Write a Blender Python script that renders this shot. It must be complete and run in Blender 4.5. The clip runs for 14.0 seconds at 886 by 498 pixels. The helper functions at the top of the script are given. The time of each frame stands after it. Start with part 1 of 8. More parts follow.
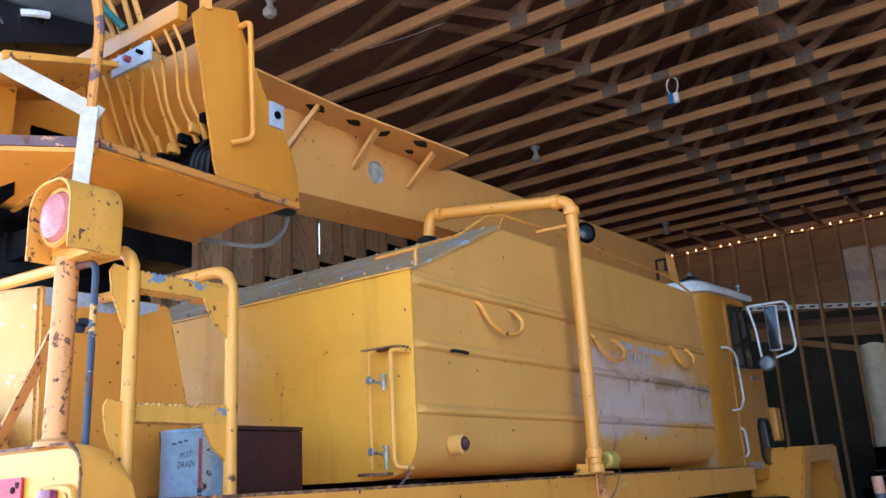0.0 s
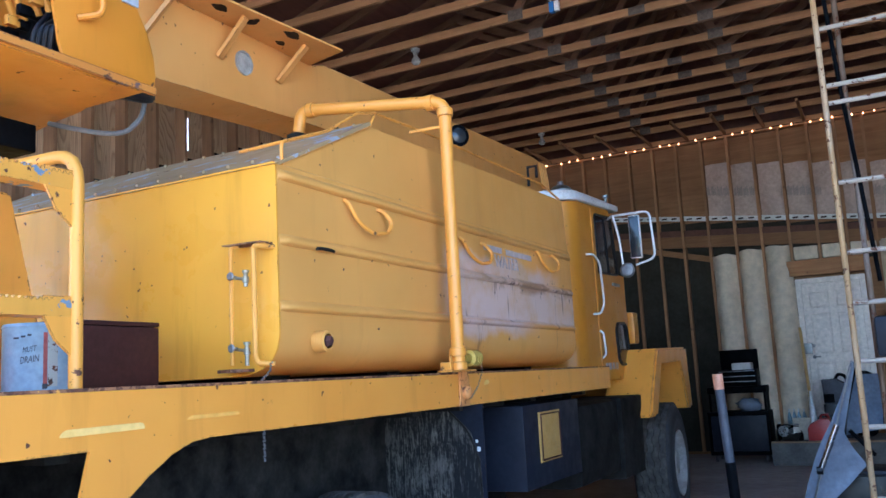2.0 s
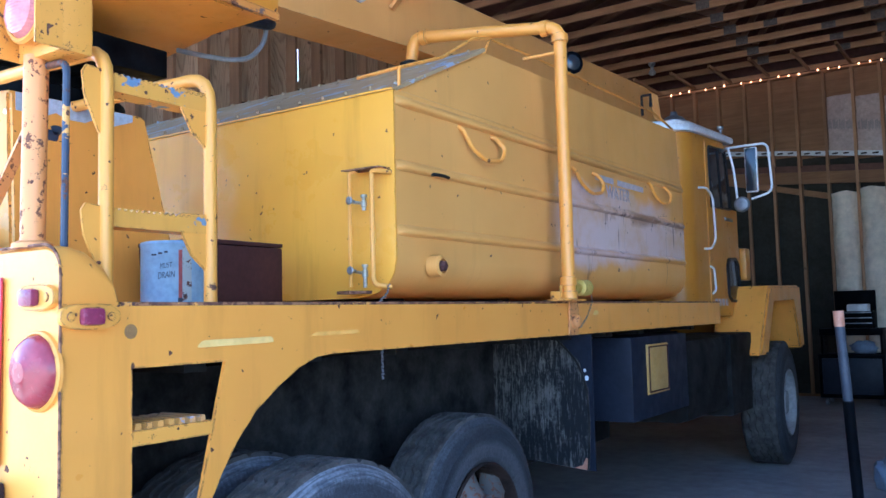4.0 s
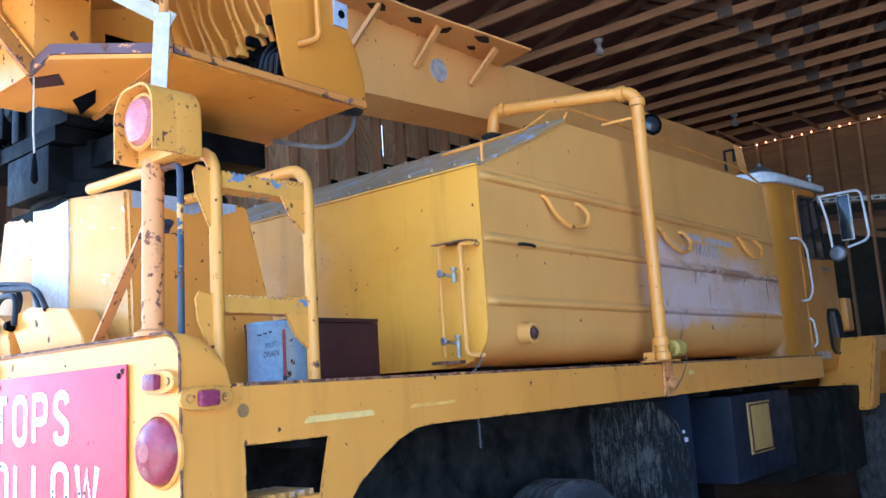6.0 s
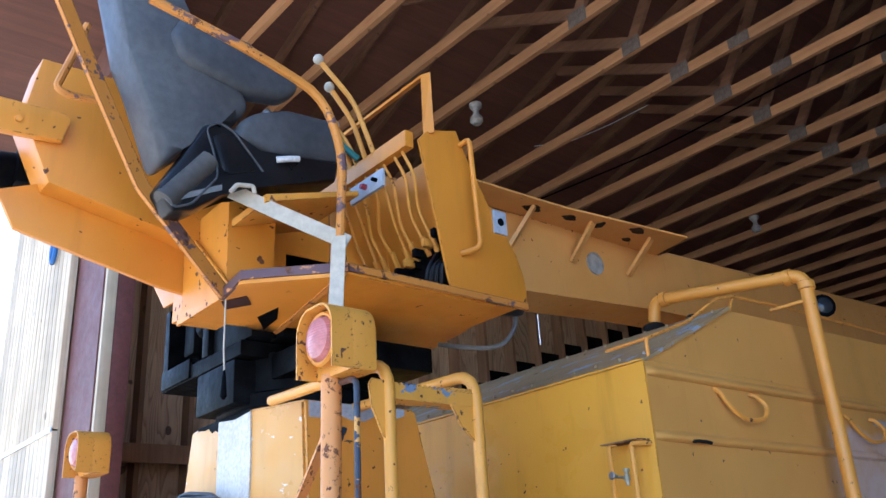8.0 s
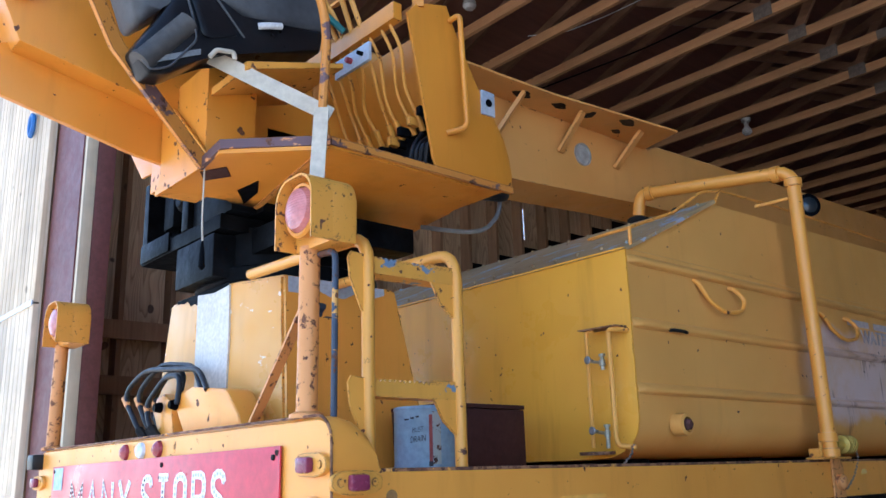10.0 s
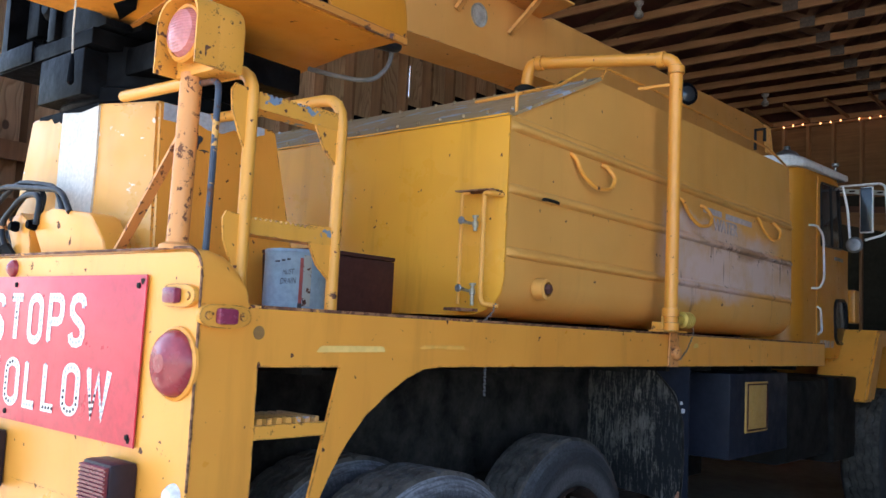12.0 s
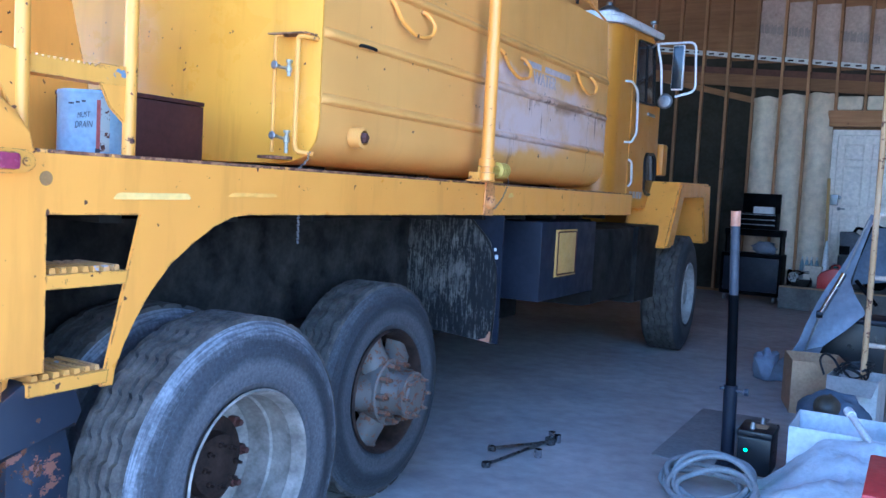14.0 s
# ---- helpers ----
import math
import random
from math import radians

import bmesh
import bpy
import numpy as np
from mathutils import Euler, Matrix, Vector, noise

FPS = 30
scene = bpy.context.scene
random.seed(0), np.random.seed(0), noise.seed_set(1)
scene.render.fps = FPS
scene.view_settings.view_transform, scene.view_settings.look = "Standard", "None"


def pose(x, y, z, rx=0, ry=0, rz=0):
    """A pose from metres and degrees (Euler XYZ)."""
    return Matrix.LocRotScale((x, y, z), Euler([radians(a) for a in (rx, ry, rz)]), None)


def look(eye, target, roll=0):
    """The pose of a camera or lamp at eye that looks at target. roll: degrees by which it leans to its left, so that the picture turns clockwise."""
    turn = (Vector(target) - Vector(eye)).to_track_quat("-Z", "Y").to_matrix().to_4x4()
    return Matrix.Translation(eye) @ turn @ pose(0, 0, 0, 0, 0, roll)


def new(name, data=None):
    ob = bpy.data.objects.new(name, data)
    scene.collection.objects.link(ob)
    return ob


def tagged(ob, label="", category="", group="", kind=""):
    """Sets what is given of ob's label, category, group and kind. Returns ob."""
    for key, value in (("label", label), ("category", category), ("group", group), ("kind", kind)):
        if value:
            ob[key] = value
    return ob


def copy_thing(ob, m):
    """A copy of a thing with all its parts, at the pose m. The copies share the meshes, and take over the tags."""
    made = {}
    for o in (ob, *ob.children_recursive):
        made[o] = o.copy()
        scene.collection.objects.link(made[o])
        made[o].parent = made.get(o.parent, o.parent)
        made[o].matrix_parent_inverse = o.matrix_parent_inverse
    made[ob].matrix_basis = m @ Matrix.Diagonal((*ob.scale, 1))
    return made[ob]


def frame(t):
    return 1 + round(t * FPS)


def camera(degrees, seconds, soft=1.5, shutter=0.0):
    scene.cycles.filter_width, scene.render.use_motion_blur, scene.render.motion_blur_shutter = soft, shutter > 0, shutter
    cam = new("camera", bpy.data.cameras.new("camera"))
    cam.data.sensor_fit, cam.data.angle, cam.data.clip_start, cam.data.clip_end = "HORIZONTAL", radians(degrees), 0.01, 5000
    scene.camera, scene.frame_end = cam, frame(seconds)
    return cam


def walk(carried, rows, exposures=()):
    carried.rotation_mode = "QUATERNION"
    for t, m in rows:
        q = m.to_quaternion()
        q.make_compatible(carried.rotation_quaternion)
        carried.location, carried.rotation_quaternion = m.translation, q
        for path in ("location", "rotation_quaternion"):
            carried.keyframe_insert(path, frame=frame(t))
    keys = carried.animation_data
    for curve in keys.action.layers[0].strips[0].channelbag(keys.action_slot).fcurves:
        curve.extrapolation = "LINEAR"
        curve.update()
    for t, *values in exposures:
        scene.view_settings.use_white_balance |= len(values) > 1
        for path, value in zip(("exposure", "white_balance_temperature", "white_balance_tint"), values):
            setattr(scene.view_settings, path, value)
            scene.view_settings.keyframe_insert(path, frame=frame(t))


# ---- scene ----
cam = camera(54.7, 14.0)
PATH = [
    (0, (1.949, -1.156, 1.464), (0.838, 0.423, 1.988), -3.1),
    (0.5, (1.968, -1.144, 1.437), (0.983, 0.55, 1.835), -3.8),
    (1, (1.961, -1.122, 1.439), (0.99, 0.594, 1.778), -4.5),
    (1.5, (1.965, -1.12, 1.431), (0.991, 0.6, 1.739), -4.0),
    (2, (1.959, -1.091, 1.437), (1.054, 0.667, 1.734), -3.1),
    (2.5, (1.934, -1.105, 1.42), (0.983, 0.634, 1.688), -2.8),
    (3, (1.909, -1.117, 1.417), (0.848, 0.563, 1.643), -2.6),
    (3.5, (1.903, -1.13, 1.41), (0.813, 0.536, 1.596), -2.0),
    (3.7, (1.906, -1.13, 1.406), (0.805, 0.531, 1.574), -1.8),
    (5.8, (1.938, -1.194, 1.411), (0.696, 0.361, 1.607), -3.2),
    (6, (1.966, -1.214, 1.425), (0.702, 0.305, 1.734), -3.6),
    (6.5, (1.968, -1.235, 1.464), (0.665, 0.202, 1.953), -4.1),
    (7, (1.984, -1.269, 1.486), (0.648, 0.065, 2.147), -3.5),
    (7.2, (1.988, -1.283, 1.487), (0.637, -0.013, 2.236), -3.3),
    (9.3, (1.955, -1.249, 1.465), (0.474, -0.097, 2.159), -2.7),
    (9.5, (1.955, -1.245, 1.46), (0.49, -0.055, 2.12), -2.7),
    (10, (1.936, -1.227, 1.436), (0.479, 0.043, 1.948), -1.6),
    (10.5, (1.917, -1.233, 1.425), (0.446, 0.069, 1.802), 0.2),
    (11, (1.916, -1.264, 1.432), (0.443, 0.043, 1.784), 1.1),
    (11.5, (1.914, -1.263, 1.428), (0.475, 0.087, 1.756), 1.4),
    (12, (1.917, -1.244, 1.415), (0.63, 0.275, 1.605), 2.8),
    (12.5, (1.937, -1.228, 1.413), (0.814, 0.428, 1.437), 3.7),
    (13, (1.954, -1.212, 1.401), (0.89, 0.48, 1.322), 2.9),
    (13.5, (1.954, -1.197, 1.4), (0.95, 0.529, 1.289), 2.6),
    (14, (1.996, -1.197, 1.406), (1.027, 0.547, 1.271), 3.0),
]
walk(cam, [(t, look(eye, target, roll)) for t, eye, target, roll in PATH],
     [(0, 2.55, 5500, 10), (0.5, 2.9, 5100, 10), (1.5, 3.05, 5100, 10), (2.0, 2.9, 5300, 10), (2.5, 3.1, 4900, 10), (3.0, 2.98, 4800, 10), (6.0, 2.6, 4900, 10), (6.5, 2.5, 4900, 10), (7.2, 2.3, 5000, 10), (9.5, 1.6, 5900, 10), (10.0, 1.9, 5400, 10), (10.6, 2.15, 5800, 10), (11.5, 2.05, 6200, 10), (12.0, 2.15, 6200, 10), (12.5, 2.6, 5100, 10), (13.0, 3.08, 4750, 10), (14.0, 3.25, 4650, 10)])


# ---- world and light ----
world = bpy.data.worlds.new("world")
scene.world = world
world.use_nodes = True
SUN_EL, SUN_AZ = 57.0, 287.0
sky = world.node_tree.nodes.new("ShaderNodeTexSky")
sky.sky_type, sky.sun_disc = "NISHITA", False
sky.sun_elevation, sky.sun_rotation = radians(SUN_EL), radians(SUN_AZ)
world.node_tree.links.new(sky.outputs[0], world.node_tree.nodes["Background"].inputs[0])
world.node_tree.nodes["Background"].inputs[1].default_value = 0.15
sun = new("sun", bpy.data.lights.new("sun", "SUN"))
sun.data.energy, sun.data.angle, sun.data.color = 4.0, radians(0.5), (1.0, 0.95, 0.88)
SUN_DIR = Vector((math.sin(radians(SUN_AZ)) * math.cos(radians(SUN_EL)), math.cos(radians(SUN_AZ)) * math.cos(radians(SUN_EL)), math.sin(radians(SUN_EL))))
sun.matrix_basis = look(SUN_DIR * 30, (0, 0, 0))


# ---- materials ----
class Mat:
    """A node material with a few short ways to add to it."""

    def __init__(self, name, rough=0.5, metal=0.0):
        self.m = bpy.data.materials.new(name)
        self.m.use_nodes = True
        self.nt = self.m.node_tree
        self.bsdf = self.nt.nodes["Principled BSDF"]
        self.bsdf.inputs["Roughness"].default_value = rough
        self.bsdf.inputs["Metallic"].default_value = metal
        self.tc = self.nt.nodes.new("ShaderNodeTexCoord")

    def link(self, a, b):
        self.nt.links.new(a, b)

    def noise(self, scale, detail=4.0, rough=0.6, stretch=(1, 1, 1), dist=0.0):
        mp = self.nt.nodes.new("ShaderNodeMapping")
        mp.inputs["Scale"].default_value = stretch
        self.link(self.tc.outputs["Object"], mp.inputs[0])
        n = self.nt.nodes.new("ShaderNodeTexNoise")
        n.inputs["Scale"].default_value, n.inputs["Detail"].default_value = scale, detail
        n.inputs["Roughness"].default_value, n.inputs["Distortion"].default_value = rough, dist
        self.link(mp.outputs[0], n.inputs["Vector"])
        return n.outputs["Fac"]

    def ramp(self, fac, *stops):
        r = self.nt.nodes.new("ShaderNodeValToRGB")
        els = r.color_ramp.elements
        while len(els) < len(stops):
            els.new(0.5)
        for e, (p, c) in zip(els, stops):
            e.position = p
            e.color = (*c, 1) if isinstance(c, tuple) else (c, c, c, 1)
        self.link(fac, r.inputs[0])
        return r.outputs[0]

    def mix(self, fac, a, b, blend="MIX"):
        n = self.nt.nodes.new("ShaderNodeMix")
        n.data_type, n.blend_type = "RGBA", blend
        for sock, v in ((n.inputs["Factor"], fac), (n.inputs["A"], a), (n.inputs["B"], b)):
            if isinstance(v, (int, float)):
                sock.default_value = v if sock.name == "Factor" else (v, v, v, 1)
            elif isinstance(v, tuple):
                sock.default_value = (*v, 1)
            else:
                self.link(v, sock)
        return n.outputs["Result"]

    def math(self, op, a, b):
        n = self.nt.nodes.new("ShaderNodeMath")
        n.operation = op
        for sock, v in zip(n.inputs, (a, b)):
            if isinstance(v, (int, float)):
                sock.default_value = v
            else:
                self.link(v, sock)
        return n.outputs[0]

    def color(self, c):
        if isinstance(c, tuple):
            self.bsdf.inputs["Base Color"].default_value = (*c, 1)
        else:
            self.link(c, self.bsdf.inputs["Base Color"])
        return self

    def rough(self, r):
        self.link(r, self.bsdf.inputs["Roughness"])
        return self

    def bump(self, height, strength=0.3, distance=0.01):
        b = self.nt.nodes.new("ShaderNodeBump")
        b.inputs["Strength"].default_value, b.inputs["Distance"].default_value = strength, distance
        self.link(height, b.inputs["Height"])
        self.link(b.outputs[0], self.bsdf.inputs["Normal"])
        return self


def edge_mask(m, radius):
    """One along sharp edges, nought on the flat."""
    bv = m.nt.nodes.new("ShaderNodeBevel")
    bv.samples = 4
    bv.inputs["Radius"].default_value = radius
    ge = m.nt.nodes.new("ShaderNodeNewGeometry")
    dt = m.nt.nodes.new("ShaderNodeVectorMath")
    dt.operation = "DOT_PRODUCT"
    m.link(bv.outputs[0], dt.inputs[0])
    m.link(ge.outputs["Normal"], dt.inputs[1])
    return m.ramp(dt.outputs["Value"], (0.86, 1.0), (0.985, 0.0))


def paint(name, col, dark, rust=0.62, chip=9.0, rough=0.38, faded=None, grime=0.35, under=None, bare=0.575, spot=0.735, edge=0.40, edge_r=0.008):
    """Old sprayed paint: uneven tone, runs of grime, chips down to rust."""
    m = Mat(name, rough)
    tone = m.mix(m.ramp(m.noise(1.3, 3), (0.35, 0.0), (0.7, 1.0)), col, dark)
    if faded:
        tone = m.mix(m.ramp(m.noise(0.9, 4, 0.6), (0.50, 0.0), (0.68, 0.8)), tone, faded)
    streak = m.ramp(m.noise(7.0, 5, 0.65, (1, 1, 0.12)), (0.52, 0.0), (0.78, grime))
    tone = m.mix(streak, tone, tuple(c * 0.5 for c in dark))
    if under:
        tone = m.mix(m.ramp(m.noise(5.5, 5, 0.7, (1, 1, 1.6)), (bare, 0.0), (bare + 0.015, 1.0)), tone, under)
    fine = m.noise(chip, 6, 0.72)
    chips = m.ramp(fine, (rust, 0.0), (rust + 0.012, 1.0))
    rustc = m.ramp(m.noise(60, 4), (0.35, (0.05, 0.022, 0.014)), (0.7, (0.19, 0.075, 0.035)))
    spots = m.ramp(m.noise(26.0, 2, 0.5), (spot, 0.0), (spot + 0.01, 1.0))
    worn = m.math("ADD", m.math("MULTIPLY", edge_mask(m, edge_r), 0.5), m.math("MULTIPLY", m.noise(15.0, 5, 0.7), 0.62))
    worn = m.ramp(worn, (1.0 - edge * 0.42, 0.0), (1.02 - edge * 0.42, 1.0))
    both = m.math("MAXIMUM", m.math("MAXIMUM", chips, spots), worn)
    m.color(m.mix(both, tone, rustc))
    m.rough(m.mix(both, m.ramp(m.noise(5, 4), (0.3, rough - 0.08), (0.75, rough + 0.14)), 0.85))
    m.bump(m.mix(0.35, m.math("MULTIPLY", both, -1.0), m.noise(55, 3)), 0.25, 0.004)
    return m.m


def plain(name, a, b, scale=8.0, rough=0.6, metal=0.0, bump=0.15, bscale=60.0, stretch=(1, 1, 1), dist=0.003, spec=0.5):
    """Two tones of one colour, broken by grain at two sizes."""
    m = Mat(name, rough, metal)
    big = m.ramp(m.noise(scale, 5, 0.6, stretch), (0.32, a), (0.7, b))
    small = m.ramp(m.noise(scale * 9, 4, 0.6, stretch), (0.3, 0.78), (0.75, 1.12))
    m.color(m.mix(1.0, big, small, "MULTIPLY"))
    m.rough(m.ramp(m.noise(scale * 2.3, 4), (0.3, max(0.05, rough - 0.1)), (0.75, min(1.0, rough + 0.12))))
    m.bump(m.noise(bscale, 4, 0.6, stretch), bump, dist)
    m.bsdf.inputs["Specular IOR Level"].default_value = spec
    return m.m


def wood(name, a, b, along="z", scale=3.0, knots=True, rough=0.75):
    """Sawn timber or sheet: long grain along one axis and a few knots."""
    st = {"x": (0.06, 1, 1), "y": (1, 0.06, 1), "z": (1, 1, 0.06)}[along]
    m = Mat(name, rough)
    grain = m.ramp(m.noise(scale * 9, 6, 0.65, st, 0.6), (0.3, a), (0.72, b))
    piece = m.nt.nodes.new("ShaderNodeObjectInfo").outputs["Random"]
    tone = m.mix(1.0, grain, m.ramp(piece, (0.0, 0.78), (1.0, 1.15)), "MULTIPLY")
    blot = m.ramp(m.noise(scale * 0.5, 4), (0.4, 0.8), (0.72, 1.1))
    tone = m.mix(1.0, tone, blot, "MULTIPLY")
    if knots:
        tone = m.mix(m.ramp(m.noise(scale * 2.6, 1, 0.4), (0.74, 0.0), (0.78, 0.7)), tone, tuple(c * 0.3 for c in a))
    m.color(tone)
    m.bump(m.noise(scale * 22, 4, 0.6, st), 0.25, 0.003)
    return m.m


YEL, YELD = (0.82, 0.36, 0.055), (0.74, 0.305, 0.042)
ORA, ORAD = (0.74, 0.30, 0.026), (0.64, 0.24, 0.02)
M_yellow = paint("yellow_paint", YEL, YELD, 0.672, 11.0, 0.34, spot=0.715, edge=0.47, edge_r=0.011)


def tank_paint():
    """Tan-yellow paint; the forward middle is rubbed to pinkish primer with rust scabs and runs."""
    m = Mat("tank_paint", 0.42)
    tone = m.mix(m.ramp(m.noise(1.3, 3), (0.35, 0.0), (0.7, 1.0)), (0.74, 0.375, 0.09), (0.65, 0.32, 0.072))
    tone = m.mix(m.ramp(m.noise(6.0, 5, 0.65, (1, 1, 0.12)), (0.55, 0.0), (0.8, 0.22)), tone, (0.25, 0.12, 0.03))
    xyz = m.nt.nodes.new("ShaderNodeSeparateXYZ")
    m.link(m.tc.outputs["Object"], xyz.inputs[0])
    X, Y, Z = (xyz.outputs[k] for k in "XYZ")
    wob = m.math("ADD", m.math("MULTIPLY", m.math("SUBTRACT", m.noise(2.6, 5, 0.6), 0.5), 0.5), m.math("MULTIPLY", m.math("SUBTRACT", m.noise(13.0, 4, 0.6), 0.5), 0.10))

    def over(v, at, soft, wobble=1.0):
        """Nought below a level, one above it, along a ragged line."""
        d = m.math("ADD", m.math("SUBTRACT", v, at), m.math("MULTIPLY", wob, wobble))
        return m.ramp(m.math("ADD", m.math("DIVIDE", d, soft * 2), 0.5), (0.0, 0.0), (1.0, 1.0))

    def under(v, at, soft, wobble=1.0):
        return m.math("SUBTRACT", 1.0, over(v, at, soft, wobble))

    def both(*ms):
        out = ms[0]
        for k in ms[1:]:
            out = m.math("MULTIPLY", out, k)
        return out

    face = over(X, -0.12, 0.01, 0.0)
    band = both(over(Y, 2.86, 0.10, 0.5), over(Z, 1.745, 0.012, 0.06), under(Z, 2.0, 0.012, 0.06))
    upper = both(over(Y, 2.86, 0.06, 0.6), under(Y, 4.45, 0.25, 1.2), over(Z, 1.99, 0.01, 0.0), under(Z, 2.11, 0.03, 0.55))
    lower = both(over(Y, 3.05, 0.06, 1.0), under(Y, 4.0, 0.2, 1.2), under(Z, 1.75, 0.01, 0.0), over(Z, 1.68, 0.03, 0.5))
    mask = both(m.math("MAXIMUM", band, m.math("MAXIMUM", upper, lower)), face)
    primer = m.ramp(m.noise(3.4, 5, 0.65), (0.36, (0.60, 0.40, 0.26)), (0.56, (0.66, 0.52, 0.50)))
    tone = m.mix(m.math("MULTIPLY", mask, 0.82), tone, primer)
    scab = both(over(Y, 3.25, 0.1, 1.0), over(Z, 1.955, 0.02, 0.25), under(Z, 2.02, 0.012, 0.12), m.ramp(m.noise(4.5, 4, 0.65, (1, 0.5, 1)), (0.44, 0.0), (0.52, 1.0)), face)
    tone = m.mix(m.math("MULTIPLY", scab, 0.8), tone, (0.30, 0.15, 0.06))
    runs = m.ramp(m.noise(11.0, 3, 0.6, (1, 1, 0.10)), (0.615, 0.0), (0.66, 0.85))
    runs = both(runs, over(Y, 3.0, 0.1), under(Z, 1.99, 0.01, 0.1), over(Z, 1.62, 0.1, 0.8), m.ramp(m.noise(2.2, 2), (0.46, 0.0), (0.54, 1.0)), face)
    tone = m.mix(runs, tone, (0.12, 0.045, 0.028))
    fleck = both(m.ramp(m.noise(19.0, 3, 0.6), (0.64, 0.0), (0.655, 1.0)), over(Y, 3.5, 0.2), over(Z, 1.93, 0.02, 0.2), under(Z, 2.05, 0.02, 0.2), face)
    tone = m.mix(fleck, tone, (0.05, 0.03, 0.03))
    spots = m.ramp(m.noise(22.0, 2, 0.5), (0.75, 0.0), (0.76, 1.0))
    m.color(m.mix(spots, tone, (0.09, 0.04, 0.022)))
    m.rough(m.ramp(m.noise(5, 4), (0.3, 0.34), (0.75, 0.5)))
    m.bump(m.noise(1.6, 2), 0.16, 0.03)
    return m.m


M_tank = tank_paint()
M_tank_rear = paint("tank_rear_paint", (0.78, 0.385, 0.042), (0.67, 0.315, 0.032), 0.735, 6.0, 0.30, grime=0.5, spot=0.74)
M_tank_rear.node_tree.nodes["Principled BSDF"].inputs["Specular IOR Level"].default_value = 0.17
for n in M_tank_rear.node_tree.nodes:
    if n.bl_idname == "ShaderNodeBump":
        wave = M_tank_rear.node_tree.nodes.new("ShaderNodeTexNoise")
        wave.inputs["Scale"].default_value, wave.inputs["Detail"].default_value = 2.2, 2.0
        dent = M_tank_rear.node_tree.nodes.new("ShaderNodeBump")
        dent.inputs["Strength"].default_value, dent.inputs["Distance"].default_value = 0.55, 0.05
        M_tank_rear.node_tree.links.new(M_tank_rear.node_tree.nodes["Texture Coordinate"].outputs["Object"], wave.inputs["Vector"])
        M_tank_rear.node_tree.links.new(wave.outputs["Fac"], dent.inputs["Height"])
        M_tank_rear.node_tree.links.new(dent.outputs[0], n.inputs["Normal"])
        break
M_gauge = paint("gauge_pipe_paint", (0.74, 0.345, 0.05), (0.66, 0.29, 0.04), 0.66, 24.0, 0.42, spot=0.66, edge=0.2)
M_lip = paint("rusted_lip", (0.30, 0.14, 0.06), (0.2, 0.09, 0.05), 0.50, 18.0, 0.6, under=(0.72, 0.33, 0.06))
M_chipped = paint("chipped_paint", (0.76, 0.355, 0.052), (0.68, 0.30, 0.042), 0.635, 13.0, 0.42, spot=0.69, edge=0.5)
M_rung = paint("worn_rung_paint", (0.70, 0.34, 0.05), (0.62, 0.28, 0.04), 0.62, 12.0, 0.45, under=(0.16, 0.23, 0.32), spot=0.7)
M_step = paint("worn_step_paint", (0.72, 0.36, 0.08), (0.6, 0.29, 0.06), 0.66, 12.0, 0.5, faded=(0.42, 0.37, 0.38), under=(0.40, 0.35, 0.37))
M_orange = paint("orange_paint", ORA, ORAD, 0.72, 7.0, 0.42)
M_orange_rust = paint("rusting_orange_paint", (0.66, 0.27, 0.04), (0.55, 0.21, 0.035), 0.60, 16.0, 0.5, under=(0.14, 0.08, 0.085), edge=0.75)
M_orangespeck = paint("speckled_orange_paint", ORA, ORAD, 0.66, 5.0, 0.45, spot=0.66)
M_boom = paint("boom_paint", (0.74, 0.365, 0.10), (0.64, 0.305, 0.075), 0.73, 6.0, 0.45, grime=0.25)
M_pedestal = paint("pedestal_paint", (0.72, 0.36, 0.06), (0.66, 0.31, 0.045), 0.70, 9.0, 0.3, faded=(0.74, 0.52, 0.26), under=(0.8, 0.72, 0.58), bare=0.635)
M_post = paint("pink_orange_paint", (0.68, 0.30, 0.09), (0.60, 0.25, 0.07), 0.575, 30.0, 0.5, spot=0.71)
M_bluechip = paint("blue_worn_paint", (0.035, 0.05, 0.08), (0.022, 0.03, 0.048), 0.56, 9.0, 0.5, under=(0.6, 0.3, 0.06))
M_cab = paint("cab_paint", (0.58, 0.245, 0.022), (0.50, 0.20, 0.017), 0.74, 6.0, 0.35, grime=0.15)
M_white = plain("white_enamel", (0.72, 0.73, 0.74), (0.8, 0.8, 0.8), 5, 0.35)
M_doorpaint = plain("off_white_door_paint", (0.84, 0.76, 0.69), (0.88, 0.81, 0.74), 2, 0.4, bump=0.03)
M_brightwork = plain("bright_metal_trim", (0.66, 0.66, 0.67), (0.78, 0.78, 0.79), 12, 0.3, bump=0.02)
M_roofskin = paint("tank_roof_paint", (0.42, 0.29, 0.14), (0.32, 0.22, 0.11), 0.66, 4.0, 0.5, under=(0.38, 0.43, 0.49), grime=0.3, edge=0.3)
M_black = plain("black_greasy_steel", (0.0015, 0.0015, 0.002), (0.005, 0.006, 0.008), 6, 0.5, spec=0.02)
M_grease = plain("grease_black_iron", (0.0015, 0.0015, 0.002), (0.008, 0.009, 0.011), 9, 0.45, bump=0.6, bscale=30, spec=0.035)


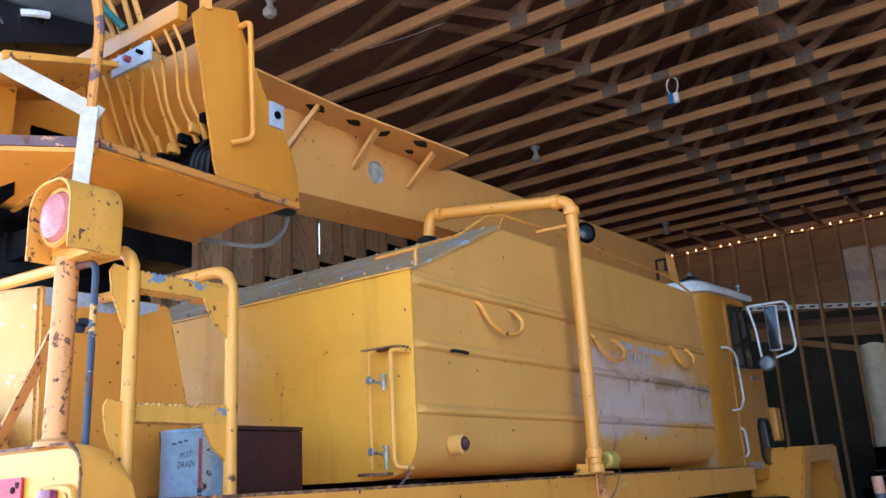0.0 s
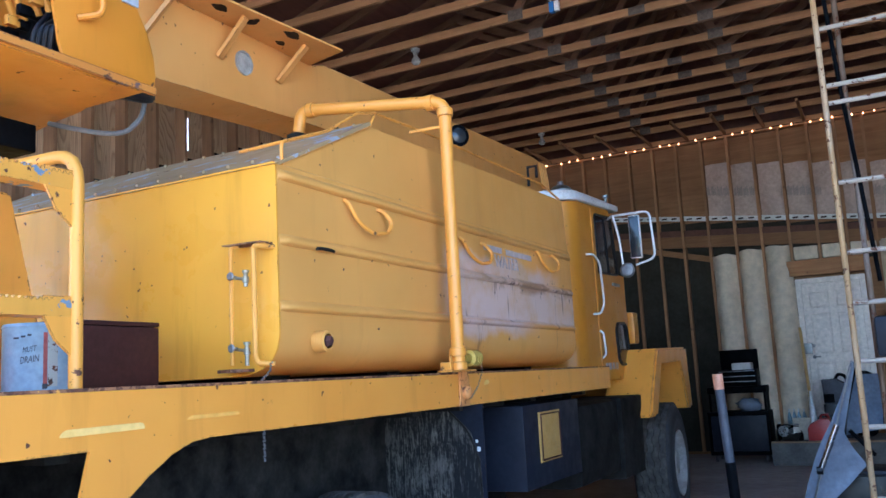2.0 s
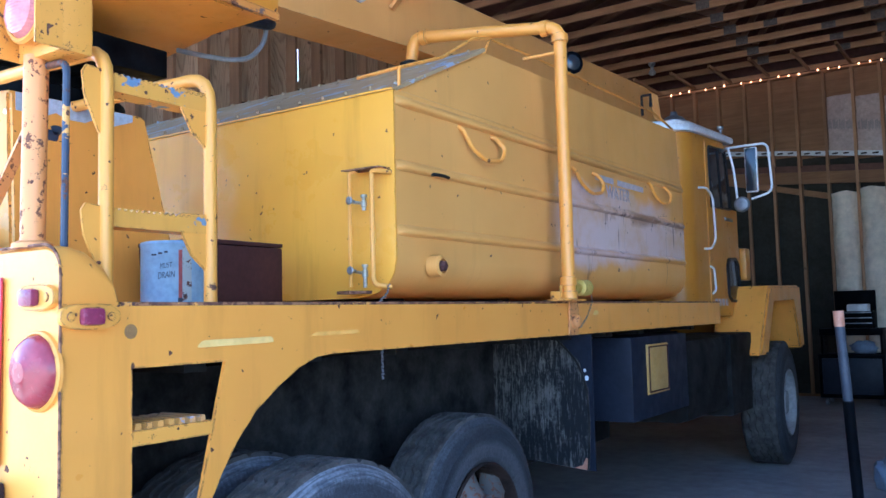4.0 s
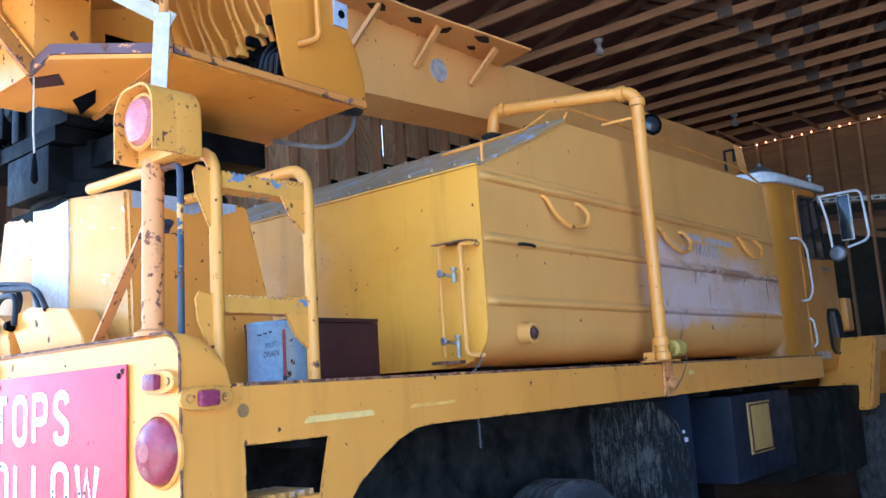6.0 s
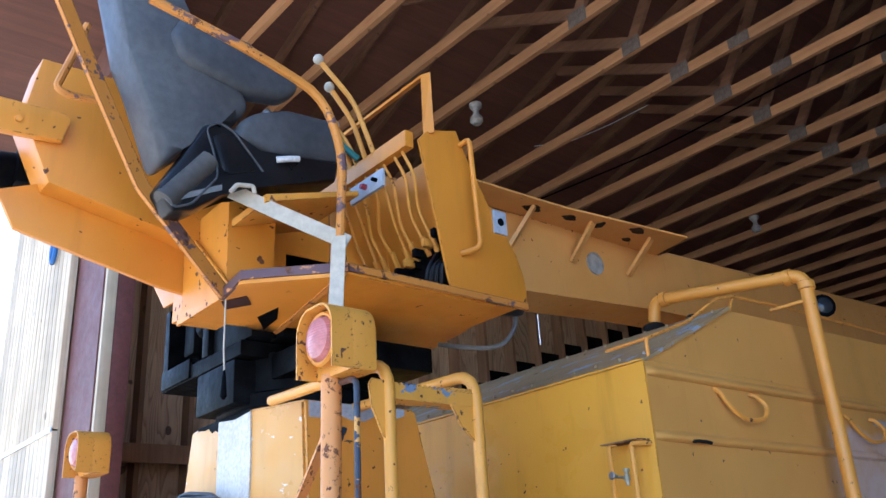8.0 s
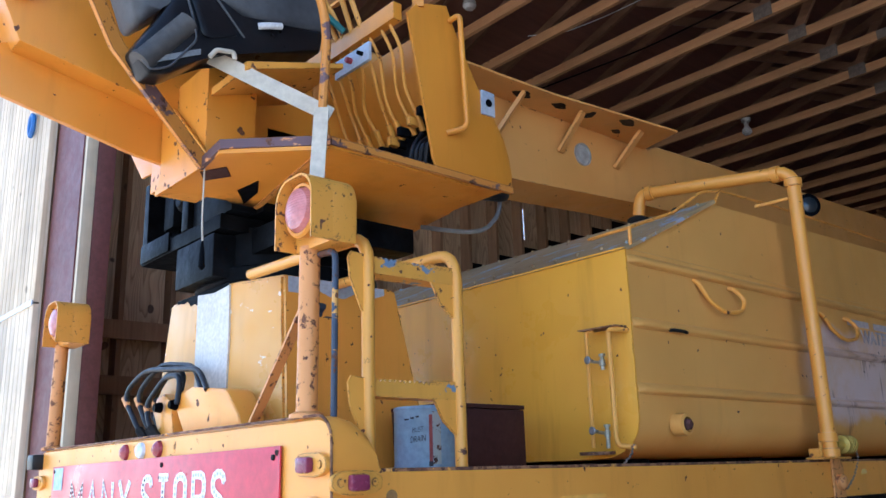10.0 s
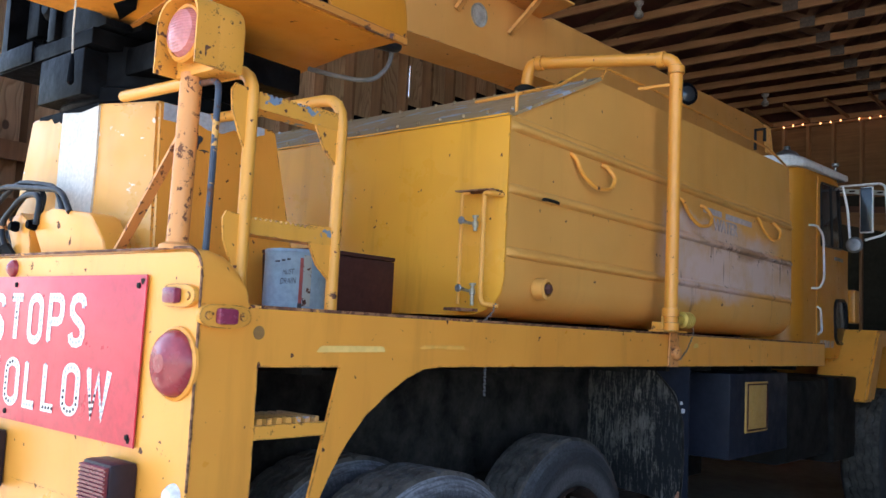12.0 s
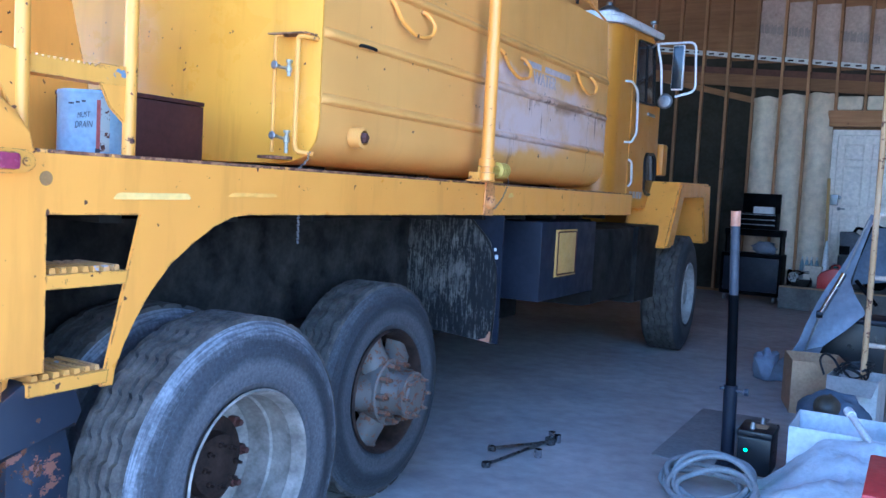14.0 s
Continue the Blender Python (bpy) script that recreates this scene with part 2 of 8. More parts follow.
def overspray():
    """Orange paint blown over with black at one end, in a soft ragged edge."""
    m = Mat("black_oversprayed_orange", 0.45)
    tone = m.mix(m.ramp(m.noise(1.8, 4), (0.35, 0.0), (0.7, 1.0)), ORA, ORAD)
    xyz = m.nt.nodes.new("ShaderNodeSeparateXYZ")
    m.link(m.tc.outputs["Object"], xyz.inputs[0])
    d = m.math("ADD", m.math("MULTIPLY", xyz.outputs["X"], -0.85), m.math("MULTIPLY", xyz.outputs["Y"], 0.35))
    d = m.math("ADD", d, m.math("MULTIPLY", m.math("SUBTRACT", m.noise(6.0, 5, 0.65), 0.5), 0.35))
    tone = m.mix(m.ramp(d, (0.80, 0.0), (0.92, 0.97)), tone, (0.006, 0.006, 0.007))
    m.color(m.mix(m.ramp(m.noise(12.0, 5, 0.7), (0.68, 0.0), (0.70, 1.0)), tone, (0.12, 0.05, 0.03)))
    return m.m


M_overspray = overspray()
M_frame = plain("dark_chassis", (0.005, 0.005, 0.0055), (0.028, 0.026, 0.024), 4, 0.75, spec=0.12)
M_bluebox = plain("dark_blue_paint", (0.006, 0.008, 0.016), (0.016, 0.02, 0.034), 4, 0.5, spec=0.25)

def tyre_rubber(y, z, r, rim, scuff=1.0, dust=1.0):
    """Sidewall rubber: moulded rings about the axle, pale scuffs round the shoulder."""
    m = Mat("tyre_rubber", 0.7)
    mp = m.nt.nodes.new("ShaderNodeMapping")
    mp.inputs["Location"].default_value = (0, -y, -z)
    mp.inputs["Scale"].default_value = (0, 1, 1)
    m.link(m.tc.outputs["Object"], mp.inputs[0])
    ln = m.nt.nodes.new("ShaderNodeVectorMath")
    ln.operation = "LENGTH"
    m.link(mp.outputs[0], ln.inputs[0])
    rad = ln.outputs["Value"]
    t = m.math("DIVIDE", m.math("SUBTRACT", rad, rim), r - rim)
    sep = m.nt.nodes.new("ShaderNodeSeparateXYZ")
    m.link(mp.outputs[0], sep.inputs[0])
    ang = m.math("ARCTAN2", sep.outputs["Z"], sep.outputs["Y"])

    def polar(around, across, detail=4.0, rough=0.6):
        """Noise laid round the axle: stretched along the rolling direction or across it."""
        cmb = m.nt.nodes.new("ShaderNodeCombineXYZ")
        m.link(m.math("MULTIPLY", ang, around), cmb.inputs[0])
        m.link(m.math("MULTIPLY", rad, across), cmb.inputs[1])
        n = m.nt.nodes.new("ShaderNodeTexNoise")
        n.inputs["Scale"].default_value, n.inputs["Detail"].default_value, n.inputs["Roughness"].default_value = 1.0, detail, rough
        m.link(cmb.outputs[0], n.inputs["Vector"])
        return n.outputs["Fac"]

    streak = polar(3.2, 130.0)
    ticks = polar(42.0, 14.0)
    patch_ = polar(5.0, 18.0)
    wob = m.math("ADD", m.math("MULTIPLY", m.math("SUBTRACT", ticks, 0.5), 0.16), m.math("MULTIPLY", m.math("SUBTRACT", patch_, 0.5), 0.30))
    base = m.ramp(m.math("ADD", t, m.math("MULTIPLY", wob, 0.4)), (0.0, (0.042, 0.042, 0.046)), (0.12, (0.08, 0.08, 0.087)), (0.36, (0.102, 0.104, 0.113)), (0.50, (0.042, 0.045, 0.052)), (0.80, (0.044, 0.047, 0.054)), (1.0, (0.06, 0.06, 0.064)))
    worn = m.ramp(m.math("ADD", t, wob), (0.70, 0.0), (0.84, 1.0), (0.97, 1.0), (1.0, 0.55))
    worn = m.math("MULTIPLY", worn, m.ramp(streak, (0.36, 0.15), (0.58, 1.0)))
    worn = m.math("MULTIPLY", worn, scuff)
    tone = m.mix(worn, base, m.ramp(patch_, (0.35, (0.13, 0.138, 0.155)), (0.65, (0.225, 0.24, 0.27))))
    tone = m.mix(m.math("MULTIPLY", m.ramp(streak, (0.60, 0.0), (0.68, 0.35)), scuff), tone, (0.16, 0.17, 0.19))
    grit = m.ramp(m.noise(85.0, 4, 0.7), (0.3, 0.65 * dust), (0.72, 1.35 * dust))
    m.color(m.mix(1.0, tone, grit, "MULTIPLY"))
    m.bump(m.math("ADD", m.math("MULTIPLY", streak, 0.5), m.noise(45, 4)), 0.35, 0.003)
    m.bsdf.inputs["Specular IOR Level"].default_value = 0.3
    return m.m


M_tread = plain("tyre_tread_rubber", (0.035, 0.032, 0.029), (0.105, 0.096, 0.086), 14, 0.85, bump=0.7, bscale=60, spec=0.2)
M_rim = plain("dirty_rim_steel", (0.13, 0.113, 0.098), (0.35, 0.32, 0.285), 9, 0.55, 0.0, spec=0.35)
M_hub = paint("rusty_hub_iron", (0.115, 0.102, 0.09), (0.06, 0.052, 0.046), 0.56, 30.0, 0.55, faded=(0.14, 0.13, 0.122), grime=0.6, spot=0.68, edge=0.8)
M_rustred = plain("red_rust_iron", (0.03, 0.012, 0.009), (0.11, 0.035, 0.025), 18, 0.8, bump=0.5)
M_hubdark = plain("dark_rusty_iron", (0.012, 0.008, 0.007), (0.05, 0.03, 0.022), 12, 0.8, bump=0.4, spec=0.2)
M_chrome = plain("chrome", (0.4, 0.4, 0.43), (0.5, 0.5, 0.53), 9, 0.22, 1.0, bump=0.02)
M_valve = plain("galvanised_brass", (0.26, 0.22, 0.12), (0.46, 0.44, 0.38), 30, 0.4, 0.3)
M_darkchrome = plain("grimy_chrome", (0.08, 0.08, 0.085), (0.2, 0.2, 0.21), 18, 0.3, 0.9, bump=0.05)
M_steel = plain("dull_zinc_steel", (0.2, 0.205, 0.215), (0.33, 0.335, 0.35), 14, 0.42, 0.8)
M_glass_dark = plain("dark_window_glass", (0.02, 0.025, 0.03), (0.03, 0.036, 0.042), 2, 0.06, bump=0.0)
M_sign = plain("red_sign_sheet", (0.58, 0.035, 0.06), (0.66, 0.055, 0.085), 2.5, 0.35, bump=0.03)
M_signwhite = plain("white_reflective_letters", (0.78, 0.74, 0.72), (0.86, 0.84, 0.82), 20, 0.4, bump=0.02)
M_tealwhite = plain("teal_sticker", (0.25, 0.45, 0.48), (0.6, 0.66, 0.66), 30, 0.5)
M_button = plain("glass_buttons", (0.5, 0.5, 0.52), (0.65, 0.65, 0.66), 30, 0.15)
M_lampbox = paint("lamp_housing_paint", (0.72, 0.33, 0.045), (0.64, 0.28, 0.038), 0.612, 55.0, 0.45, spot=0.72)
M_dot = plain("reflector_dots", (0.03, 0.022, 0.025), (0.06, 0.045, 0.05), 20, 0.3)
M_redlens = plain("red_lens", (0.29, 0.035, 0.045), (0.37, 0.06, 0.065), 6, 0.25, bump=0.05)
M_markerlens = plain("purple_red_lens", (0.2, 0.025, 0.06), (0.28, 0.045, 0.09), 9, 0.25, bump=0.05)
M_darkred = plain("dark_red_lens", (0.14, 0.02, 0.035), (0.2, 0.035, 0.05), 12, 0.3)
M_lampcase = plain("purple_black_plastic", (0.014, 0.008, 0.014), (0.03, 0.018, 0.026), 9, 0.45, spec=0.3)
M_switch = plain("pale_grey_panel", (0.4, 0.44, 0.5), (0.5, 0.54, 0.6), 8, 0.5)
M_purplerust = paint("purple_rust_edge", (0.16, 0.085, 0.085), (0.11, 0.065, 0.07), 0.62, 10.0, 0.55, under=(0.62, 0.27, 0.10))
M_amber = plain("amber_lens", (0.46, 0.13, 0.12), (0.60, 0.24, 0.22), 6, 0.12, bump=0.1, bscale=90)
lens_rib = M_amber.node_tree.nodes.new("ShaderNodeTexWave")
lens_rib.bands_direction = "Z"
lens_rib.inputs["Scale"].default_value, lens_rib.inputs["Distortion"].default_value = 38.0, 0.0
M_amber.node_tree.links.new(M_amber.node_tree.nodes["Texture Coordinate"].outputs["Object"], lens_rib.inputs["Vector"])
lens_bump = M_amber.node_tree.nodes["Bump"]
lens_bump.inputs["Strength"].default_value, lens_bump.inputs["Distance"].default_value = 0.35, 0.002
M_amber.node_tree.links.new(lens_rib.outputs["Fac"], lens_bump.inputs["Height"])
M_clear = plain("pale_lens", (0.7, 0.72, 0.75), (0.8, 0.82, 0.85), 10, 0.15)
M_seat = plain("grey_vinyl", (0.06, 0.064, 0.072), (0.105, 0.11, 0.12), 3, 0.5, bump=0.25, bscale=120, spec=0.35)
M_bellows = plain("grey_bellows_rubber", (0.05, 0.048, 0.046), (0.12, 0.11, 0.10), 4, 0.7)
M_plastic = plain("black_plastic", (0.005, 0.006, 0.008), (0.012, 0.014, 0.018), 6, 0.35, spec=0.35)
M_strap = plain("cream_webbing", (0.52, 0.46, 0.36), (0.62, 0.56, 0.45), 3, 0.8, bump=0.2, bscale=200)
M_hose = plain("black_hose", (0.006, 0.007, 0.01), (0.018, 0.02, 0.025), 10, 0.45, spec=0.3)
M_greyhose = plain("grey_hose", (0.16, 0.17, 0.18), (0.25, 0.26, 0.27), 10, 0.6)
M_brownbox = plain("brown_painted_box", (0.042, 0.015, 0.013), (0.066, 0.024, 0.020), 5, 0.6, spec=0.2)
M_bluecan = plain("pale_blue_tin", (0.20, 0.30, 0.37), (0.29, 0.39, 0.46), 4, 0.4)
M_ink = plain("dark_marker", (0.02, 0.02, 0.03), (0.04, 0.04, 0.05), 20, 0.6)
M_inkblue = plain("faded_blue_lettering", (0.42, 0.36, 0.36), (0.62, 0.5, 0.47), 20, 0.6)
# Pale yellows for sun glints painted on the bed side.
M_glint = plain("pale_sun_glint", (0.95, 0.60, 0.17), (0.95, 0.66, 0.23), 1.5, 0.2, bump=0.0)
M_glintfaint = plain("faint_sun_glint", (0.86, 0.43, 0.08), (0.9, 0.48, 0.11), 1.5, 0.25, bump=0.0)
M_panel = plain("mustard_panel", (0.45, 0.27, 0.07), (0.54, 0.33, 0.1), 9, 0.5)
M_red = plain("red_plastic", (0.4, 0.03, 0.03), (0.5, 0.05, 0.045), 5, 0.4)
M_green = plain("green_hose", (0.02, 0.14, 0.13), (0.03, 0.2, 0.18), 8, 0.5)
M_brass = plain("yellowed_brass", (0.5, 0.34, 0.06), (0.62, 0.45, 0.1), 25, 0.45, 0.4)
M_lumber = wood("truss_lumber", (0.36, 0.17, 0.07), (0.50, 0.265, 0.115), "x")
# The chord lumber again, darkened for the shade up under the roof.
M_raftershade = wood("shaded_rafter_lumber", (0.16, 0.078, 0.042), (0.25, 0.126, 0.066), "x")
M_stud = wood("stud_lumber", (0.34, 0.17, 0.075), (0.46, 0.25, 0.12), "z")
def figured_ply():
    """Rotary-cut sheathing: tall nested grain loops, knots and grey weathering."""
    m = Mat("plywood_sheet", 0.8)
    mp = m.nt.nodes.new("ShaderNodeMapping")
    mp.inputs["Scale"].default_value = (1, 1.6, 0.22)
    m.link(m.tc.outputs["Object"], mp.inputs[0])
    base = m.nt.nodes.new("ShaderNodeTexNoise")
    base.inputs["Scale"].default_value, base.inputs["Detail"].default_value, base.inputs["Distortion"].default_value = 1.9, 2.0, 0.5
    m.link(mp.outputs[0], base.inputs["Vector"])
    rings = m.math("FRACT", m.math("MULTIPLY", base.outputs["Fac"], 26.0), 0.0)
    tone = m.ramp(rings, (0.0, (0.56, 0.37, 0.22)), (0.55, (0.50, 0.32, 0.185)), (0.85, (0.34, 0.20, 0.11)), (1.0, (0.54, 0.36, 0.21)))
    tone = m.mix(1.0, tone, m.ramp(m.noise(60, 4, 0.6, (1, 1, 0.05)), (0.3, 0.85), (0.75, 1.1)), "MULTIPLY")
    tone = m.mix(1.0, tone, m.ramp(m.noise(0.8, 4), (0.35, 0.75), (0.7, 1.1)), "MULTIPLY")
    tone = m.mix(m.ramp(m.noise(5.2, 1, 0.4), (0.735, 0.0), (0.755, 0.9)), tone, (0.06, 0.03, 0.02))
    m.color(tone)
    m.bump(rings, 0.1, 0.002)
    return m.m


M_ply = figured_ply()
M_wallstud = wood("wall_stud_lumber", (0.23, 0.115, 0.055), (0.36, 0.19, 0.095), "z")
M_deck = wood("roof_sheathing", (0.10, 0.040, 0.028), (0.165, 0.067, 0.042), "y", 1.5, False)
M_osb = wood("osb_sheet", (0.24, 0.115, 0.045), (0.36, 0.185, 0.078), "x", 2.5, False)
M_siding = wood("pine_siding", (0.60, 0.46, 0.30), (0.76, 0.62, 0.44), "z", 3.0)
M_redtrim = plain("dark_red_trim", (0.13, 0.045, 0.04), (0.17, 0.06, 0.055), 4, 0.6)
M_paletrim = wood("pale_trim", (0.58, 0.48, 0.34), (0.68, 0.58, 0.42), "z", 4.0, False)
M_plate = plain("galvanised_plate", (0.11, 0.088, 0.072), (0.19, 0.155, 0.13), 22, 0.7, 0.0, spec=0.1)
M_film = plain("vapour_film", (0.42, 0.31, 0.255), (0.53, 0.40, 0.335), 2.2, 0.35, bump=0.4, bscale=9, dist=0.02)
M_filmprint = plain("faded_film_print", (0.27, 0.225, 0.205), (0.37, 0.295, 0.26), 9, 0.5)
M_tape = plain("white_tape", (0.6, 0.6, 0.6), (0.75, 0.75, 0.75), 12, 0.4)
M_batt = plain("insulation_batt", (0.70, 0.58, 0.43), (0.84, 0.73, 0.57), 0.9, 0.95, bump=0.3, bscale=12, dist=0.03)
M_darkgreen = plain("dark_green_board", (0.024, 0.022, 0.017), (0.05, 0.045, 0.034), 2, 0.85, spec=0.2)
M_concrete = plain("concrete_floor", (0.29, 0.271, 0.262), (0.455, 0.432, 0.412), 0.9, 0.75, bump=0.25, bscale=30)
M_dirt = plain("pale_gravel_ground", (0.36, 0.31, 0.25), (0.52, 0.46, 0.38), 1.2, 0.95, bump=0.5, bscale=24)
M_card = plain("brown_cardboard", (0.32, 0.2, 0.11), (0.4, 0.26, 0.15), 5, 0.8)
M_tarp = plain("grey_blue_tarp", (0.15, 0.18, 0.245), (0.23, 0.265, 0.34), 2, 0.6, bump=0.5, bscale=7, dist=0.02)
M_plasticwhite = plain("milky_plastic", (0.42, 0.47, 0.52), (0.55, 0.60, 0.65), 3, 0.35, bump=0.4, bscale=9, dist=0.02)
M_steelblue = plain("grey_blue_tube", (0.035, 0.04, 0.055), (0.065, 0.072, 0.09), 12, 0.5, spec=0.3)
M_copper = plain("worn_orange_tip", (0.4, 0.16, 0.08), (0.55, 0.28, 0.18), 20, 0.5)
# Grey of the thin sheet that stands for a floor shadow.
M_floorshade = plain("floor_shadow_grey", (0.17, 0.165, 0.165), (0.23, 0.225, 0.22), 4, 0.9)
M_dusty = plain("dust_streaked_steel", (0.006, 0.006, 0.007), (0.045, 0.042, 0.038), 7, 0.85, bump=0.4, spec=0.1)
M_stepstone = plain("dirty_grey_concrete", (0.09, 0.085, 0.08), (0.17, 0.16, 0.15), 6, 0.85)
M_greyrim = plain("grey_white_rim_paint", (0.20, 0.195, 0.19), (0.40, 0.39, 0.375), 9, 0.55)
M_darkstripe = plain("worn_dark_red_strip", (0.22, 0.035, 0.03), (0.34, 0.07, 0.055), 40, 0.6)
M_rustlabel = paint("rust_stained_label", (0.40, 0.42, 0.38), (0.30, 0.32, 0.29), 0.55, 22.0, 0.6)
M_cartonwhite = plain("dirty_white_carton", (0.42, 0.4, 0.38), (0.58, 0.56, 0.53), 6, 0.7)
M_whitebox = plain("white_card", (0.52, 0.55, 0.58), (0.60, 0.63, 0.66), 4, 0.5)
M_bag = plain("dark_blue_canvas", (0.05, 0.07, 0.11), (0.1, 0.13, 0.18), 5, 0.85, bump=0.5)
M_dirtydark = plain("oily_dark_tools", (0.02, 0.018, 0.016), (0.08, 0.065, 0.045), 14, 0.5, bump=0.6, bscale=22)
M_whiteband = plain("chalky_paint", (0.55, 0.50, 0.43), (0.66, 0.61, 0.54), 7, 0.5, bump=0.1)
M_holetan = plain("shaded_tan_metal", (0.26, 0.14, 0.045), (0.36, 0.19, 0.06), 30, 0.6)
M_port = plain("dusty_pale_cover", (0.30, 0.28, 0.25), (0.50, 0.48, 0.45), 14, 0.6)
M_palerung = paint("worn_cream_rung", (0.46, 0.40, 0.34), (0.36, 0.30, 0.25), 0.58, 12.0, 0.6)
# Worn post paint, darkened for the shadow on the rear upright.
M_shadepost = paint("shaded_worn_post", (0.16, 0.10, 0.06), (0.09, 0.055, 0.035), 0.58, 12.0, 0.6, faded=(0.34, 0.30, 0.27))
M_scaffold = paint("worn_scaffold_paint", (0.46, 0.29, 0.13), (0.36, 0.22, 0.11), 0.58, 12.0, 0.6, faded=(0.52, 0.42, 0.31))
M_blue = plain("blue_plastic", (0.02, 0.12, 0.38), (0.03, 0.17, 0.48), 8, 0.4)


def splashed(name):
    """Black rubber under dried mud splashes that run downwards, rusty at the foot."""
    m = Mat(name, 0.7)
    big = m.noise(3.2, 3)
    fine = m.noise(80.0, 6, 0.8, (1, 1, 0.13))
    speck = m.noise(60.0, 6, 0.8)
    spl = m.math("ADD", m.math("ADD", m.math("MULTIPLY", fine, 0.62), m.math("MULTIPLY", speck, 0.22)), m.math("MULTIPLY", big, 0.3))
    fac = m.ramp(spl, (0.565, 0.0), (0.64, 1.0))
    m.color(m.mix(fac, (0.010, 0.011, 0.013), m.ramp(m.noise(9, 4), (0.4, (0.085, 0.08, 0.075)), (0.65, (0.16, 0.15, 0.13)))))
    m.bump(fac, 0.4, 0.003)
    m.bsdf.inputs["Specular IOR Level"].default_value = 0.25
    return m.m


M_bark = splashed("mudflap_rubber")
M_darkscuff = paint("scuffed_dark_blue_paint", (0.022, 0.028, 0.045), (0.012, 0.016, 0.026), 0.7, 7.0, 0.4, faded=(0.12, 0.135, 0.17))
M_darkrust = paint("dark_paint_over_rust", (0.022, 0.03, 0.048), (0.012, 0.016, 0.026), 0.57, 7.0, 0.4, faded=(0.10, 0.12, 0.16), under=(0.20, 0.085, 0.055))


def glow(name, col, strength):
    m = Mat(name, 0.4)
    m.color(col)
    m.bsdf.inputs["Emission Color"].default_value = (*col, 1)
    m.bsdf.inputs["Emission Strength"].default_value = strength
    return m.m


M_dustybulb = plain("dusty_bulb_glass", (0.28, 0.27, 0.26), (0.40, 0.39, 0.37), 20, 0.25, bump=0.0)
M_led = glow("warm_bulb_glow", (1.0, 0.40, 0.14), 1.25)
M_greenled = glow("green_indicator", (0.05, 0.9, 0.22), 2.0)


# ---- building tools ----
def world_of(ob):
    m = ob.matrix_basis
    return world_of(ob.parent) @ ob.matrix_parent_inverse @ m if ob.parent else m.copy()


def empty(name, at, label="", category="", group="", parent=None):
    e = new(name)
    e.matrix_basis = Matrix.Translation(at)
    if parent:
        e.parent = parent
        e.matrix_parent_inverse = world_of(parent).inverted()
    return tagged(e, label, category, group)


def mesh_of(bm, name, mat, smooth=35):
    me = bpy.data.meshes.new(name)
    bmesh.ops.recalc_face_normals(bm, faces=bm.faces)
    bm.to_mesh(me)
    bm.free()
    for m in mat if isinstance(mat, (list, tuple)) else [mat]:
        me.materials.append(m)
    if smooth:
        me.shade_smooth()
        me.set_sharp_from_angle(angle=radians(smooth))
    return me


def part(name, bm, mat, parent=None, label="", kind="", category="", group="", smooth=35):
    """Links a bmesh, made in world metres, as one mesh object under a thing or a part."""
    ob = new(name, mesh_of(bm, name, mat, smooth))
    if parent:
        ob.parent = parent
        ob.matrix_parent_inverse = world_of(parent).inverted()
    return tagged(ob, label, category, group, kind)


def bm_new():
    return bmesh.new()


def box(bm, x0, x1, y0, y1, z0, z1, bev=0.0, turn=None, mi=0):
    r = bmesh.ops.create_cube(bm, size=1.0, matrix=Matrix.Translation(((x0 + x1) / 2, (y0 + y1) / 2, (z0 + z1) / 2)) @ Matrix.Diagonal((abs(x1 - x0), abs(y1 - y0), abs(z1 - z0), 1)))
    vs = r["verts"]
    fs = {f for v in vs for f in v.link_faces}
    for f in fs:
        f.material_index = mi
    if bev:
        es = list({e for v in vs for e in v.link_edges})
        rb = bmesh.ops.bevel(bm, geom=es, offset=bev, segments=2, affect="EDGES", profile=0.6)
        vs = list({v for f in rb["faces"] for v in f.verts} | {v for v in vs if v.is_valid})
    if turn is not None:
        bmesh.ops.transform(bm, matrix=turn, verts=vs)
    return vs


def prism(bm, pts, axis, a0, a1, bev=0.0, mi=0):
    """A polygon, in the two other axes in x, y, z order, drawn out along one axis."""
    def p3(p, a):
        return {"x": (a, p[0], p[1]), "y": (p[0], a, p[1]), "z": (p[0], p[1], a)}[axis]
    va = [bm.verts.new(p3(p, a0)) for p in pts]
    vb = [bm.verts.new(p3(p, a1)) for p in pts]
    n = len(pts)
    fs = [bm.faces.new(va), bm.faces.new(list(reversed(vb)))]
    for i in range(n):
        fs.append(bm.faces.new((va[i], vb[i], vb[(i + 1) % n], va[(i + 1) % n])))
    for f in fs:
        f.material_index = mi
    if bev:
        es = list({e for f in fs[:2] for e in f.edges})
        bmesh.ops.bevel(bm, geom=es, offset=bev, segments=2, affect="EDGES", profile=0.6)
    return va + vb


def quad(bm, a, b, c, d):
    return bm.faces.new([bm.verts.new(p) for p in (a, b, c, d)])


def rounded(points, radius, steps=4):
    """A polyline whose corners are rounded."""
    pts = [Vector(p) for p in points]
    out = [pts[0]]
    for a, b, c in zip(pts, pts[1:], pts[2:]):
        r = min(radius, (a - b).length * 0.45, (c - b).length * 0.45)
        p, q = b + (a - b).normalized() * r, b + (c - b).normalized() * r
        for i in range(steps + 1):
            s = i / steps
            out.append(p * (1 - s) ** 2 + b * 2 * s * (1 - s) + q * s ** 2)
    return out + [pts[-1]]


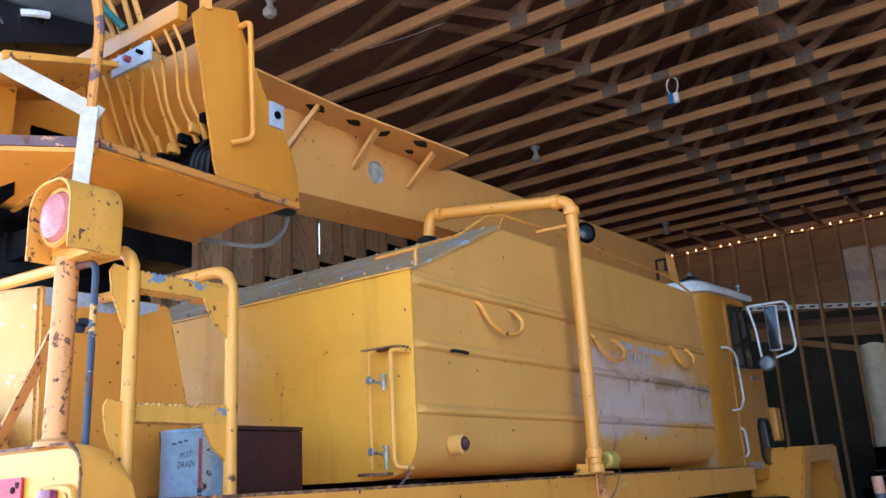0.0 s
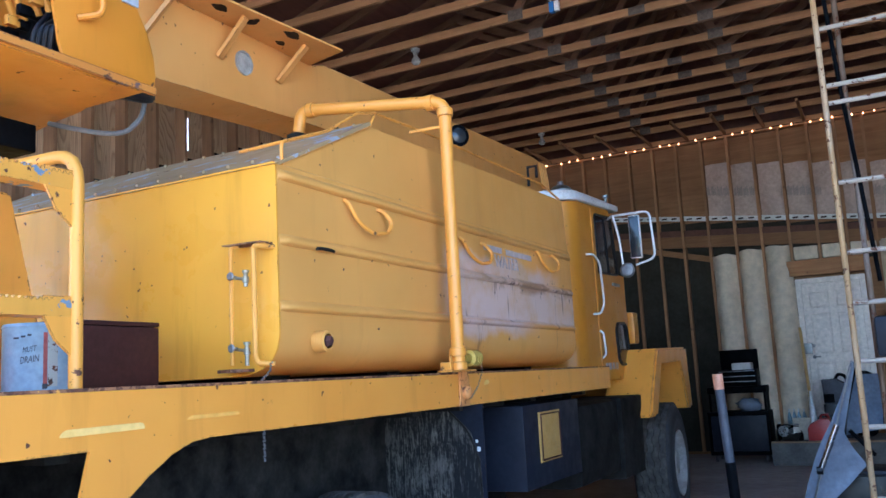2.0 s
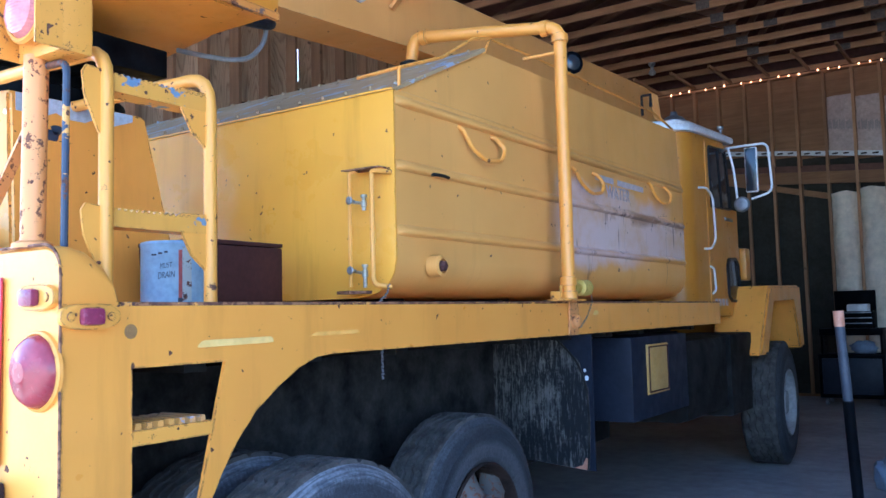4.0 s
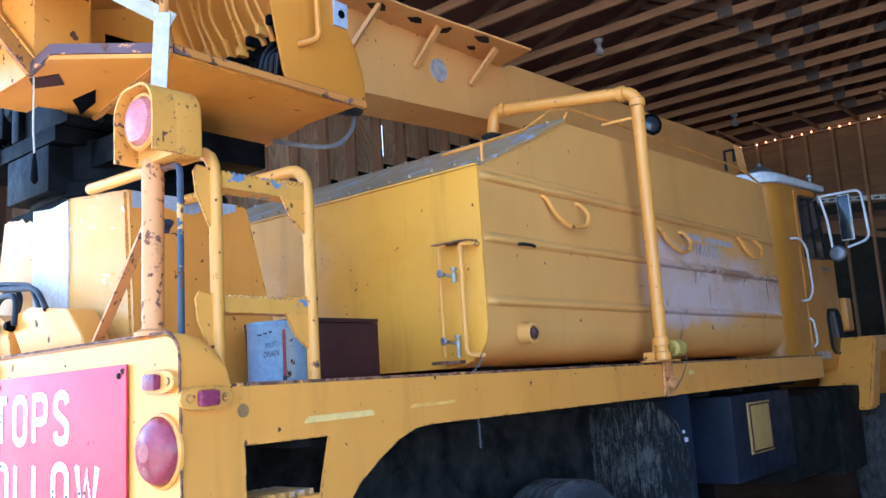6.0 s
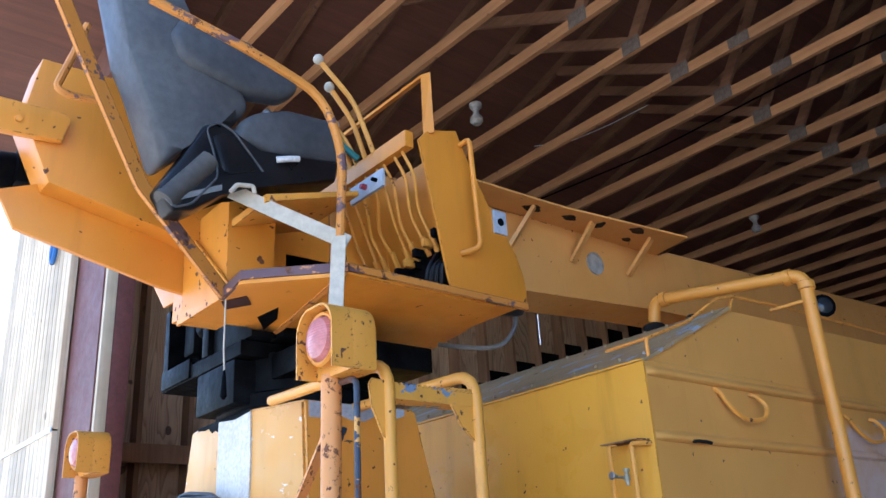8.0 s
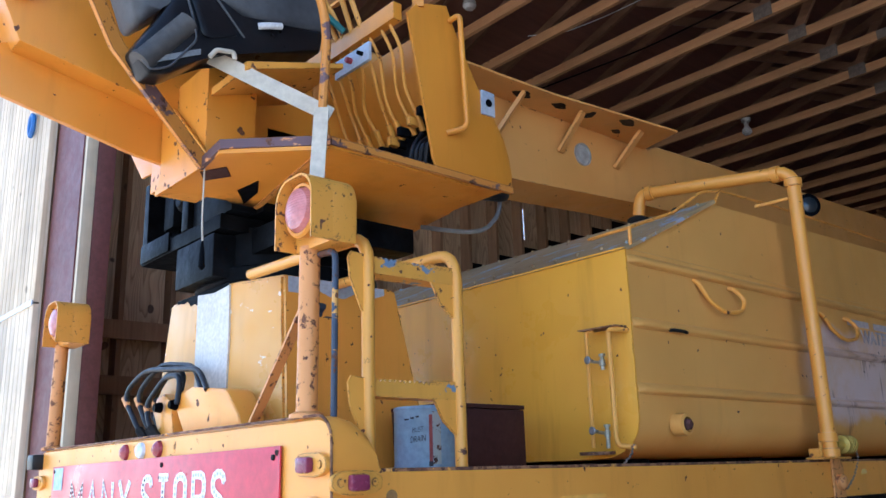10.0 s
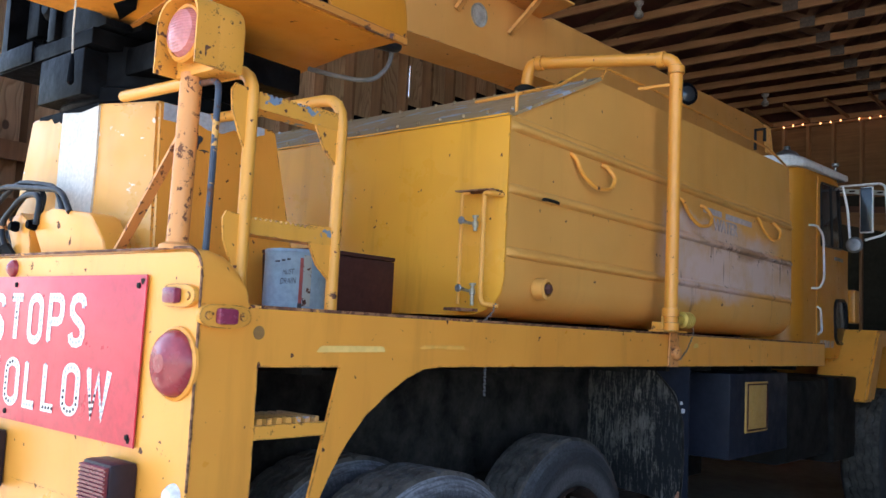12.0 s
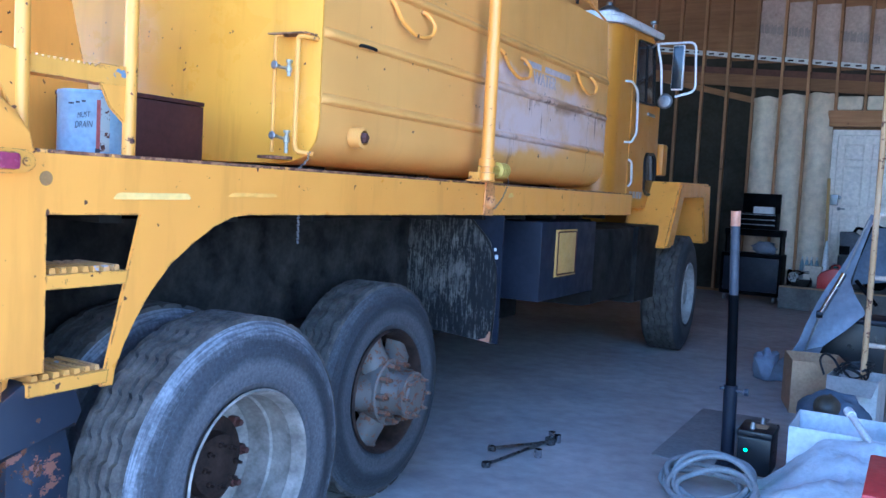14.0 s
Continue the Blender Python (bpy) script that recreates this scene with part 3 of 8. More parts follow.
def rounded_loop(points, radius, steps=5):
    """A closed outline in the plane with rounded corners."""
    out, n = [], len(points)
    for i in range(n):
        a, b, c = (Vector(points[(i + k - 1) % n]) for k in range(3))
        r = min(radius, (a - b).length * 0.45, (c - b).length * 0.45)
        p, q = b + (a - b).normalized() * r, b + (c - b).normalized() * r
        out += [tuple(p * (1 - s) ** 2 + b * 2 * s * (1 - s) + q * s ** 2) for s in [k / steps for k in range(steps + 1)]]
    return out


def tube(bm, points, r, seg=10, radius=0.0, caps=True, mi=0, flat=None):
    """A round bar along a polyline. flat: (a, b) draws a flat bar of that half size instead."""
    pts = rounded(points, radius) if radius else [Vector(p) for p in points]
    rings, up = [], None
    for i, p in enumerate(pts):
        d = ((pts[min(i + 1, len(pts) - 1)] - p).normalized() + (p - pts[max(i - 1, 0)]).normalized()).normalized()
        if up is None:
            up = d.orthogonal().normalized() if abs(d.z) > 0.95 else d.cross(Vector((0, 0, 1))).normalized()
        up = (up - d * up.dot(d)).normalized()
        side = d.cross(up)
        if flat:
            ring = [bm.verts.new(p + up * flat[0] * a + side * flat[1] * b) for a, b in ((1, 1), (-1, 1), (-1, -1), (1, -1))]
        else:
            ring = [bm.verts.new(p + (up * math.cos(k * math.tau / seg) + side * math.sin(k * math.tau / seg)) * r) for k in range(seg)]
        rings.append(ring)
    n = len(rings[0])
    for a, b in zip(rings, rings[1:]):
        for k in range(n):
            bm.faces.new((a[k], a[(k + 1) % n], b[(k + 1) % n], b[k])).material_index = mi
    if caps:
        for ring in (rings[0], rings[-1]):
            bm.faces.new(ring).material_index = mi


def lathe(bm, prof, at, axis="x", seg=48, mi=0):
    """Turns a profile of (along, radius) about an axis through a point."""
    o = Vector(at)
    ax = {"x": (Vector((1, 0, 0)), Vector((0, 1, 0)), Vector((0, 0, 1))), "y": (Vector((0, 1, 0)), Vector((1, 0, 0)), Vector((0, 0, 1))), "z": (Vector((0, 0, 1)), Vector((1, 0, 0)), Vector((0, 1, 0)))}[axis] if isinstance(axis, str) else axis
    rings = []
    for a, r in prof:
        if r < 1e-5:
            rings.append([bm.verts.new(o + ax[0] * a)])
        else:
            rings.append([bm.verts.new(o + ax[0] * a + (ax[1] * math.cos(k * math.tau / seg) + ax[2] * math.sin(k * math.tau / seg)) * r) for k in range(seg)])
    for a, b in zip(rings, rings[1:]):
        for k in range(seg):
            k2 = (k + 1) % seg
            vs = [a[0], b[k2], b[k]] if len(a) == 1 else [a[k], a[k2], b[0]] if len(b) == 1 else [a[k], a[k2], b[k2], b[k]]
            bm.faces.new(vs).material_index = mi


def rod(bm, a, b, r, seg=8):
    tube(bm, (a, b), r, seg)


def text(name, words, size, m, mat, parent, label="", depth=0.002, spacing=1.0, sx=1.0):
    """Words in the built-in font, as a mesh."""
    cu = bpy.data.curves.new(name, "FONT")
    cu.body, cu.size, cu.extrude, cu.space_character = words, size, depth, spacing
    ob = bpy.data.objects.new(name, cu)
    me = bpy.data.meshes.new_from_object(ob)
    bpy.data.objects.remove(ob)
    me.transform(m @ Matrix.Diagonal((sx, 1, 1, 1)))
    me.materials.clear()
    me.materials.append(mat)
    o = new(name, me)
    if parent:
        o.parent = parent
        o.matrix_parent_inverse = world_of(parent).inverted()
    return tagged(o, label)


# ---- the building ----
XL, XR, YF, YB, ZC = -4.5, 7.4, 0.5, 13.2, 5.2
RIDGE_X, RIDGE_Z = -0.35, 6.75

bm = bm_new()
box(bm, -400, 400, -400, 400, -0.6, -0.02)
part("ground", bm, M_dirt, None, "pale dry gravel ground outside the barn door", "structure", "ground")
bm = bm_new()
box(bm, XL - 0.15, XR + 0.15, YF - 0.6, YB + 0.15, -0.3, 0.0)
part("floor", bm, M_concrete, None, "grey dusty concrete barn floor with tyre marks", "structure", "floor")

# Left wall: sheathing outside, studs and blocking inside.
bm = bm_new()
GY0, GY1 = 5.75, 5.775
box(bm, XL - 0.16, XL - 0.145, YF + 0.15, GY0, 0, ZC)
box(bm, XL - 0.16, XL - 0.145, GY1, YB + 0.15, 0, ZC)
box(bm, XL - 0.16, XL - 0.145, GY0, GY1, 0, 4.05)
box(bm, XL - 0.16, XL - 0.145, GY0, GY1, 4.42, ZC)
wall_left = part("wall_left", bm, M_ply, None, "unfinished plywood barn wall with open studs", "structure", "wall")
for k in range(31):
    y = YF + 0.2 + k * 0.406
    bm = bm_new()
    box(bm, XL - 0.145, XL - 0.01, y, y + 0.04, 0.05, ZC - 0.05)
    part("stud", bm, M_wallstud, wall_left)
for z in (1.4, 2.08, 2.5):
    bm = bm_new()
    box(bm, XL - 0.012, XL + 0.03, YF + 0.2, YB, z, z + 0.14)
    part("girt", bm, M_wallstud, wall_left)
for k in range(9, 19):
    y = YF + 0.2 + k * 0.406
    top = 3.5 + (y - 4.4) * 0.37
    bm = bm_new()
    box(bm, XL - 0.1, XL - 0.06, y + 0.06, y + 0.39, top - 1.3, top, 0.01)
    part("insulation_pad", bm, M_black, wall_left, "near-black pad set between studs")
for nm, x in (("eave_board_left", XL - 0.16), ("eave_board_right", XR + 0.1)):
    bm = bm_new()
    box(bm, x, x + 0.05, YF, YB + 0.15, ZC, ZC + 0.17)
    part(nm, bm, M_ply, None, "board closing the eave above the wall", "structure", "wall")
# Right wall, out of the view, closes the place.
bm = bm_new()
box(bm, XR, XR + 0.15, YF + 0.15, YB + 0.15, 0, ZC)
part("wall_right", bm, M_ply, None, "plywood barn wall", "structure", "wall")

# End wall with door, film and insulation.
DX0, DX1, DZ0, DZ1 = 0.74, 1.66, 0.5, 2.62
bm = bm_new()
box(bm, XL - 0.15, XR + 0.15, YB + 0.12, YB + 0.14, 0, 5.25)
wall_end = part("wall_end", bm, M_osb, None, "board-clad end wall with open studs", "structure", "wall")
bm = bm_new()
prism(bm, [(XL - 0.15, 5.25), (XR + 0.15, 5.25), (XR + 0.15, 5.325), (RIDGE_X, RIDGE_Z + 0.03), (XL - 0.15, 5.325)], "y", YB + 0.1, YB + 0.14)
part("gable", bm, M_deck, None, "board gable above the end wall", "structure", "wall")
for k in range(1, 30):
    x = XL - 0.088 + k * 0.406
    z0 = 0.05
    if DX0 - 0.1 < x < DX1 + 0.1:
        z0 = DZ1 + 0.32
    lean = 0.012 * math.sin(k * 1.9)
    bm = bm_new()
    prism(bm, [(x, z0), (x + 0.04, z0), (x + 0.04 + lean, ZC - 0.12), (x + lean, ZC - 0.12)], "y", YB - 0.02, YB + 0.12)
    part("stud", bm, M_stud, wall_end)
    zs = 3.66 - 0.116 * x
    if x > -0.6:
        bm = bm_new()
        grid = []
        for j in range(9):
            z = zs + 0.05 + (4.56 - 0.138 * x - zs) * j / 8
            grid.append([bm.verts.new((x + 0.045 + 0.357 * i / 6, YB + 0.09 - 0.03 * math.sin(math.pi * i / 6) + 0.014 * math.sin(j * 1.3 + i * 1.7 + k), z)) for i in range(7)])
        for a, b in zip(grid, grid[1:]):
            for i in range(6):
                bm.faces.new((a[i], a[i + 1], b[i + 1], b[i]))
        part("film_sheet", bm, M_film, wall_end, "brownish vapour film stapled between studs", smooth=80)
        strokes = [x + 0.05 + 0.0235 * i for i in range(15)]
        strokes = [u for u in strokes if any(a < u < b for a, b in ((-0.5, -0.12), (-0.07, 0.24), (0.66, 1.24), (1.9, 2.6)))]
        if strokes:
            bm = bm_new()
            for i, u in enumerate(strokes):
                top = 4.255 - 0.138 * u - 0.018 * ((i * 5 + k) % 3)
                box(bm, u, u + (0.021 if (i + k) % 4 else 0.012), YB + 0.036, YB + 0.039, 4.095 - 0.138 * u + 0.012 * (i % 2), top)
            part("print_bar", bm, M_filmprint, wall_end, "faded unreadable printing on the film")
    bm = bm_new()
    prism(bm, [(x + 0.043, zs + 0.03), (x + 0.403, zs - 0.02), (x + 0.403, zs + 0.055), (x + 0.043, zs + 0.105)], "y", YB + 0.03, YB + 0.045)
    part("tape_strip", bm, M_tape, wall_end, "white tape along the lower edge of the film")
    bm = bm_new()
    for i in range(2):
        xx = x + 0.09 + i * 0.16
        box(bm, xx, xx + 0.085, YB + 0.026, YB + 0.029, zs + 0.035 - i * 0.012, zs + 0.06 - i * 0.012)
    part("print_dash", bm, M_hubdark, wall_end)
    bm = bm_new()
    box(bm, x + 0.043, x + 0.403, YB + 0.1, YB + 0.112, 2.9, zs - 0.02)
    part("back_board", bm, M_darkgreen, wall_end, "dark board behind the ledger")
    if -0.6 < x < DX0 - 0.2 or x > DX1 + 0.1:
        bm = bm_new()
        ring = []
        for j in range(25):
            z = 0.05 + j * 0.1305 + (0.04 * math.sin(k * 2.3) if j == 24 else 0)
            w = 0.02 * math.sin(j * 1.1 + k * 1.7) + 0.012 * math.sin(j * 2.9 + k)
            ring.append([bm.verts.new((x + 0.03 + 0.386 * i / 8 + 0.008 * math.sin(j * 1.7 + i), YB + 0.06 - 0.13 * math.sin(math.pi * i / 8) ** 0.6 + w, z + 0.012 * math.sin(i * 0.9 + k) * (j == 24))) for i in range(9)])
        for a, b in zip(ring, ring[1:]):
            for i in range(8):
                bm.faces.new((a[i], a[i + 1], b[i + 1], b[i]))
        part("insulation_batt", bm, M_batt, wall_end, "cream fibreglass insulation batt between studs", smooth=80)
    elif x <= -0.6:
        top = 3.05 - 0.24 * (x + 0.5)
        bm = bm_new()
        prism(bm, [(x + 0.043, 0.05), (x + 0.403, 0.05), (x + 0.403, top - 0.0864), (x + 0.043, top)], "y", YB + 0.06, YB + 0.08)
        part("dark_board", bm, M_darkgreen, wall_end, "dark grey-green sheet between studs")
        bm = bm_new()
        prism(bm, [(x + 0.043, top), (x + 0.403, top - 0.0864), (x + 0.403, top + 0.01), (x + 0.043, top + 0.0964)], "y", YB + 0.03, YB + 0.085)
        part("slant_board", bm, M_osb, wall_end, "slanting brown board over the dark sheet")
    else:
        bm = bm_new()
        box(bm, x + 0.045, x + 0.4, YB + 0.0, YB + 0.09, DZ1 + 0.33, 3.16, 0.03)
        part("insulation_batt", bm, M_batt, wall_end, "short batt above the door header")
for z0, z1, mt, nm in ((3.27, 3.46, M_osb, "ledger"), (3.462, 3.56, M_deck, "ledger_cap")):
    bm = bm_new()
    prism(bm, [(XL, z0 - 0.077 * XL), (XR, z0 - 0.077 * XR), (XR, z1 - 0.076 * XR), (XL, z1 - 0.076 * XL)], "y", YB + 0.0, YB + 0.05)
    part(nm, bm, mt, wall_end, "long timber ledger let in behind the studs")
bm = bm_new()
box(bm, XL, XR, YB - 0.03, YB + 0.12, ZC - 0.12, ZC)
part("top_plate", bm, M_lumber, wall_end)
bm = bm_new()
box(bm, DX0 - 0.12, DX1 + 0.12, YB - 0.03, YB + 0.1, DZ1 + 0.08, DZ1 + 0.32)
part("header", bm, M_lumber, wall_end)
door = empty("door_1", (1.2, YB, DZ0), "white six-panel door in a timber frame", "door")
door["kind"] = "structure"
bm = bm_new()
box(bm, DX0 + 0.05, DX1 - 0.05, YB + 0.02, YB + 0.065, DZ0, DZ1 - 0.05, 0.004)
leaf = part("leaf", bm, M_doorpaint, door)
for ix in range(2):
    for z0, z1 in ((0.2, 0.85), (1.0, 1.6), (1.7, 1.93)):
        x0 = DX0 + 0.15 + ix * 0.38
        bm = bm_new()
        tube(bm, [(x0, YB + 0.015, DZ0 + z0), (x0 + 0.26, YB + 0.015, DZ0 + z0), (x0 + 0.26, YB + 0.015, DZ0 + z1), (x0, YB + 0.015, DZ0 + z1), (x0, YB + 0.015, DZ0 + z0)], 0.012, 6)
        box(bm, x0 + 0.03, x0 + 0.23, YB + 0.008, YB + 0.03, DZ0 + z0 + 0.03, DZ0 + z1 - 0.03, 0.006)
        part("panel", bm, M_doorpaint, leaf)
bm = bm_new()
for z, l in ((0.95, 0.1), (1.12, 0.0)):
    lathe(bm, [(0, 0.028), (-0.02, 0.026), (-0.03, 0.0)], (DX0 + 0.13, YB + 0.02, DZ0 + z), "y", 12)
    if l:
        box(bm, DX0 + 0.12, DX0 + 0.12 + l, YB - 0.03, YB - 0.012, DZ0 + z - 0.01, DZ0 + z + 0.01, 0.004)
part("door_handle", bm, M_steel, leaf, "steel lever handle and deadbolt")
bm = bm_new()
for x0, x1 in ((DX0 - 0.03, DX0 + 0.047), (DX1 - 0.047, DX1 + 0.03)):
    box(bm, x0, x1, YB - 0.01, YB + 0.1, DZ0 - 0.05, DZ1 + 0.03)
box(bm, DX0 + 0.047, DX1 - 0.047, YB - 0.01, YB + 0.1, DZ1 - 0.047, DZ1 + 0.03)
part("door_frame", bm, M_doorpaint, door)
bm = bm_new()
box(bm, 0.30, DX1 + 0.6, YB - 1.5, YB - 0.03, 0.0, 0.3, 0.01)
step = tagged(part("door_step", bm, M_stepstone, None, "low grey concrete step before the door"), category="step", kind="structure")
bm = bm_new()
box(bm, 0.305, DX1 + 0.59, YB - 1.515, YB - 1.42, 0.302, 0.322, 0.006)
part("nosing", bm, M_card, step, "tan worn edge board")

# Front wall, outside the opening.
bm = bm_new()
box(bm, XL - 0.15, -3.62, YF, YF + 0.14, 0, ZC)
part("wall_front_left", bm, M_ply, None, "short plywood front wall beside the opening", "structure", "wall")
bm = bm_new()
box(bm, 6.9, XR + 0.15, YF, YF + 0.14, 0, ZC)
part("wall_front_right", bm, M_ply, None, "short plywood front wall beside the opening", "structure", "wall")
bm = bm_new()
box(bm, -4.06, -3.5, YF - 0.06, YF - 0.004, 0, ZC)
part("jamb_board", bm, M_redtrim, None, "dark red painted jamb board", "structure", "trim")
bm = bm_new()
box(bm, -3.5, -3.455, YF - 0.05, YF + 0.02, 0, ZC, 0.004)
part("jamb_edge", bm, M_paletrim, None, "pale unpainted timber jamb edge", "structure", "trim")
bm = bm_new()
box(bm, -3.618, -3.46, YF + 0.022, YF + 0.14, 0, ZC, 0.004)
part("jamb_inner", bm, M_redtrim, None, "dark red painted inner jamb", "structure", "trim")
siding = empty("sliding_barn_door", (-5.0, YF - 0.1, 0), "pale pine board sliding door standing open", "door")
siding["kind"] = "structure"
for k in range(17):
    x1 = -4.075 - k * 0.1
    for z0, z1 in ((0.15, 2.62), (2.632, 5.0)):
        bm = bm_new()
        box(bm, x1 - 0.092, x1, YF - 0.12, YF - 0.08, z0, z1, 0.004)
        part("board", bm, M_siding, siding)
bm = bm_new()
box(bm, -5.78, -4.075, YF - 0.085, YF - 0.07, 0.16, 4.99)
part("backing", bm, M_paletrim, siding)
bm = bm_new()
box(bm, -5.75, -4.075, YF - 0.132, YF - 0.121, 2.61, 2.645)
part("flashing", bm, M_tape, siding, "thin white metal strip across the boards")
bm = bm_new()
tube(bm, [(-4.45, YF - 0.15, 3.93), (-4.4, YF - 0.15, 3.98), (-4.4, YF - 0.15, 4.07), (-4.45, YF - 0.15, 4.1), (-4.49, YF - 0.15, 4.06), (-4.49, YF - 0.15, 3.97), (-4.45, YF - 0.15, 3.93)], 0.018, 8, 0.03)
tagged(part("carabiner", bm, M_blue, None, "small blue plastic hook hung on the pine boards"), category="hook")

# Roof: trusses and sheathing.
def top_z(x):
    half = (XR - RIDGE_X + 0.15) if x > RIDGE_X else (RIDGE_X - XL + 0.15)
    return RIDGE_Z - (RIDGE_Z - ZC - 0.1) * abs(x - RIDGE_X) / half


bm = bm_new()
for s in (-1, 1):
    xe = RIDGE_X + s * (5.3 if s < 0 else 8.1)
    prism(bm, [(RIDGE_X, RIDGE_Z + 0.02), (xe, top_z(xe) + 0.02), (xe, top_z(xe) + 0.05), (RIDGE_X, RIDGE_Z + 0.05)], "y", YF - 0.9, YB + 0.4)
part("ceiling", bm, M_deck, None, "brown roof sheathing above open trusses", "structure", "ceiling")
bm = bm_new()
prism(bm, [(XL - 0.15, ZC), (XR + 0.15, ZC), (XR + 0.15, ZC + 0.125), (RIDGE_X, RIDGE_Z + 0.03), (XL - 0.15, ZC + 0.125)], "y", YF - 0.1, YF - 0.07)
part("gable_front", bm, M_deck, None, "board gable above the opening", "structure", "wall")


def strut(bm, a, b, w, d, y, mi=0):
    a, b = Vector((a[0], y, a[1])), Vector((b[0], y, b[1]))
    dr = (b - a).normalized()
    up = Vector((-dr.z, 0, dr.x)) * d / 2
    sd = Vector((0, w / 2, 0))
    vs = [bm.verts.new(p + i * up + j * sd) for p in (a, b) for i, j in ((1, 1), (-1, 1), (-1, -1), (1, -1))]
    for k in range(4):
        bm.faces.new((vs[k], vs[(k + 1) % 4], vs[4 + (k + 1) % 4], vs[4 + k])).material_index = mi
    bm.faces.new(vs[:4]).material_index = mi
    bm.faces.new(vs[4:]).material_index = mi


def truss(splice):
    """A fink truss: four webs, tooth plates at the joints and one splice in the bottom chord."""
    t = empty("roof_truss", (RIDGE_X, 0, ZC), "pine roof truss with grey nail plates", "truss", "roof trusses")
    t["kind"] = "structure"
    for x0, x1 in ((XL - 0.1, splice), (splice, XR + 0.1)):
        bm = bm_new()
        strut(bm, (x0, ZC + 0.045), (x1, ZC + 0.045), 0.04, 0.09, 0)
        part("bottom_chord", bm, M_lumber, t)
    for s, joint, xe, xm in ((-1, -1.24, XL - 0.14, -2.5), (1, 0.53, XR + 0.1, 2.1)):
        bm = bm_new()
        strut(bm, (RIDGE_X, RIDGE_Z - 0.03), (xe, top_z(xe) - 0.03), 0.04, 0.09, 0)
        part("top_chord", bm, M_raftershade, t)
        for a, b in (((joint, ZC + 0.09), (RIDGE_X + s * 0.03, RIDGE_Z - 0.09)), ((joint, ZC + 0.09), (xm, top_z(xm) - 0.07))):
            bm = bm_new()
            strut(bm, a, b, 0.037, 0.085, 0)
            part("web", bm, M_raftershade, t)
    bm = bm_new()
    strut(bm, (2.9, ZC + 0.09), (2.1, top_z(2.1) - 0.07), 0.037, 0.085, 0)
    part("web", bm, M_raftershade, t)
    for x, w, h in ((-1.24, 0.085, 0.12), (0.53, 0.085, 0.12), (splice, 0.09, 0.088), (2.9, 0.085, 0.12)):
        bm = bm_new()
        for sy in (-1, 1):
            box(bm, x - w, x + w, sy * 0.0215 - 0.0015, sy * 0.0215 + 0.0015, ZC - 0.001, ZC + h)
            for i in range(7):
                xx = x - w + 0.012 + i * (2 * w - 0.024) / 6
                box(bm, xx - 0.003, xx + 0.003, sy * 0.0235 - 0.001, sy * 0.0235 + 0.001, ZC + 0.01, ZC + h - 0.012)
        part("nail_plate", bm, M_plate, t)
    return t


pair = [truss(-0.7), truss(-0.08)]
for k in range(21):
    at = Matrix.Translation((RIDGE_X, YF - 0.04 + k * 0.607, ZC))
    kind = 0 if k in (0, 3, 4, 6, 7, 10, 13, 14, 17) else 1
    if k < 2:
        pair[k].matrix_basis = at
    else:
        copy_thing(pair[kind], at)
bm = bm_new()
tube(bm, [(XL + 0.4, 5.1, 5.42), (-2.4, 5.2, 5.36), (-0.6, 5.1, 5.33), (1.6, 5.2, 5.3), (4.0, 5.1, 5.4)], 0.008, 6, 0.3)
white = bm_new()
tube(white, [(-2.9, 4.1, 5.34), (-2.6, 4.25, 5.29), (-2.2, 4.35, 5.31), (-1.8, 4.4, 5.33)], 0.004, 5, 0.1)
tagged(part("thin_wire", white, M_tape, None, "thin pale wire lying across the trusses"), category="wire")
tagged(part("roof_cable", bm, M_black, None, "thin black cable strung across the trusses"), category="cable")

for k in range(13):
    bm = bm_new()
    box(bm, -3.74 + 0.605 * k, -3.70 + 0.605 * k, YB - 1.25, YB - 0.03, 5.125, 5.165)
    part("gable_brace", bm, M_lumber, wall_end, "short brace from the gable to the trusses")

# Bulbs in porcelain holders, and the string of warm lamps along the end wall.
def ceiling_bulb(x, y, glass, label):
    b = empty("ceiling_bulb", (x, y, ZC), label, "bulb", "bulbs under the trusses")
    bm = bm_new()
    lathe(bm, [(0, 0.0), (0, 0.055), (-0.03, 0.05), (-0.05, 0.028), (-0.07, 0.026)], (x, y, ZC), "z", 16)
    part("holder", bm, M_dustybulb, b)
    bm = bm_new()
    lathe(bm, [(-0.068, 0.02), (-0.1, 0.03), (-0.13, 0.052), (-0.16, 0.055), (-0.185, 0.035), (-0.195, 0.0)], (x, y, ZC), "z", 16)
    part("glass_bulb", bm, glass, b)
    return b


for x, y in ((-2.48, 2.975), (-2.53, 7.205), (-2.62, 11.44)):
    ceiling_bulb(x, y, M_dustybulb, "unlit bulb in a white holder under a truss")
b = empty("hanging_fixture", (-0.62, 6.6, ZC), "small blue and white box hanging from a white cord", "fixture")
bm = bm_new()
box(bm, -0.67, -0.62, 6.57, 6.63, 4.94, 5.05, 0.006)
part("box", bm, M_blue, b)
bm = bm_new()
box(bm, -0.618, -0.57, 6.575, 6.625, 4.95, 5.05, 0.006)
part("white_half", bm, M_white, b)
bm = bm_new()
tube(bm, [(-0.65, 6.6, 5.05), (-0.68, 6.6, 5.12), (-0.67, 6.6, 5.2), (-0.62, 6.6, 5.24), (-0.57, 6.6, 5.2), (-0.56, 6.6, 5.12), (-0.59, 6.6, 5.05)], 0.007, 6, 0.04)
part("cord", bm, M_tape, b)
lights = empty("light_string", (0, YB - 0.06, 5.1), "string of small lit warm bulbs along the wall top", "light string")
bm = bm_new()
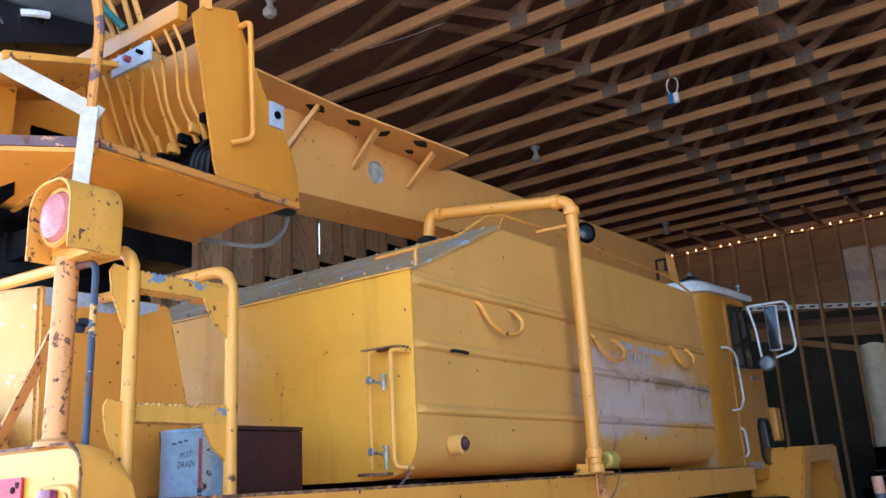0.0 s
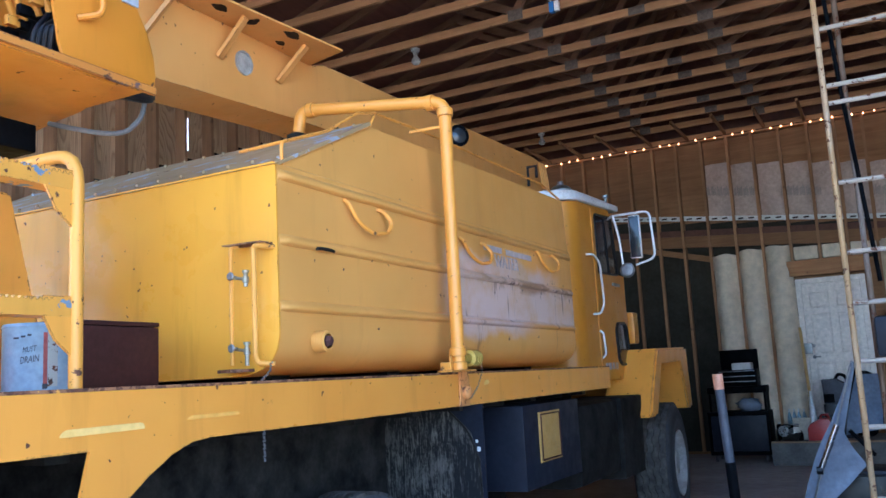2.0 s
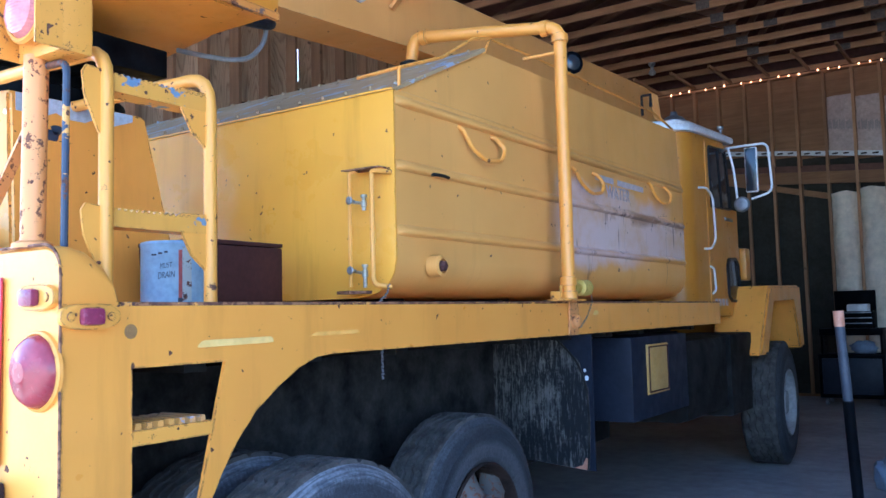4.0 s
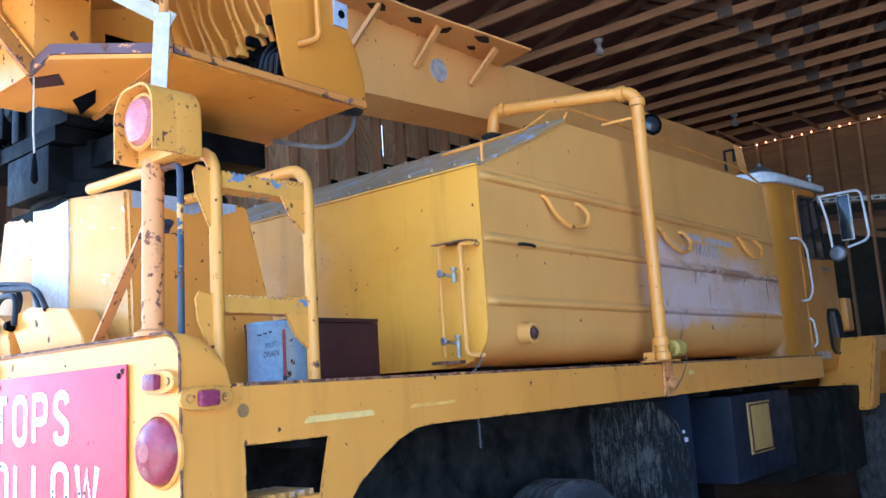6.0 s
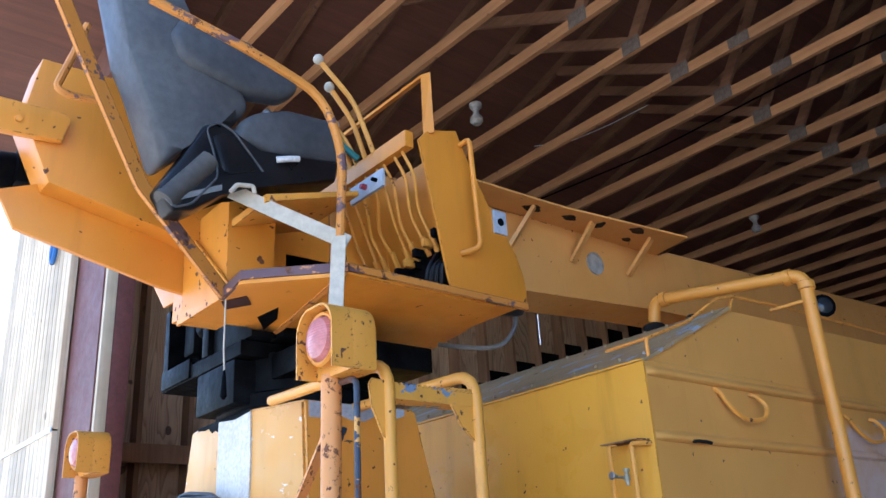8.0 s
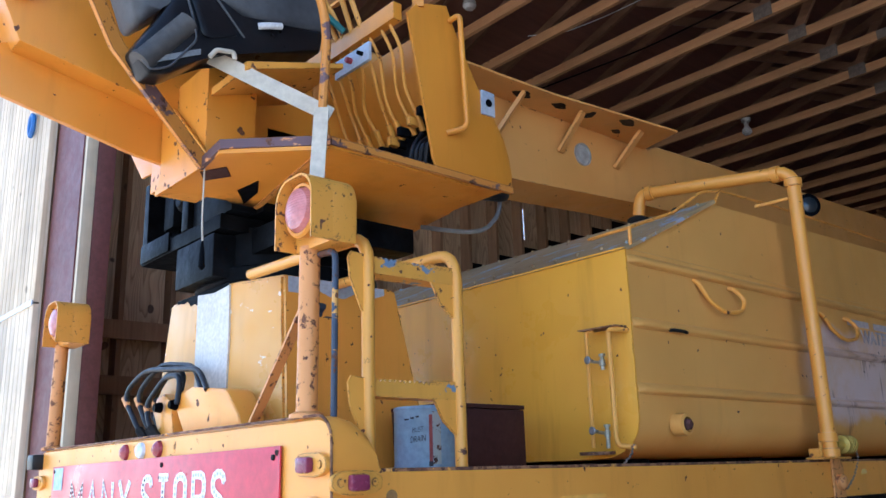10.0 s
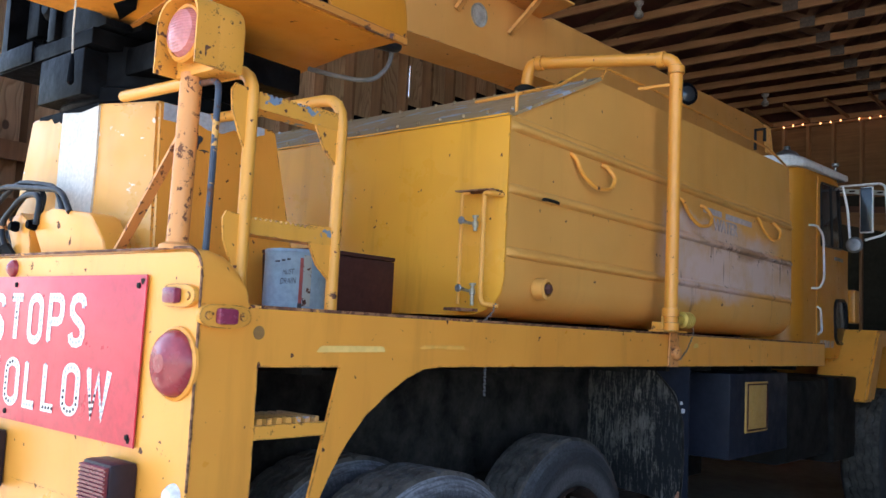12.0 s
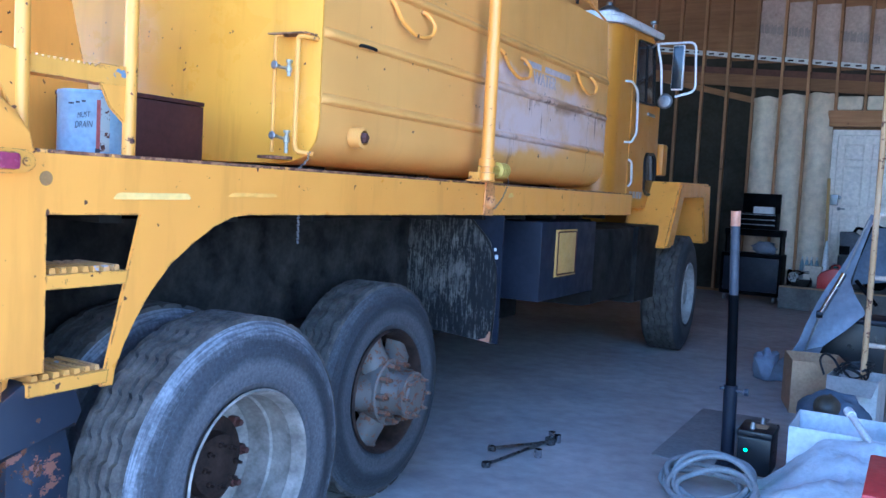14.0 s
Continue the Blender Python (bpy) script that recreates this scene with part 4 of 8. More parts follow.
tube(bm, [(XL + i * 0.4, YB - 0.07, 5.1 + 0.01 * (i % 2)) for i in range(23)], 0.006, 5)
part("wire", bm, M_black, lights)
ps = []
x = -4.075
while x < XR - 0.4:
    ps += [x, x + 0.155, x + 0.31]
    x += 0.587
bm = bm_new()
lathe(bm, [(0.017, 0.0), (0.012, 0.008), (0, 0.013), (-0.012, 0.012), (-0.022, 0.0)], (0, 0, 0), "z", 10)
me = mesh_of(bm, "bulb", M_led)
for x in ps:
    o = new("bulb", me)
    o.parent = lights
    o.matrix_parent_inverse = world_of(lights).inverted()
    o.matrix_basis = Matrix.Translation((x, YB - 0.09, 5.088 + 0.008 * math.sin(x * 9.0)))


# ---- the truck ----
YR, XLT = 0.055, -2.5
ZB = 1.456
truck = empty("utility_truck", (-1.22, 4.0, 0), "old yellow water tank truck with a boom crane, chipped and rusty", "truck")

# Bed side with its built-in steps.
ARCH = [(1.03, 1.29), (0.95, 1.283), (0.87, 1.255), (0.785, 1.208), (0.685, 1.14), (0.609, 1.06), (0.553, 0.98), (0.513, 0.91), (0.488, 0.85), (0.477, 0.80)]


def bed_side(x0, x1):
    bm = bm_new()
    prism(bm, [(YR + 0.004, 0.87), (0.255, 0.87), (0.255, 1.29), (0.565, 1.29), (0.455, 0.86), (0.44, 0.80)] + ARCH[::-1] + [(5.4, 1.295), (5.4, ZB), (YR + 0.004, ZB)], "x", x0, x1)
    panel = part("side_panel", bm, M_yellow, truck)
    for y0, y1, y2, z0, z1 in ((0.255, 0.515, 0.522, 1.091, 1.13), (0.21, 0.455, 0.462, 0.81, 0.848)):
        bm = bm_new()
        prism(bm, [(y0, z0), (y1, z0), (y2, z1), (y0, z1)], "x", x0 - 0.01, x1 + 0.002)
        part("step_front", bm, M_chipped, panel)
    bm = bm_new()
    prism(bm, [(YR + 0.01, 0.45), (0.14, 0.45), (0.15, 0.86), (YR + 0.004, 0.87)], "x", x0 - 0.02, x1 - 0.02)
    part("lower_post", bm, M_yellow, panel)
    return panel


def teeth(y0, y1, z0, z1, n):
    """A serrated upper edge."""
    out = []
    for k in range(n):
        a, b = y0 + (y1 - y0) * k / n, y0 + (y1 - y0) * (k + 1) / n
        out += [(a + 0.2 * (b - a), z0), (a + 0.3 * (b - a), z1), (a + 0.75 * (b - a), z1), (a + 0.85 * (b - a), z0)]
    return out


side = bed_side(-0.012, 0.0)
bed_side(XLT, XLT + 0.012)
for z, y0, y1 in ((1.133, 0.26, 0.515), (0.85, 0.215, 0.455)):
    bm = bm_new()
    prism(bm, [(y1, z - 0.03), (y0, z - 0.03)] + [(y0, z - 0.008)] + teeth(y0 + 0.005, y1 - 0.005, z - 0.008, z + 0.013, 7) + [(y1, z - 0.008)], "x", -0.19, -0.013)
    part("step_tread", bm, M_step, side, "serrated step tread with worn paint")
bm = bm_new()
box(bm, XLT + 0.012, -0.013, 0.2, 5.4, ZB - 0.05, ZB - 0.004)
part("deck", bm, M_yellow, truck)
bm = bm_new()
for x in (-0.06, XLT + 0.012):
    box(bm, x, x + 0.048, 0.22, 5.4, ZB - 0.002, ZB + 0.004)
part("deck_edge", bm, M_chipped, truck, "deck edge worn to bare rust")
bm = bm_new()
box(bm, -0.006, 0.0015, 0.22, 5.4, ZB - 0.005, ZB + 0.005, 0.001)
part("deck_lip", bm, M_lip, truck, "thin rusted lip along the deck edge")
# Sunlight on the panel, laid on as thin pale strips.
for y, w, h, z, mt in ((0.46, 0.30, 0.0135, 1.343, M_glint), (0.92, 0.25, 0.009, 1.356, M_glintfaint), (2.82, 0.06, 0.017, 1.394, M_glint), (3.10, 0.075, 0.017, 1.399, M_glint)):
    bm = bm_new()
    prism(bm, rounded_loop([(y, z - h * 0.7), (y + w, z - h * 0.4), (y + w - 0.012, z + h), (y + 0.02, z + h * 0.8)], 0.012), "x", 0.0005, 0.0012)
    part("reflective_tape", bm, mt, side, "pale strip painted as a sun glint")
# Flat disc; the shade inside the hole is put into its colour.
bm = bm_new()
lathe(bm, [(-0.004, 0.020), (0.0012, 0.019), (0.0012, 0.0)], (0.0, 0.25, 1.385), "x", 20)
part("round_hole", bm, M_holetan, side, "flat disc coloured as a shaded round hole")

# Rear bulkhead.
PROF = [(YR, 0.87), (YR, 1.592), (YR + 0.012, 1.602), (0.1, 1.603), (0.145, 1.592), (0.18, 1.565), (0.205, 1.52), (0.215, ZB), (0.2, 1.35), (0.2, 0.87)]
bm = bm_new()
ends = [(XLT + 0.072 - 0.07 * math.cos(i * math.pi / 16), 0.07 * (1 - math.sin(i * math.pi / 16))) for i in range(9)]
ends += [(-0.072 + 0.07 * math.sin(i * math.pi / 16), 0.07 * (1 - math.cos(i * math.pi / 16))) for i in range(9)]
loft = []
for x, drop in ends:
    loft.append([bm.verts.new((x, y, z - drop * max(0.0, (z - ZB) / (1.603 - ZB)))) for y, z in PROF])
for p, q in zip(loft, loft[1:]):
    for k in range(len(PROF)):
        bm.faces.new((p[k], p[(k + 1) % len(PROF)], q[(k + 1) % len(PROF)], q[k]))
bm.faces.new(loft[0]), bm.faces.new(loft[-1])
prism(bm, [(YR + 0.002, 0.4), (0.12, 0.4), (0.19, 0.87), (YR + 0.002, 0.87)], "x", XLT + 0.05, -0.05)
rear = part("rear_panel", bm, M_yellow, truck)
bm = bm_new()
tube(bm, [(XLT + 0.07, YR - 0.001, 1.604), (-0.072, YR - 0.001, 1.604)] + [(-0.072 + 0.071 * math.sin(i * math.pi / 16), YR - 0.001, 1.604 - 0.071 * (1 - math.cos(i * math.pi / 16))) for i in range(1, 9)] + [(0.0, YR, 1.3), (0.0, YR, 0.87)], 0.0042, 6)
part("edge_bead", bm, M_lip, rear)

sign = empty("warning_sign", (-1.21, YR, 1.28), "red sheet sign with white dotted letters", parent=truck)
bm = bm_new()
prism(bm, [(-2.25, 1.054), (-0.25, 1.054), (-0.245, 1.531), (-2.245, 1.522)], "y", YR - 0.012, YR - 0.006, 0.002)
part("sheet", bm, M_sign, sign)


ARC = [(math.cos(t), math.sin(t)) for t in [k * math.pi / 10 for k in range(21)]]


def glyph(c):
    """Centre lines of a condensed road-sign capital in a unit box."""
    o = [(0.5 + 0.5 * x, (0.78 if k <= 10 else 0.22) + 0.22 * y) for k, (x, y) in enumerate(ARC[:20])]
    o = o[:11] + [(0.0, 0.22)] + o[11:] + [(1.0, 0.22), o[0]]
    return {"M": [[(0, 0), (0, 1), (0.5, 0.3), (1, 1), (1, 0)]], "A": [[(0, 0), (0.5, 1), (1, 0)], [(0.19, 0.32), (0.81, 0.32)]],
            "N": [[(0, 0), (0, 1), (1, 0), (1, 1)]], "Y": [[(0, 1), (0.5, 0.42), (1, 1)], [(0.5, 0.36), (0.5, 0)]],
            "S": [[(0.98, 0.80), (0.9, 0.93), (0.7, 0.995), (0.4, 1), (0.14, 0.94), (0.02, 0.8), (0.06, 0.66), (0.28, 0.56), (0.68, 0.45), (0.94, 0.34), (0.98, 0.18), (0.86, 0.05), (0.6, 0), (0.3, 0.005), (0.1, 0.07), (0.02, 0.2)]],
            "T": [[(0, 1), (1, 1)], [(0.5, 0.93), (0.5, 0)]], "O": [o], "P": [[(0, 0), (0, 1), (0.66, 1), (0.9, 0.95), (1, 0.83), (1, 0.63), (0.9, 0.5), (0.66, 0.45), (0.1, 0.45)]],
            "D": [[(0.55, 0), (0, 0), (0, 1), (0.55, 1), (0.88, 0.92), (1, 0.74), (1, 0.26), (0.88, 0.08), (0.55, 0)]], "F": [[(0, 0), (0, 1), (1, 1)], [(0.08, 0.52), (0.8, 0.52)]],
            "L": [[(0, 1), (0, 0), (1, 0)]], "W": [[(0, 1), (0.24, 0), (0.5, 0.86), (0.76, 0), (1, 1)]]}[c]


def ribbon(bm, pts, w, y):
    """A flat stroke of even width along a line in the sign's plane, corners mitred."""
    closed = pts[0] == pts[-1]
    ps = [Vector(p) for p in (pts[:-1] if closed else pts)]
    n, cols = len(ps), []
    for i, p in enumerate(ps):
        a = ps[i - 1] if closed or i else None
        b = ps[(i + 1) % n] if closed or i < n - 1 else None
        d0 = (p - a).normalized() if a is not None else (b - p).normalized()
        d1 = (b - p).normalized() if b is not None else d0
        t = (d0 + d1).normalized()
        k = min(1.0 / max(0.3, t.dot(d0)), 1.3) * w / 2
        nrm = Vector((-t.y, t.x)) * k
        cols.append([bm.verts.new((p.x + s * nrm.x, y, p.y + s * nrm.y)) for s in (1, -1)])
    for i in range(n if closed else n - 1):
        a, b = cols[i], cols[(i + 1) % n]
        bm.faces.new((a[0], b[0], b[1], a[1]))


def sign_word(words, x0, x1, z0, z1, rise, dark):
    """Bold condensed letters, each a part, with a row of reflector buttons along its strokes."""
    gap, w = 0.3, 0.028
    widths = [{"M": 1.25, "W": 1.3, "L": 0.85, "F": 0.85}.get(c, 1.0) for c in words]
    unit = (x1 - x0) / (sum(widths) + gap * (len(words) - 1))
    for i, c in enumerate(words):
        ax, aw = x0 + (sum(widths[:i]) + gap * i) * unit + w / 2, unit * widths[i] - w
        z0, z1 = z0 + rise / len(words), z1 + rise / len(words)
        bm, bb = bm_new(), bm_new()
        for line in glyph(c):
            pts = [(ax + u * aw, z0 + w / 2 + v * (z1 - z0 - w)) for u, v in line]
            ribbon(bm, pts, w, YR - 0.0135)
            run = 0.0
            for p, q in zip(pts, pts[1:]):
                p, q = Vector(p), Vector(q)
                while run < (q - p).length:
                    at = p.lerp(q, run / (q - p).length)
                    u, v = (at.x - ax) / aw, (at.y - z0 - w / 2) / (z1 - z0 - w)
                    black = dark.get(i, lambda u, v: False)(u, v)
                    lathe(bb, [(-0.0022, 0.0), (-0.0018, 0.0045), (0.0, 0.0058)], (at.x, YR - 0.0138, at.y), "y", 7, 1 if black else 0)
                    run += 0.0195
                run -= (q - p).length
        letter = part("letter", bm, M_signwhite, sign, "", smooth=0)
        part("reflector_buttons", bb, [M_button, M_dot], letter, "small round reflector buttons", "stuff")


always = lambda u, v: True
for words, x0, x1, z0, z1, rise, dark in (
        ("MANY", -1.99, -1.315, 1.295, 1.457, 0.006, {0: always}), ("STOPS", -1.22, -0.56, 1.302, 1.468, 0.008, {0: lambda u, v: u < 0.3 and v > 0.5, 1: lambda u, v: v < 0.75 and v > 0.45 or u < 0.15}),
        ("DO", -2.10, -1.85, 1.077, 1.236, 0.004, {0: always, 1: always}), ("NOT", -1.73, -1.315, 1.086, 1.246, 0.005, {}),
        ("FOLLOW", -1.205, -0.385, 1.096, 1.256, 0.010, {1: lambda u, v: u < 0.5, 3: lambda u, v: v < 0.1, 4: lambda u, v: v < 0.45, 5: lambda u, v: v < 0.55 and u < 0.5})):
    sign_word(words, x0, x1, z0, z1, rise, dark)
for x in (-2.21, -1.05, -0.28):
    for z in (1.08, 1.50):
        bm = bm_new()
        lathe(bm, [(-0.007, 0.0), (-0.005, 0.008), (0.0, 0.009)], (x, YR - 0.012, z), "y", 10)
        part("bolt", bm, M_frame, sign)
bm = bm_new()
box(bm, -2.215, -2.10, YR - 0.0145, YR - 0.0125, 1.42, 1.515)
part("small_label", bm, M_tealwhite, sign, "small faded white and teal sticker")
for p in ((-0.275, 1.072), (-0.262, 1.512), (-2.23, 1.085)):
    bm = bm_new()
    ring = [(p[0] + 0.009 * math.cos(a) * (1 + 0.3 * math.sin(3 * a)), p[1] + 0.011 * math.sin(a) * (1 + 0.25 * math.cos(2 * a))) for a in [i * math.tau / 14 for i in range(14)]]
    prism(bm, ring, "y", YR - 0.0135, YR - 0.0125)
    part("scrape", bm, M_hubdark, sign, "corner scraped to dark metal")

def tail_lamp(x, z, r):
    l = empty("tail_lamp", (x, YR, z), "round red lamp in a yellow ring", parent=truck)
    bm = bm_new()
    lathe(bm, [(-0.008, r * 1.05), (-0.014, r * 1.1), (-0.008, r * 1.18), (0.0, r * 1.2)], (x, YR, z), "y", 32)
    part("ring", bm, M_yellow, l)
    bm = bm_new()
    lathe(bm, [(-0.004, r * 1.08), (-0.022, r * 1.04), (-0.034, r * 0.93), (-0.045, r * 0.7), (-0.052, r * 0.35), (-0.056, r * 0.3), (-0.058, r * 0.12), (-0.056, 0.0)], (x, YR, z), "y", 32)
    part("lens", bm, M_redlens, l)


tail_lamp(-0.085, 1.295, 0.083)
tail_lamp(-2.33, 1.285, 0.083)
bm = bm_new()
lathe(bm, [(-0.025, 0.0), (-0.022, 0.022), (-0.01, 0.031), (0, 0.034)], (-0.055, YR, 0.955), "y", 20)
part("reverse_lamp", bm, M_clear, truck, "small white lamp")


def marker(at, face):
    m = empty("marker_lamp", at, "small oval red marker lamp in a yellow base", parent=truck)
    turn = Matrix.Translation(at) @ (Matrix.Rotation(radians(90), 4, "Z") if face == "x" else Matrix())
    bm = bm_new()
    prism(bm, [(0.083 * math.copysign(abs(math.cos(a)) ** 0.75, math.cos(a)), 0.032 * math.copysign(abs(math.sin(a)) ** 0.75, math.sin(a))) for a in [i * math.tau / 24 for i in range(24)]], "y", -0.018, 0.004, 0.006)
    for s in (-1, 1):
        lathe(bm, [(-0.024, 0.0), (-0.022, 0.01), (-0.016, 0.012)], (s * 0.055, 0, 0), "y", 8)
    bmesh.ops.transform(bm, matrix=turn, verts=bm.verts)
    part("base", bm, M_chipped, m)
    bm = bm_new()
    box(bm, -0.036, 0.026, -0.042, -0.016, -0.022, 0.022, 0.012)
    bmesh.ops.transform(bm, matrix=turn, verts=bm.verts)
    part("lens", bm, M_markerlens, m)


marker((-0.085, YR, 1.474), "y")
marker((0.002, 0.125, 1.425), "x")
marker((-2.45, YR, 1.455), "y")
bm = bm_new()
box(bm, XLT - 0.03, XLT + 0.06, YR - 0.05, YR + 0.06, 1.515, 1.585, 0.012)
part("corner_lamp", bm, M_plastic, truck, "small black corner lamp")
for x, mt in ((-1.42, M_redlens), (-1.11, M_redlens), (-1.265, M_clear)):
    bm = bm_new()
    lathe(bm, [(-0.025, 0.0), (-0.023, 0.015), (-0.012, 0.028), (0, 0.031)], (x, YR, 1.556), "y", 16)
    part("clearance_lamp", bm, mt, truck)


def box_lamp(x0, x1):
    """Square rear lamp: a dark rounded case with a finely ribbed red lens."""
    l = empty("rear_lamp", ((x0 + x1) / 2, YR, 0.92), "square dark red ribbed lamp in a black case", parent=truck)
    bm = bm_new()
    box(bm, x0, x1, YR - 0.085, YR - 0.001, 0.83, 1.02, 0.016)
    part("case", bm, M_lampcase, l)
    bm = bm_new()
    rib = [(YR - 0.08, 0.84), (YR - 0.08, 1.01)]
    for i in range(15, -1, -1):
        z = 0.842 + i * 0.0107
        rib += [(YR - 0.092, z + 0.0065), (YR - 0.097, z + 0.005), (YR - 0.097, z + 0.001), (YR - 0.092, z)]
    prism(bm, rib, "x", x0 + 0.01, x1 - 0.01)
    part("lens", bm, M_darkred, l)


for x in (-0.38, -1.19, -2.28):
    box_lamp(x, x + 0.155)

# Lamp posts on the rear bulkhead.
def lamp_post(x, xl):
    y = 0.085
    p = empty("signal_post", (x, y, 1.6), "rusting orange post with a hooded signal lamp", parent=truck)
    bm = bm_new()
    tube(bm, [(x, y, 1.60), (x + 0.008, y, 2.1)], 0.031, 16)
    lathe(bm, [(0.0, 0.05), (0.012, 0.05), (0.02, 0.034)], (x, y, 1.602), "z", 16)
    part("post", bm, M_post, p)
    bm = bm_new()
    y0, y1 = 0.015, 0.15
    w, z0, z1 = 0.1, 2.088, 2.29
    arc = [(xl - w, z0)] + [(xl - 0.3 * w - 0.7 * w * math.cos(a), z1 - 0.075 + 0.075 * math.sin(a)) for a in [k * math.pi / 14 for k in range(8)]] + [(xl + 0.3 * w + 0.7 * w * math.sin(a), z1 - 0.075 + 0.075 * math.cos(a)) for a in [k * math.pi / 14 for k in range(8)]] + [(xl + w, z0)]
    prism(bm, arc, "y", y0 + 0.05, y1, 0.006)
    inner = [(xl + (a - xl) * 0.94, b - 0.006 if b > z0 else b) for a, b in arc]
    prism(bm, arc + inner[::-1], "y", y0 - 0.02, y0 + 0.052)
    housing = part("housing", bm, M_lampbox, p, "yellow hooded lamp housing with rust spots")
    bm = bm_new()
    lathe(bm, [(0.04, 0.08), (0.012, 0.084), (0.004, 0.078), (0.006, 0.07)], (xl - 0.005, y0, 2.195), "y", 28)
    part("lens_ring", bm, M_orange, housing)
    bm = bm_new()
    lathe(bm, [(0.01, 0.07), (-0.008, 0.06), (-0.018, 0.03), (-0.02, 0.0)], (xl - 0.005, y0, 2.195), "y", 28)
    part("lens", bm, M_amber, housing, "ribbed amber-pink lens")


lamp_post(-0.175, -0.12)
lamp_post(-2.42, -2.32)
bm = bm_new()
tube(bm, [(-0.56, 0.12, 1.6), (-0.21, 0.12, 1.98)], 0.014, 8, flat=(0.016, 0.005))
part("post_brace", bm, M_post, truck)
bm = bm_new()
tube(bm, [(-0.06, 0.1, 1.6), (-0.055, 0.1, 2.07), (-0.15, 0.1, 2.075)], 0.0095, 10, 0.03)
part("blue_rod", bm, M_bluechip, truck, "thin bent rod with flaked blue paint")

# Ladder.
ladder = empty("ladder", (-0.05, 0.37, ZB), "short yellow access ladder, paint chipped to blue", parent=truck)
for y, top, reach in ((0.21, 2.13, -0.8), (0.555, 2.13, -0.85)):
    bm = bm_new()
    tube(bm, [(-0.05, y, ZB), (-0.05, y, top), (reach, y + 0.02, top + 0.03)], 0.0195, 12, 0.09)
    part("post", bm, M_chipped, ladder)
for z in (2.045, 1.685):
    bm = bm_new()
    prism(bm, [(0.54, z - 0.026), (0.225, z - 0.026), (0.225, z + 0.016)] + teeth(0.228, 0.537, z + 0.018, z + 0.0245, 17) + [(0.54, z + 0.016)], "x", -0.115, -0.045)
    part("rung", bm, M_rung, ladder, "serrated channel rung")
    for y, s in ((0.545, -1), (0.2, -1)):
        bm = bm_new()
        prism(bm, [(y, z + 0.03), (y + s * 0.1, z + 0.03), (y + s * 0.1, z - 0.02), (y + s * 0.06, z - 0.09), (y, z - 0.14)] if y > 0.4 else [(y, z + 0.025), (y - 0.05, z + 0.03), (y - 0.062, z + 0.01), (y - 0.055, z - 0.05), (y - 0.015, z - 0.14), (y, z - 0.15)], "x", -0.055, -0.047)
        part("gusset", bm, M_chipped, ladder)

# Pedestal of the crane.
ped = empty("pedestal", (-1.2, 0.6, ZB), "tapered yellow crane pedestal with faded white rear face", parent=truck)
bm = bm_new()
def ring_at(z, x0, x1, y0, y1, c, e):
    return [bm.verts.new(p) for p in ((x0 + c, y0, z), (x1 - e, y0, z), (x1, y0 + c, z), (x1, y1, z), (x0, y1, z), (x0, y0 + c, z))]
r0, r1 = ring_at(ZB, -1.74, -0.70, 0.23, 1.0, 0.1, 0.25), ring_at(2.17, -1.62, -0.76, 0.25, 0.86, 0.09, 0.24)
for k in range(6):
    bm.faces.new((r0[k], r0[(k + 1) % 6], r1[(k + 1) % 6], r1[k]))
bm.faces.new(r1), bm.faces.new(list(reversed(r0)))
bmesh.ops.bevel(bm, geom=[e for e in bm.edges], offset=0.01, segments=2, affect="EDGES")
bm.normal_update()
for f in bm.faces:
    if f.normal.y < -0.5:
        f.material_index = 1
part("trunk", bm, [M_yellow, M_pedestal], ped)
bm = bm_new()
lathe(bm, [(2.165, 0.0), (2.165, 0.36), (2.19, 0.38), (2.24, 0.38), (2.25, 0.36), (2.40, 0.36), (2.40, 0.0)], (-1.2, 0.62, 0), "z", 40)
part("slew_ring", bm, M_grease, ped, "black greasy slew ring")
bm = bm_new()
prism(bm, [(-1.77, 2.38), (-1.0, 2.38), (-1.0, 2.44), (-1.72, 2.44), (-1.72, 2.76), (-1.77, 2.76)], "y", 0.2, 0.75, 0.006)
gear = part("gearbox", bm, M_grease, ped, "black grease-covered slew gearbox")
for name, b in (("motor_block", (-1.715, -0.9, 0.33, 0.75, 2.445, 2.80)), ("bracket", (-1.39, -1.05, 0.2, 0.7, 2.2, 2.375)), ("fin", (-1.36, -1.30, 0.2, 0.325, 2.445, 2.66)), ("pump", (-1.64, -1.54, 0.24, 0.325, 2.52, 2.70)), ("side_block", (-1.29, -0.95, 0.22, 0.325, 2.445, 2.60)), ("grease_plate", (-1.15, -0.62, 0.33, 0.85, 2.29, 2.392))):
    bm = bm_new()
    box(bm, *b, 0.008)
    part(name, bm, M_grease, gear)
bm = bm_new()
lathe(bm, [(-0.1, 0.0), (-0.1, 0.03), (-0.08, 0.05), (0, 0.055)], (-1.46, 0.325, 2.62), "y", 20)
part("motor", bm, M_grease, gear)
for x0, x1, y0, y1, z0, z1 in ((-1.70, -1.62, 0.305, 0.325, 2.47, 2.74), (-1.60, -1.44, 0.298, 0.324, 2.50, 2.75), (-1.76, -1.46, 0.19, 0.2, 2.385, 2.47)):
    bm = bm_new()
    box(bm, x0, x1, y0, y1, z0, z1, 0.006)
    part("cover", bm, M_grease, gear)
for x, z in ((-1.585, 2.52), (-1.455, 2.52), (-1.585, 2.73), (-1.455, 2.73), (-1.66, 2.5), (-1.66, 2.7)):
    bm = bm_new()
    lathe(bm, [(-0.014, 0.0), (-0.014, 0.012), (0.0, 0.013)], (x, 0.298, z), "y", 6)
    part("bolt", bm, M_grease, gear)
